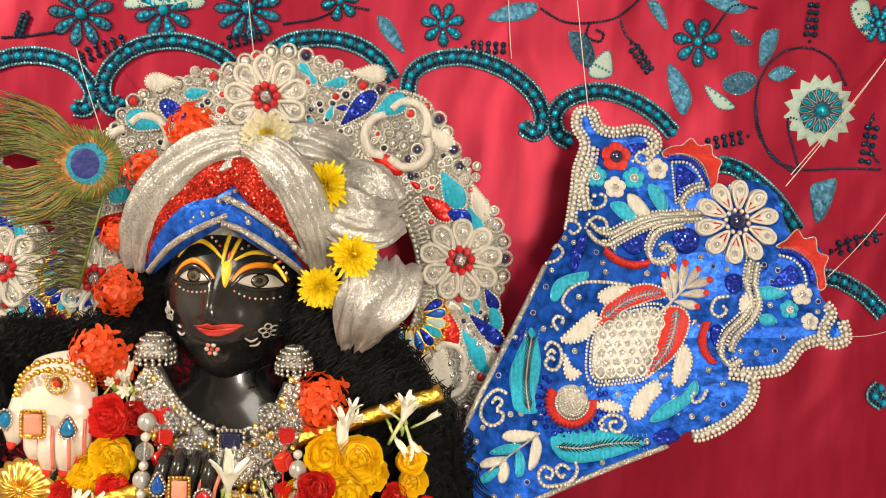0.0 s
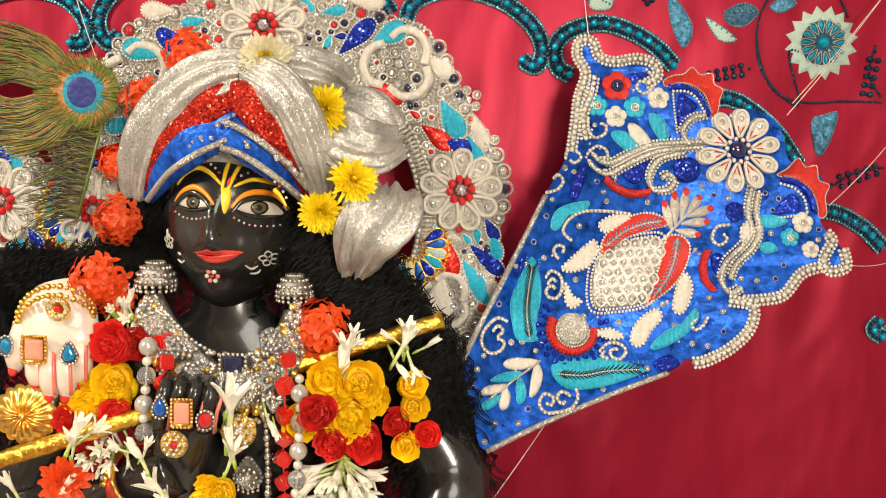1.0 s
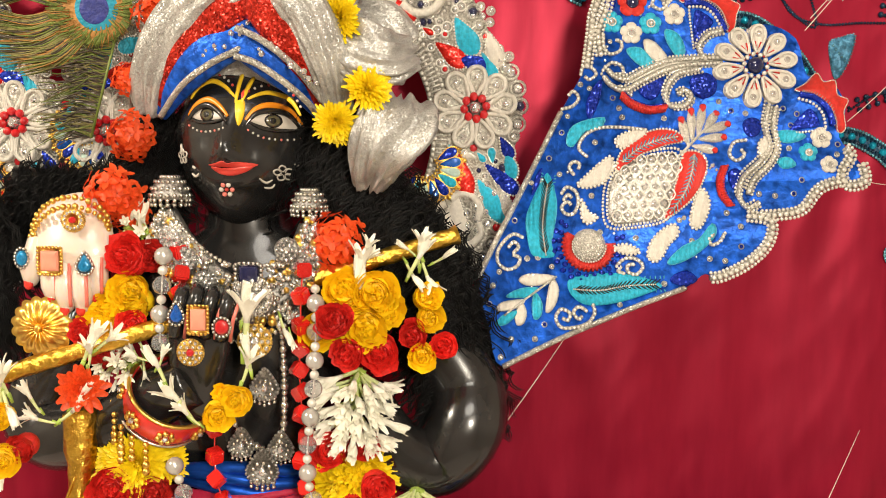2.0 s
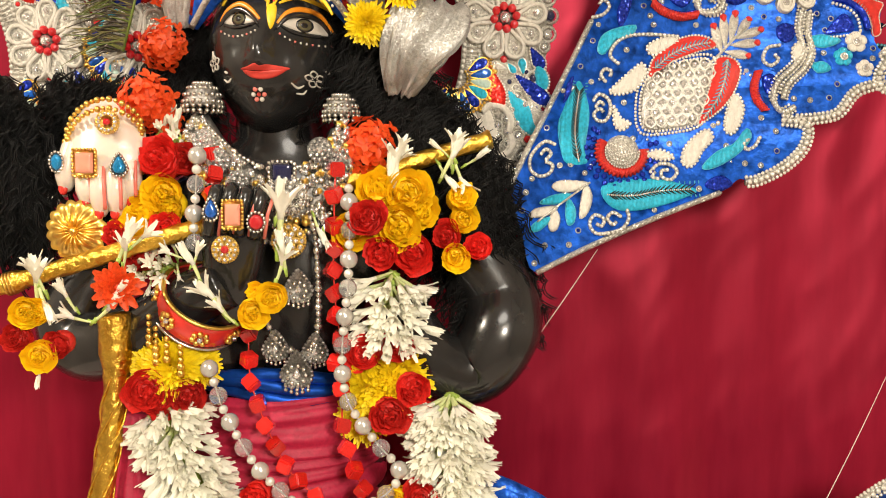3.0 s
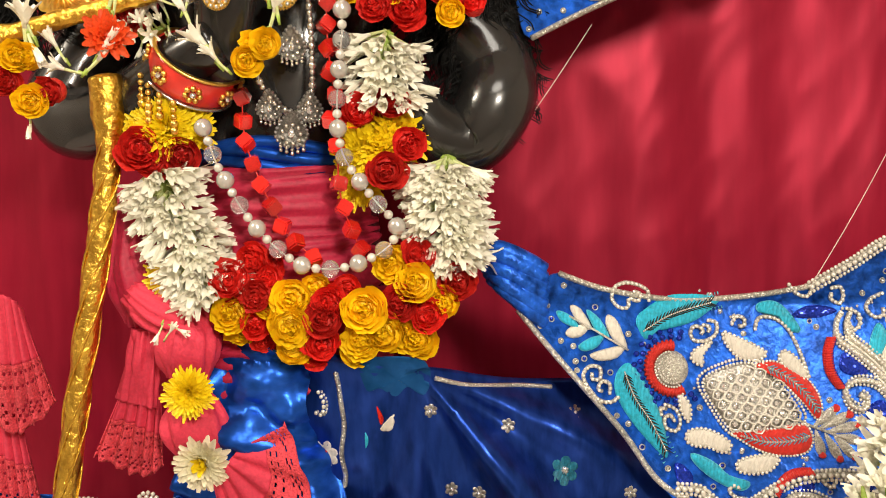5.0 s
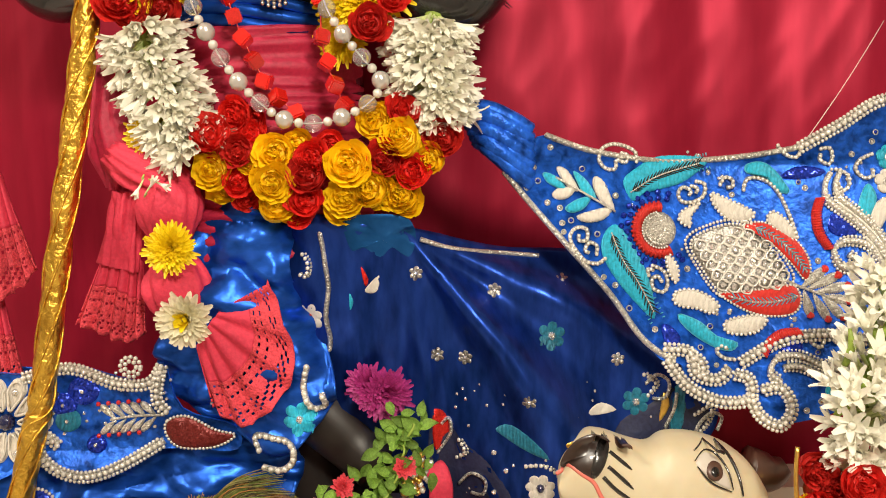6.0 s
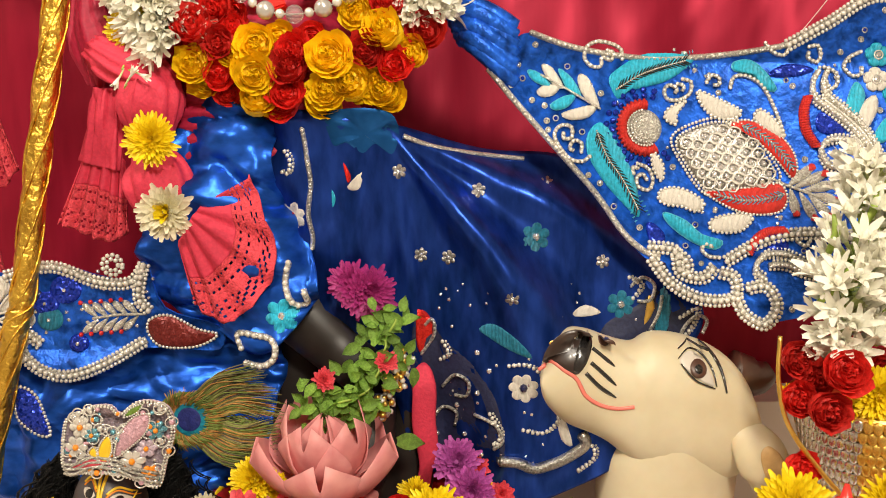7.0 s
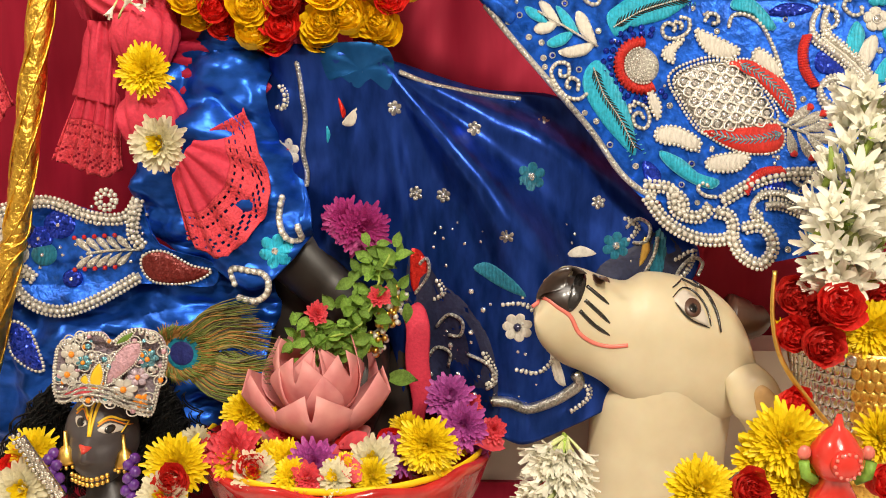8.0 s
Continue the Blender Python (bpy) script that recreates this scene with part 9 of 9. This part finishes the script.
# ---- the red bowl and its flowers ----
PC = Vector((-0.097, -0.12, 0.197))
g = Geo()
prof = [(0.02, -0.19), (0.10, -0.19), (0.12, -0.17), (0.15, -0.10), (0.172, -0.045), (0.183, -0.012), (0.19, 0.0), (0.188, 0.008), (0.176, 0.006), (0.168, -0.01), (0.14, -0.03), (0.02, -0.03)]
prof = [(r * 1.06, max(z, -PC.z + 0.002)) for r, z in prof]
m = 72
g.add([(PC.x + r * math.cos(2 * math.pi * i / m) * (1 + 0.012 * math.sin(i * 1.9) * (z < 0)), PC.y + r * math.sin(2 * math.pi * i / m), PC.z + z + 0.004 * math.sin(i * 0.9 + z * 30)) for r, z in prof for i in range(m)],
      [(j * m + i, j * m + (i + 1) % m, (j + 1) * m + (i + 1) % m, (j + 1) * m + i) for j in range(len(prof) - 1) for i in range(m)] + [tuple(range(m))[::-1], tuple((len(prof) - 1) * m + i for i in range(m))])
bowl = thing("bowl", g, RED_WRAP, "round bowl wrapped in glossy red foil, filled with flowers", "bowl")
g = Geo()
tube(g, [(PC.x + 0.192 * math.cos(a), PC.y + 0.192 * math.sin(a), PC.z + 0.009) for a in (2 * math.pi * i / 60 for i in range(61))], 0.0045, 8, 0, 0.5)
part("yellow_rim", g, ROSE_YELLOW, bowl)
for name, me, at, r, label in (
    ("yellow_flower", MUMS_Y[0], (0.016, -0.26, 0.244), 0.038, "yellow chrysanthemum on the bowl's rim"), ("white_flower", MUM_W, (-0.048, -0.27, 0.226), 0.034, "white chrysanthemum on the bowl's rim"),
    ("purple_flower", MUM_P, (-0.119, -0.27, 0.222), 0.035, "purple flower on the bowl's rim"), ("purple_flower", MUM_P, (0.061, -0.2, 0.245), 0.035, "purple flower at the bowl's edge"), ("purple_flower", MUM_P, (0.043, -0.17, 0.272), 0.034, "purple flower at the bowl's edge"),
    ("coral_flower", MUM_C, (-0.222, -0.24, 0.225), 0.04, "coral pink flower in the bowl"), ("white_flower", MUM_W, (-0.19, -0.27, 0.21), 0.03, "white flower on the bowl's rim"), ("yellow_flower", MUMS_Y[1], (-0.222, -0.18, 0.251), 0.034, "yellow chrysanthemum in the bowl"),
    ("yellow_flower", MUMS_Y[0], (-0.196, -0.18, 0.239), 0.026, "yellow chrysanthemum in the bowl"), ("white_flower", MUM_W, (-0.28, -0.2, 0.219), 0.026, "pale flower beside the bowl"), ("coral_flower", MUM_C, (0.068, -0.17, 0.264), 0.02, "small coral flower at the bowl's edge"),
    ("coral_flower", MUM_C, (0.1, -0.2, 0.241), 0.02, "small coral flower at the bowl's edge"), ("red_rose", ROSES_R[0], (-0.081, -0.22, 0.225), 0.026, "red rose in the bowl"), ("red_rose", ROSES_R[1], (-0.032, -0.21, 0.229), 0.024, "red rose in the bowl"), ("yellow_flower", MUMS_Y[1], (-0.012, -0.18, 0.233), 0.024, "yellow chrysanthemum in the bowl"),
    ("coral_flower", MUM_C, (-0.17, -0.2, 0.232), 0.022, "small coral flower in the bowl"), ("red_rose", ROSES_R[0], (-0.127, -0.2, 0.224), 0.026, "red rose in the bowl"),
    ("yellow_flower", MUMS_Y[0], (-0.29, -0.25, 0.21), 0.042, "yellow chrysanthemum beside the small statue"), ("yellow_flower", MUMS_Y[1], (-0.472, -0.24, 0.219), 0.036, "yellow chrysanthemum beside the small statue"), ("white_flower", MUM_W, (-0.295, -0.29, 0.188), 0.034, "white chrysanthemum beside the small statue"),
    ("red_rose", ROSES_R[1], (-0.284, -0.28, 0.202), 0.03, "red rose beside the small statue"), ("white_flower", MUM_W, (-0.473, -0.27, 0.188), 0.04, "white chrysanthemum beside the small statue"), ("red_rose", ROSES_R[0], (-0.492, -0.25, 0.205), 0.026, "red rose beside the small statue"),
    ("yellow_flower", MUMS_Y[0], (0.43, -0.3, 0.265), 0.05, "yellow chrysanthemum before the cow"), ("yellow_flower", MUMS_Y[1], (0.406, -0.29, 0.24), 0.036, "yellow chrysanthemum before the cow"), ("yellow_flower", MUMS_Y[1], (0.336, -0.3, 0.207), 0.042, "yellow chrysanthemum before the cow"), ("red_rose", ROSES_R[0], (0.384, -0.31, 0.214), 0.032, "red rose before the cow"),
    ("red_rose", ROSES_R[1], (0.458, -0.24, 0.292), 0.03, "dark red rose by the cow's ear"), ("yellow_flower", MUMS_Y[0], (0.539, -0.3, 0.273), 0.034, "yellow chrysanthemum before the vase"), ("red_rose", ROSES_R[1], (0.527, -0.33, 0.234), 0.032, "red rose before the vase"), ("yellow_flower", MUMS_Y[1], (0.435, -0.31, 0.225), 0.032, "yellow chrysanthemum before the cow"),
):
    bloom(name, me, at, r, label, (0, -1, 0.45), group="altar flowers", lean=0.25)
rnd = random.Random(77)
for i in range(22):
    a = -math.pi * (0.06 + 0.88 * (i + rnd.uniform(-0.3, 0.3)) / 22)
    k = rnd.uniform(0.13, 0.185)
    me, name, label, r = rnd.choice(((MUM_C, "coral_flower", "coral pink flower heaped in the bowl", 0.022), (MUM_W, "white_flower", "white flower heaped in the bowl", 0.024), (MUM_P, "purple_flower", "purple flower heaped in the bowl", 0.026), (ROSES_R[0], "red_rose", "red rose heaped in the bowl", 0.024), (MUMS_Y[1], "yellow_flower", "yellow flower heaped in the bowl", 0.024)))
    bloom(name, me, (PC.x + k * math.cos(a), PC.y + k * math.sin(a), PC.z + 0.016 + (0.19 - k) * 0.2), r, label, (0, -0.9, 0.7), group="altar flowers", lean=0.4)
ob = holder("tuberose_bunch", (0.177, -0.26, 0.2), "bunch of white tuberoses lying before the cow", "tuberoses")
tuberoses(ob, [(0.188, -0.22, 0.242), (0.178, -0.25, 0.21), (0.169, -0.27, 0.169), (0.16, -0.28, 0.1), (0.155, -0.28, 0.03)], 120, 0.014, 0.06, 0.5, 0.5)
g = Geo()
petal(g, 0, 0, 0.04, 0.014, 0.2, -0.2, 0.3)
loose_me = g.mesh("loose_petal", [MUM_CORAL])
for at in ((-0.065, -0.3, 0.213), (0.033, -0.24, 0.227), (0.112, -0.2, 0.219), (-0.058, -0.24, 0.244), (-0.1, -0.24, 0.226)):
    o = new("loose_petal", loose_me)
    o.matrix_basis = aim(at, (turns.uniform(-0.5, 0.5), -0.6, 0.8), 1.0)
    tagged(o, "loose coral petal fallen on the bowl's rim", "petal", "loose petals")

# ---- small statue with crown ----
doll = Geo()
DC = (-0.397, -0.21, 0.232)
head(doll, DC, 0.47, 0.0)
on_doll = facing(doll)


def dline(pts, w, m):
    p = smooth_path(xz(pts), 5)
    tube(doll, [on_doll(q[0], q[1], 0.0008) for q in p], w, 6, m, 0.5)


for brow, eye, iris in (([(-0.415, -0.26, 0.276), (-0.406, -0.26, 0.282), (-0.397, -0.26, 0.271)], [(-0.415, -0.26, 0.269), (-0.407, -0.26, 0.272), (-0.398, -0.26, 0.264), (-0.408, -0.26, 0.26)], (-0.406, -0.26, 0.266)), ([(-0.385, -0.26, 0.264), (-0.373, -0.26, 0.269), (-0.355, -0.26, 0.255)], [(-0.385, -0.26, 0.257), (-0.373, -0.26, 0.263), (-0.359, -0.26, 0.252), (-0.374, -0.26, 0.251)], (-0.372, -0.26, 0.256))):
    dline(brow, 0.0018, 2)
    pad(doll, xz(eye), 0.0012, on_doll, 1, 3, 0.0006)
    pad(doll, ellipse((iris[0], iris[2]), 0.0054, 0.005), 0.0022, on_doll, 4, 2, 0.0006)
    dline([tuple(np.array(q) + np.array((0, 0, -0.003))) for q in brow], 0.0012, 5)
dline([(-0.395, -0.26, 0.292), (-0.395, -0.26, 0.275), (-0.394, -0.26, 0.25)], 0.002, 2)
dline([(-0.387, -0.26, 0.292), (-0.39, -0.26, 0.275), (-0.393, -0.26, 0.25)], 0.002, 2)
pad(doll, xz([(-0.407, -0.26, 0.239), (-0.398, -0.26, 0.241), (-0.39, -0.26, 0.237), (-0.399, -0.26, 0.232)]), 0.003, on_doll, 3, 3, 0.0005)
revolve(doll, [(DC[0], DC[1] + 0.01, DC[2] - 0.04, 0.022, 0.022), (DC[0], DC[1] + 0.01, DC[2] - 0.085, 0.03, 0.028), (DC[0], DC[1] + 0.01, DC[2] - 0.105, 0.08, 0.04), (DC[0], DC[1] + 0.01, DC[2] - 0.15, 0.075, 0.045), (DC[0], DC[1] + 0.01, 0.06, 0.085, 0.06), (DC[0], DC[1] + 0.01, 0.0, 0.1, 0.08)], 24)
thing("small_statue", doll, [DARK_STONE, WHITE_PAINT, YELLOW_PAINT, LIP_PAINT, BLACK_PAINT, ORANGE_PAINT], "small dark stone statue with a painted face", "statue")
crown = holder("crown", (-0.373, -0.25, 0.335), "tall embroidered crown in silver, mauve and gold on the small statue", "crown")
crown_place = lambda x, z, h=0.0: (x, -0.262 + 3.0 * (x - DC[0] - 0.003) ** 2 - h, z)
CR = [(-0.431, 0.325), (-0.428, 0.345), (-0.422, 0.364), (-0.405, 0.373), (-0.391, 0.38), (-0.37, 0.38), (-0.359, 0.369), (-0.341, 0.382), (-0.323, 0.381), (-0.307, 0.369), (-0.302, 0.34), (-0.312, 0.304), (-0.318, 0.279), (-0.325, 0.273), (-0.341, 0.283), (-0.364, 0.294), (-0.385, 0.297), (-0.409, 0.297), (-0.425, 0.294), (-0.432, 0.308)]
g = Geo()
slab(g, CR, crown_place, 0.006, 0, 3)
part("crown_plate", g, MAUVE, crown)
g = Geo()
for k in (1.0, 0.96):
    beads(g, [(a * k + (1 - k) * -0.38, b * k + (1 - k) * 0.34) for a, b in CR], 0.002, crown_place, 0, closed=True)
for k in (0, 0.006, 0.012):
    cord(g, [(a, b + k) for a, b in xz([(-0.429, -0.26, 0.297), (-0.415, -0.26, 0.297), (-0.394, -0.26, 0.306), (-0.367, -0.26, 0.302), (-0.344, -0.26, 0.289), (-0.32, -0.26, 0.279)])], 0.0019, crown_place, 1, 0.004)
part("beaded_rim", g, [PEARL, ZARI], crown)
for c, r, m in (((-0.412, -0.26, 0.33), 0.014, PEARL), ((-0.348, -0.26, 0.31), 0.015, PEARL), ((-0.332, -0.26, 0.324), 0.012, MAUVE), ((-0.405, -0.26, 0.355), 0.014, IVORY), ((-0.33, -0.26, 0.293), 0.010, ORANGE_PAINT), ((-0.321, -0.26, 0.345), 0.012, SEQUIN_PALE), ((-0.392, -0.26, 0.345), 0.010, SEQUIN_PALE)):
    g = Geo()
    for i in range(6):
        pad(g, drop((c[0], c[2]), r, r * 0.7, math.pi / 3 * i), 0.003, crown_place, 0, 2, 0.001)
    ball(g, crown_place(c[0], c[2], 0.004), r * 0.28, 6, 1)
    part("crown_flower", g, [m, ORANGE_PAINT], crown)
for o, m in (([(-0.367, -0.26, 0.317), (-0.36, -0.26, 0.345), (-0.344, -0.26, 0.365), (-0.327, -0.26, 0.366), (-0.331, -0.26, 0.345), (-0.349, -0.26, 0.328)], MAUVE_LIGHT), ([(-0.387, -0.26, 0.317), (-0.382, -0.26, 0.335), (-0.372, -0.26, 0.345), (-0.369, -0.26, 0.328), (-0.377, -0.26, 0.31)], YELLOW_PAINT), ([(-0.397, -0.26, 0.323), (-0.389, -0.26, 0.331), (-0.384, -0.26, 0.314)], YELLOW_PAINT), ([(-0.422, -0.26, 0.303), (-0.394, -0.26, 0.317), (-0.37, -0.26, 0.312), (-0.394, -0.26, 0.306)], MUM_CORAL), ([(-0.354, -0.26, 0.366), (-0.346, -0.26, 0.376), (-0.333, -0.26, 0.38), (-0.34, -0.26, 0.37)], LEAF)):
    g = Geo()
    pad(g, xz(o), 0.004, crown_place, 0, 3, 0.001)
    beads(g, xz(o), 0.0014, crown_place, 1, closed=True, h=0.004)
    part("crown_leaf", g, [m, PEARL], crown)
rnd = random.Random(41)
for i in range(150):
    x, z = rnd.uniform(min(q[0] for q in CR), max(q[0] for q in CR)), rnd.uniform(min(q[1] for q in CR), max(q[1] for q in CR))
    if within(x, z, CR):
        g = Geo()
        r = rnd.choice((0.0022, 0.003, 0.004))
        ball(g, crown_place(x, z, 0.002), r, 6, 0, (1, 0.7, 1))
        if r > 0.0035:
            cord(g, ellipse((x, z), r * 1.7, r * 1.7, 0, 7), 0.001, crown_place, 1, 0.0025, 2, True, 4)
        part("set_stone", g, [rnd.choice((PEARL, STONE, STONE, MAUVE_LIGHT, SEQUIN_PALE, ORANGE_PAINT)), PEARL], crown)
hair("small_wig", R([(-0.465, -0.17, 0.272), (-0.48, -0.18, 0.256), (-0.485, -0.18, 0.237)], (0.022, 0.026, 0.018)), 90, 8, "curly black hair of the small statue")
hair("small_wig", R([(-0.36, -0.17, 0.281), (-0.335, -0.17, 0.258), (-0.318, -0.17, 0.235)], (0.025, 0.036, 0.025)), 120, 9, "curly black hair of the small statue")
peacock_feather((-0.313, -0.15, 0.325), math.pi, 0.75, ((-0.297, -0.14, 0.318), (-0.211, -0.14, 0.311)), 5, "small peacock feather beside the crown")
for path in ([(-0.444, -0.25, 0.227), (-0.436, -0.26, 0.21), (-0.433, -0.26, 0.181)], [(-0.345, -0.25, 0.221), (-0.342, -0.26, 0.203), (-0.348, -0.26, 0.174)]):
    ob = holder("purple_bead_string", path[0], "string of purple beads on the small statue", "necklace", "necklaces")
    g = Geo()
    for i, q in enumerate(along(smooth_path(path, 8), 0.008)):
        ball(g, np.array(q) + np.array((0.004 * (-1) ** i, -0.004, 0)), 0.0075, 8)
    part("bead_row", g, PURPLE_BEAD, ob)
for at in ((-0.426, -0.25, 0.224), (-0.359, -0.24, 0.216)):
    ob = holder("small_earring", at, "small gold bell earring", "earring", "earrings")
    g = Geo()
    revolve(g, [(at[0], at[1], at[2] + a, b, b) for a, b in ((0.03, 0.002), (0.012, 0.003), (0.008, 0.008), (-0.006, 0.012), (-0.01, 0.012))], 14)
    for i in range(10):
        ball(g, (at[0] + 0.012 * math.cos(i * 0.628), at[1] + 0.012 * math.sin(i * 0.628), at[2] - 0.013), 0.0028, 6)
    part("bell", g, GOLD_PLAIN, ob)
ob = holder("small_necklace", (-0.402, -0.26, 0.188), "gold collar on the small statue", "necklace", "necklaces")
g = Geo()
for k in range(2):
    for q in along(smooth_path([tuple(np.array(a) + np.array((0, 0, -0.007 * k))) for a in [(-0.416, -0.26, 0.203), (-0.39, -0.27, 0.2), (-0.37, -0.26, 0.203)]], 6), 0.006):
        ball(g, q, 0.0032, 6)
part("gold_beads", g, GOLD_PLAIN, ob)
ob = holder("small_flute", (-0.451, -0.28, 0.232), "short silver beaded flute of the small statue", "flute")
g = Geo()
p = [np.array((-0.466, -0.28, 0.257)) * (1 - t) + np.array((-0.421, -0.28, 0.183)) * t for t in np.linspace(0, 1, 12)]
tube(g, p, 0.006, 10)
for i, q in enumerate(p):
    for k in range(5):
        ball(g, q + np.array((0.006 * math.cos(k * 1.3 + i), -0.005, 0.006 * math.sin(k * 1.3 + i))), 0.0032, 5)
part("beaded_tube", g, SILVER, ob)

# ---- vase of flowers ----
VC = Vector((0.581, -0.17, 0.28))
g = Geo()
prof = [(0.03, -VC.z + 0.001), (0.04, -VC.z + 0.003), (0.05, -0.14), (0.075, -0.06), (0.09, 0.02), (0.105, 0.08), (0.1, 0.08), (0.03, 0.05)]
m = 48
g.add([(VC.x + r * math.cos(2 * math.pi * i / m), VC.y + r * math.sin(2 * math.pi * i / m), VC.z + z) for r, z in prof for i in range(m)],
      [(j * m + i, j * m + (i + 1) % m, (j + 1) * m + (i + 1) % m, (j + 1) * m + i) for j in range(len(prof) - 1) for i in range(m)] + [tuple(range(m))[::-1], tuple((len(prof) - 1) * m + i for i in range(m))])
vase = thing("vase", g, GOLD_PLAIN, "gold vase with a fish-scale pattern and a silver panel", "vase")
scale_geo = Geo()
pad(scale_geo, [(-0.5, 0.3), (-0.5, -0.1), (-0.3, -0.45), (0, -0.55), (0.3, -0.45), (0.5, -0.1), (0.5, 0.3), (0, 0.45)], 0.22, lambda x, z, h=0.0: (x, -h, z), 0, 2)
SCALE_G, SCALE_S = scale_geo.mesh("gold_scale", [GOLD_PLAIN]), scale_geo.mesh("silver_scale", [SILVER])
for j in range(13):
    z = 0.07 - 0.0145 * j
    r = 0.052 + (0.105 - 0.052) * min(max((z + 0.14) / 0.22, 0), 1)
    n = 30
    for i in range(n):
        a = math.pi + math.pi * (i + 0.5 * (j % 2)) / n
        x, y = r * math.cos(a), r * math.sin(a)
        put("scale", SCALE_S if a < math.pi + 0.95 else SCALE_G, vase, Matrix.Translation((VC.x + x, VC.y + y - 0.001, VC.z + z)) @ Matrix.Rotation(a + math.pi / 2, 4, "Z") @ Matrix.Diagonal((0.0115, 0.014, 0.0165, 1)))
bunch = holder("flower_bunch", VC + Vector((0, 0, 0.08)), "bunch of red roses, yellow flowers and tuberoses in the vase", "flowers")
for me, at, r in ((ROSES_R[0], (0.496, -0.26, 0.418), 0.04), (ROSES_R[1], (0.478, -0.26, 0.373), 0.036), (ROSES_R[0], (0.457, -0.22, 0.424), 0.034), (ROSES_R[1], (0.453, -0.23, 0.377), 0.032), (MUMS_Y[0], (0.545, -0.25, 0.386), 0.042), (ROSES_R[1], (0.476, -0.22, 0.399), 0.034), (ROSES_R[0], (0.567, -0.22, 0.418), 0.036),
                  (MUMS_Y[1], (0.442, -0.23, 0.384), 0.012), (MUMS_Y[1], (0.52, -0.24, 0.373), 0.024), (ROSES_R[1], (0.532, -0.22, 0.339), 0.026)):
    in_garland(bunch, "red_rose" if me in ROSES_R else "yellow_chrysanthemum", me, at, r, squash=0.85)
tuberoses(bunch, [(0.535, -0.2, 0.42), (0.508, -0.22, 0.48), (0.517, -0.22, 0.534), (0.539, -0.2, 0.594), (0.544, -0.2, 0.648)], 95, 0.014, 0.068, 0.6, 0.5)
tuberoses(bunch, [(0.566, -0.19, 0.433), (0.57, -0.2, 0.505), (0.577, -0.2, 0.574)], 40, 0.012, 0.06, 0.5, 0.4)
for a, b in (((0.484, -0.23, 0.555), (0.483, -0.24, 0.602)), ((0.511, -0.24, 0.576), (0.533, -0.24, 0.634)), ((0.471, -0.24, 0.496), (0.503, -0.25, 0.544))):
    g = Geo()
    tube(g, [a, (np.array(a) + np.array(b)) / 2 + np.array((0.006, 0, 0)), b], [0.004, 0.005, 0.002], 8)
    part("green_stem", g, GREEN, bunch)
g = Geo()
tube(g, smooth_path([(0.432, -0.23, 0.454), (0.429, -0.24, 0.4), (0.44, -0.25, 0.348), (0.477, -0.26, 0.295), (0.516, -0.27, 0.25)], 6), 0.003, 8)
part("handle", g, GOLD_PLAIN, vase, "thin gold wire handle")

# ---- red painted figure before the vase: plain shape ----
g = Geo()
C = (0.47, -0.34, 0.268)
revolve(g, [(C[0], C[1], C[2] + a * 0.9, b * 0.8, b * 0.8) for a, b in ((0.052, 0.003), (0.036, 0.008), (0.032, 0.014), (0.022, 0.024), (0.008, 0.034), (-0.01, 0.035), (-0.025, 0.026), (-0.03, 0.018), (-0.05, 0.03), (-0.1, 0.04), (-C[2] / 0.9, 0.045))], 24)
ball(g, (C[0], C[1] - 0.024, C[2] - 0.002), 0.017, 12, 0, (1, 0.5, 1))
for i in range(12):
    ball(g, (C[0] + 0.014 * math.cos(i * 0.5236), C[1] - 0.03, C[2] - 0.002 + 0.014 * math.sin(i * 0.5236)), 0.0022, 6, 1)
for s in (-1, 1):
    ball(g, (C[0] + s * 0.035, C[1], C[2] + 0.002), 0.008, 8, 1, (1, 0.6, 1.1))
    tube(g, [(C[0] + s * 0.022, C[1], C[2] - 0.03), (C[0] + s * 0.034, C[1] - 0.005, C[2] - 0.022), (C[0] + s * 0.037, C[1] - 0.005, C[2] - 0.006)], 0.006, 8, 2)
thing("painted_figure", g, [RED_PAINT, PINK_PAINT, LEAF], "small figure painted glossy red with green side pieces", "figurine")
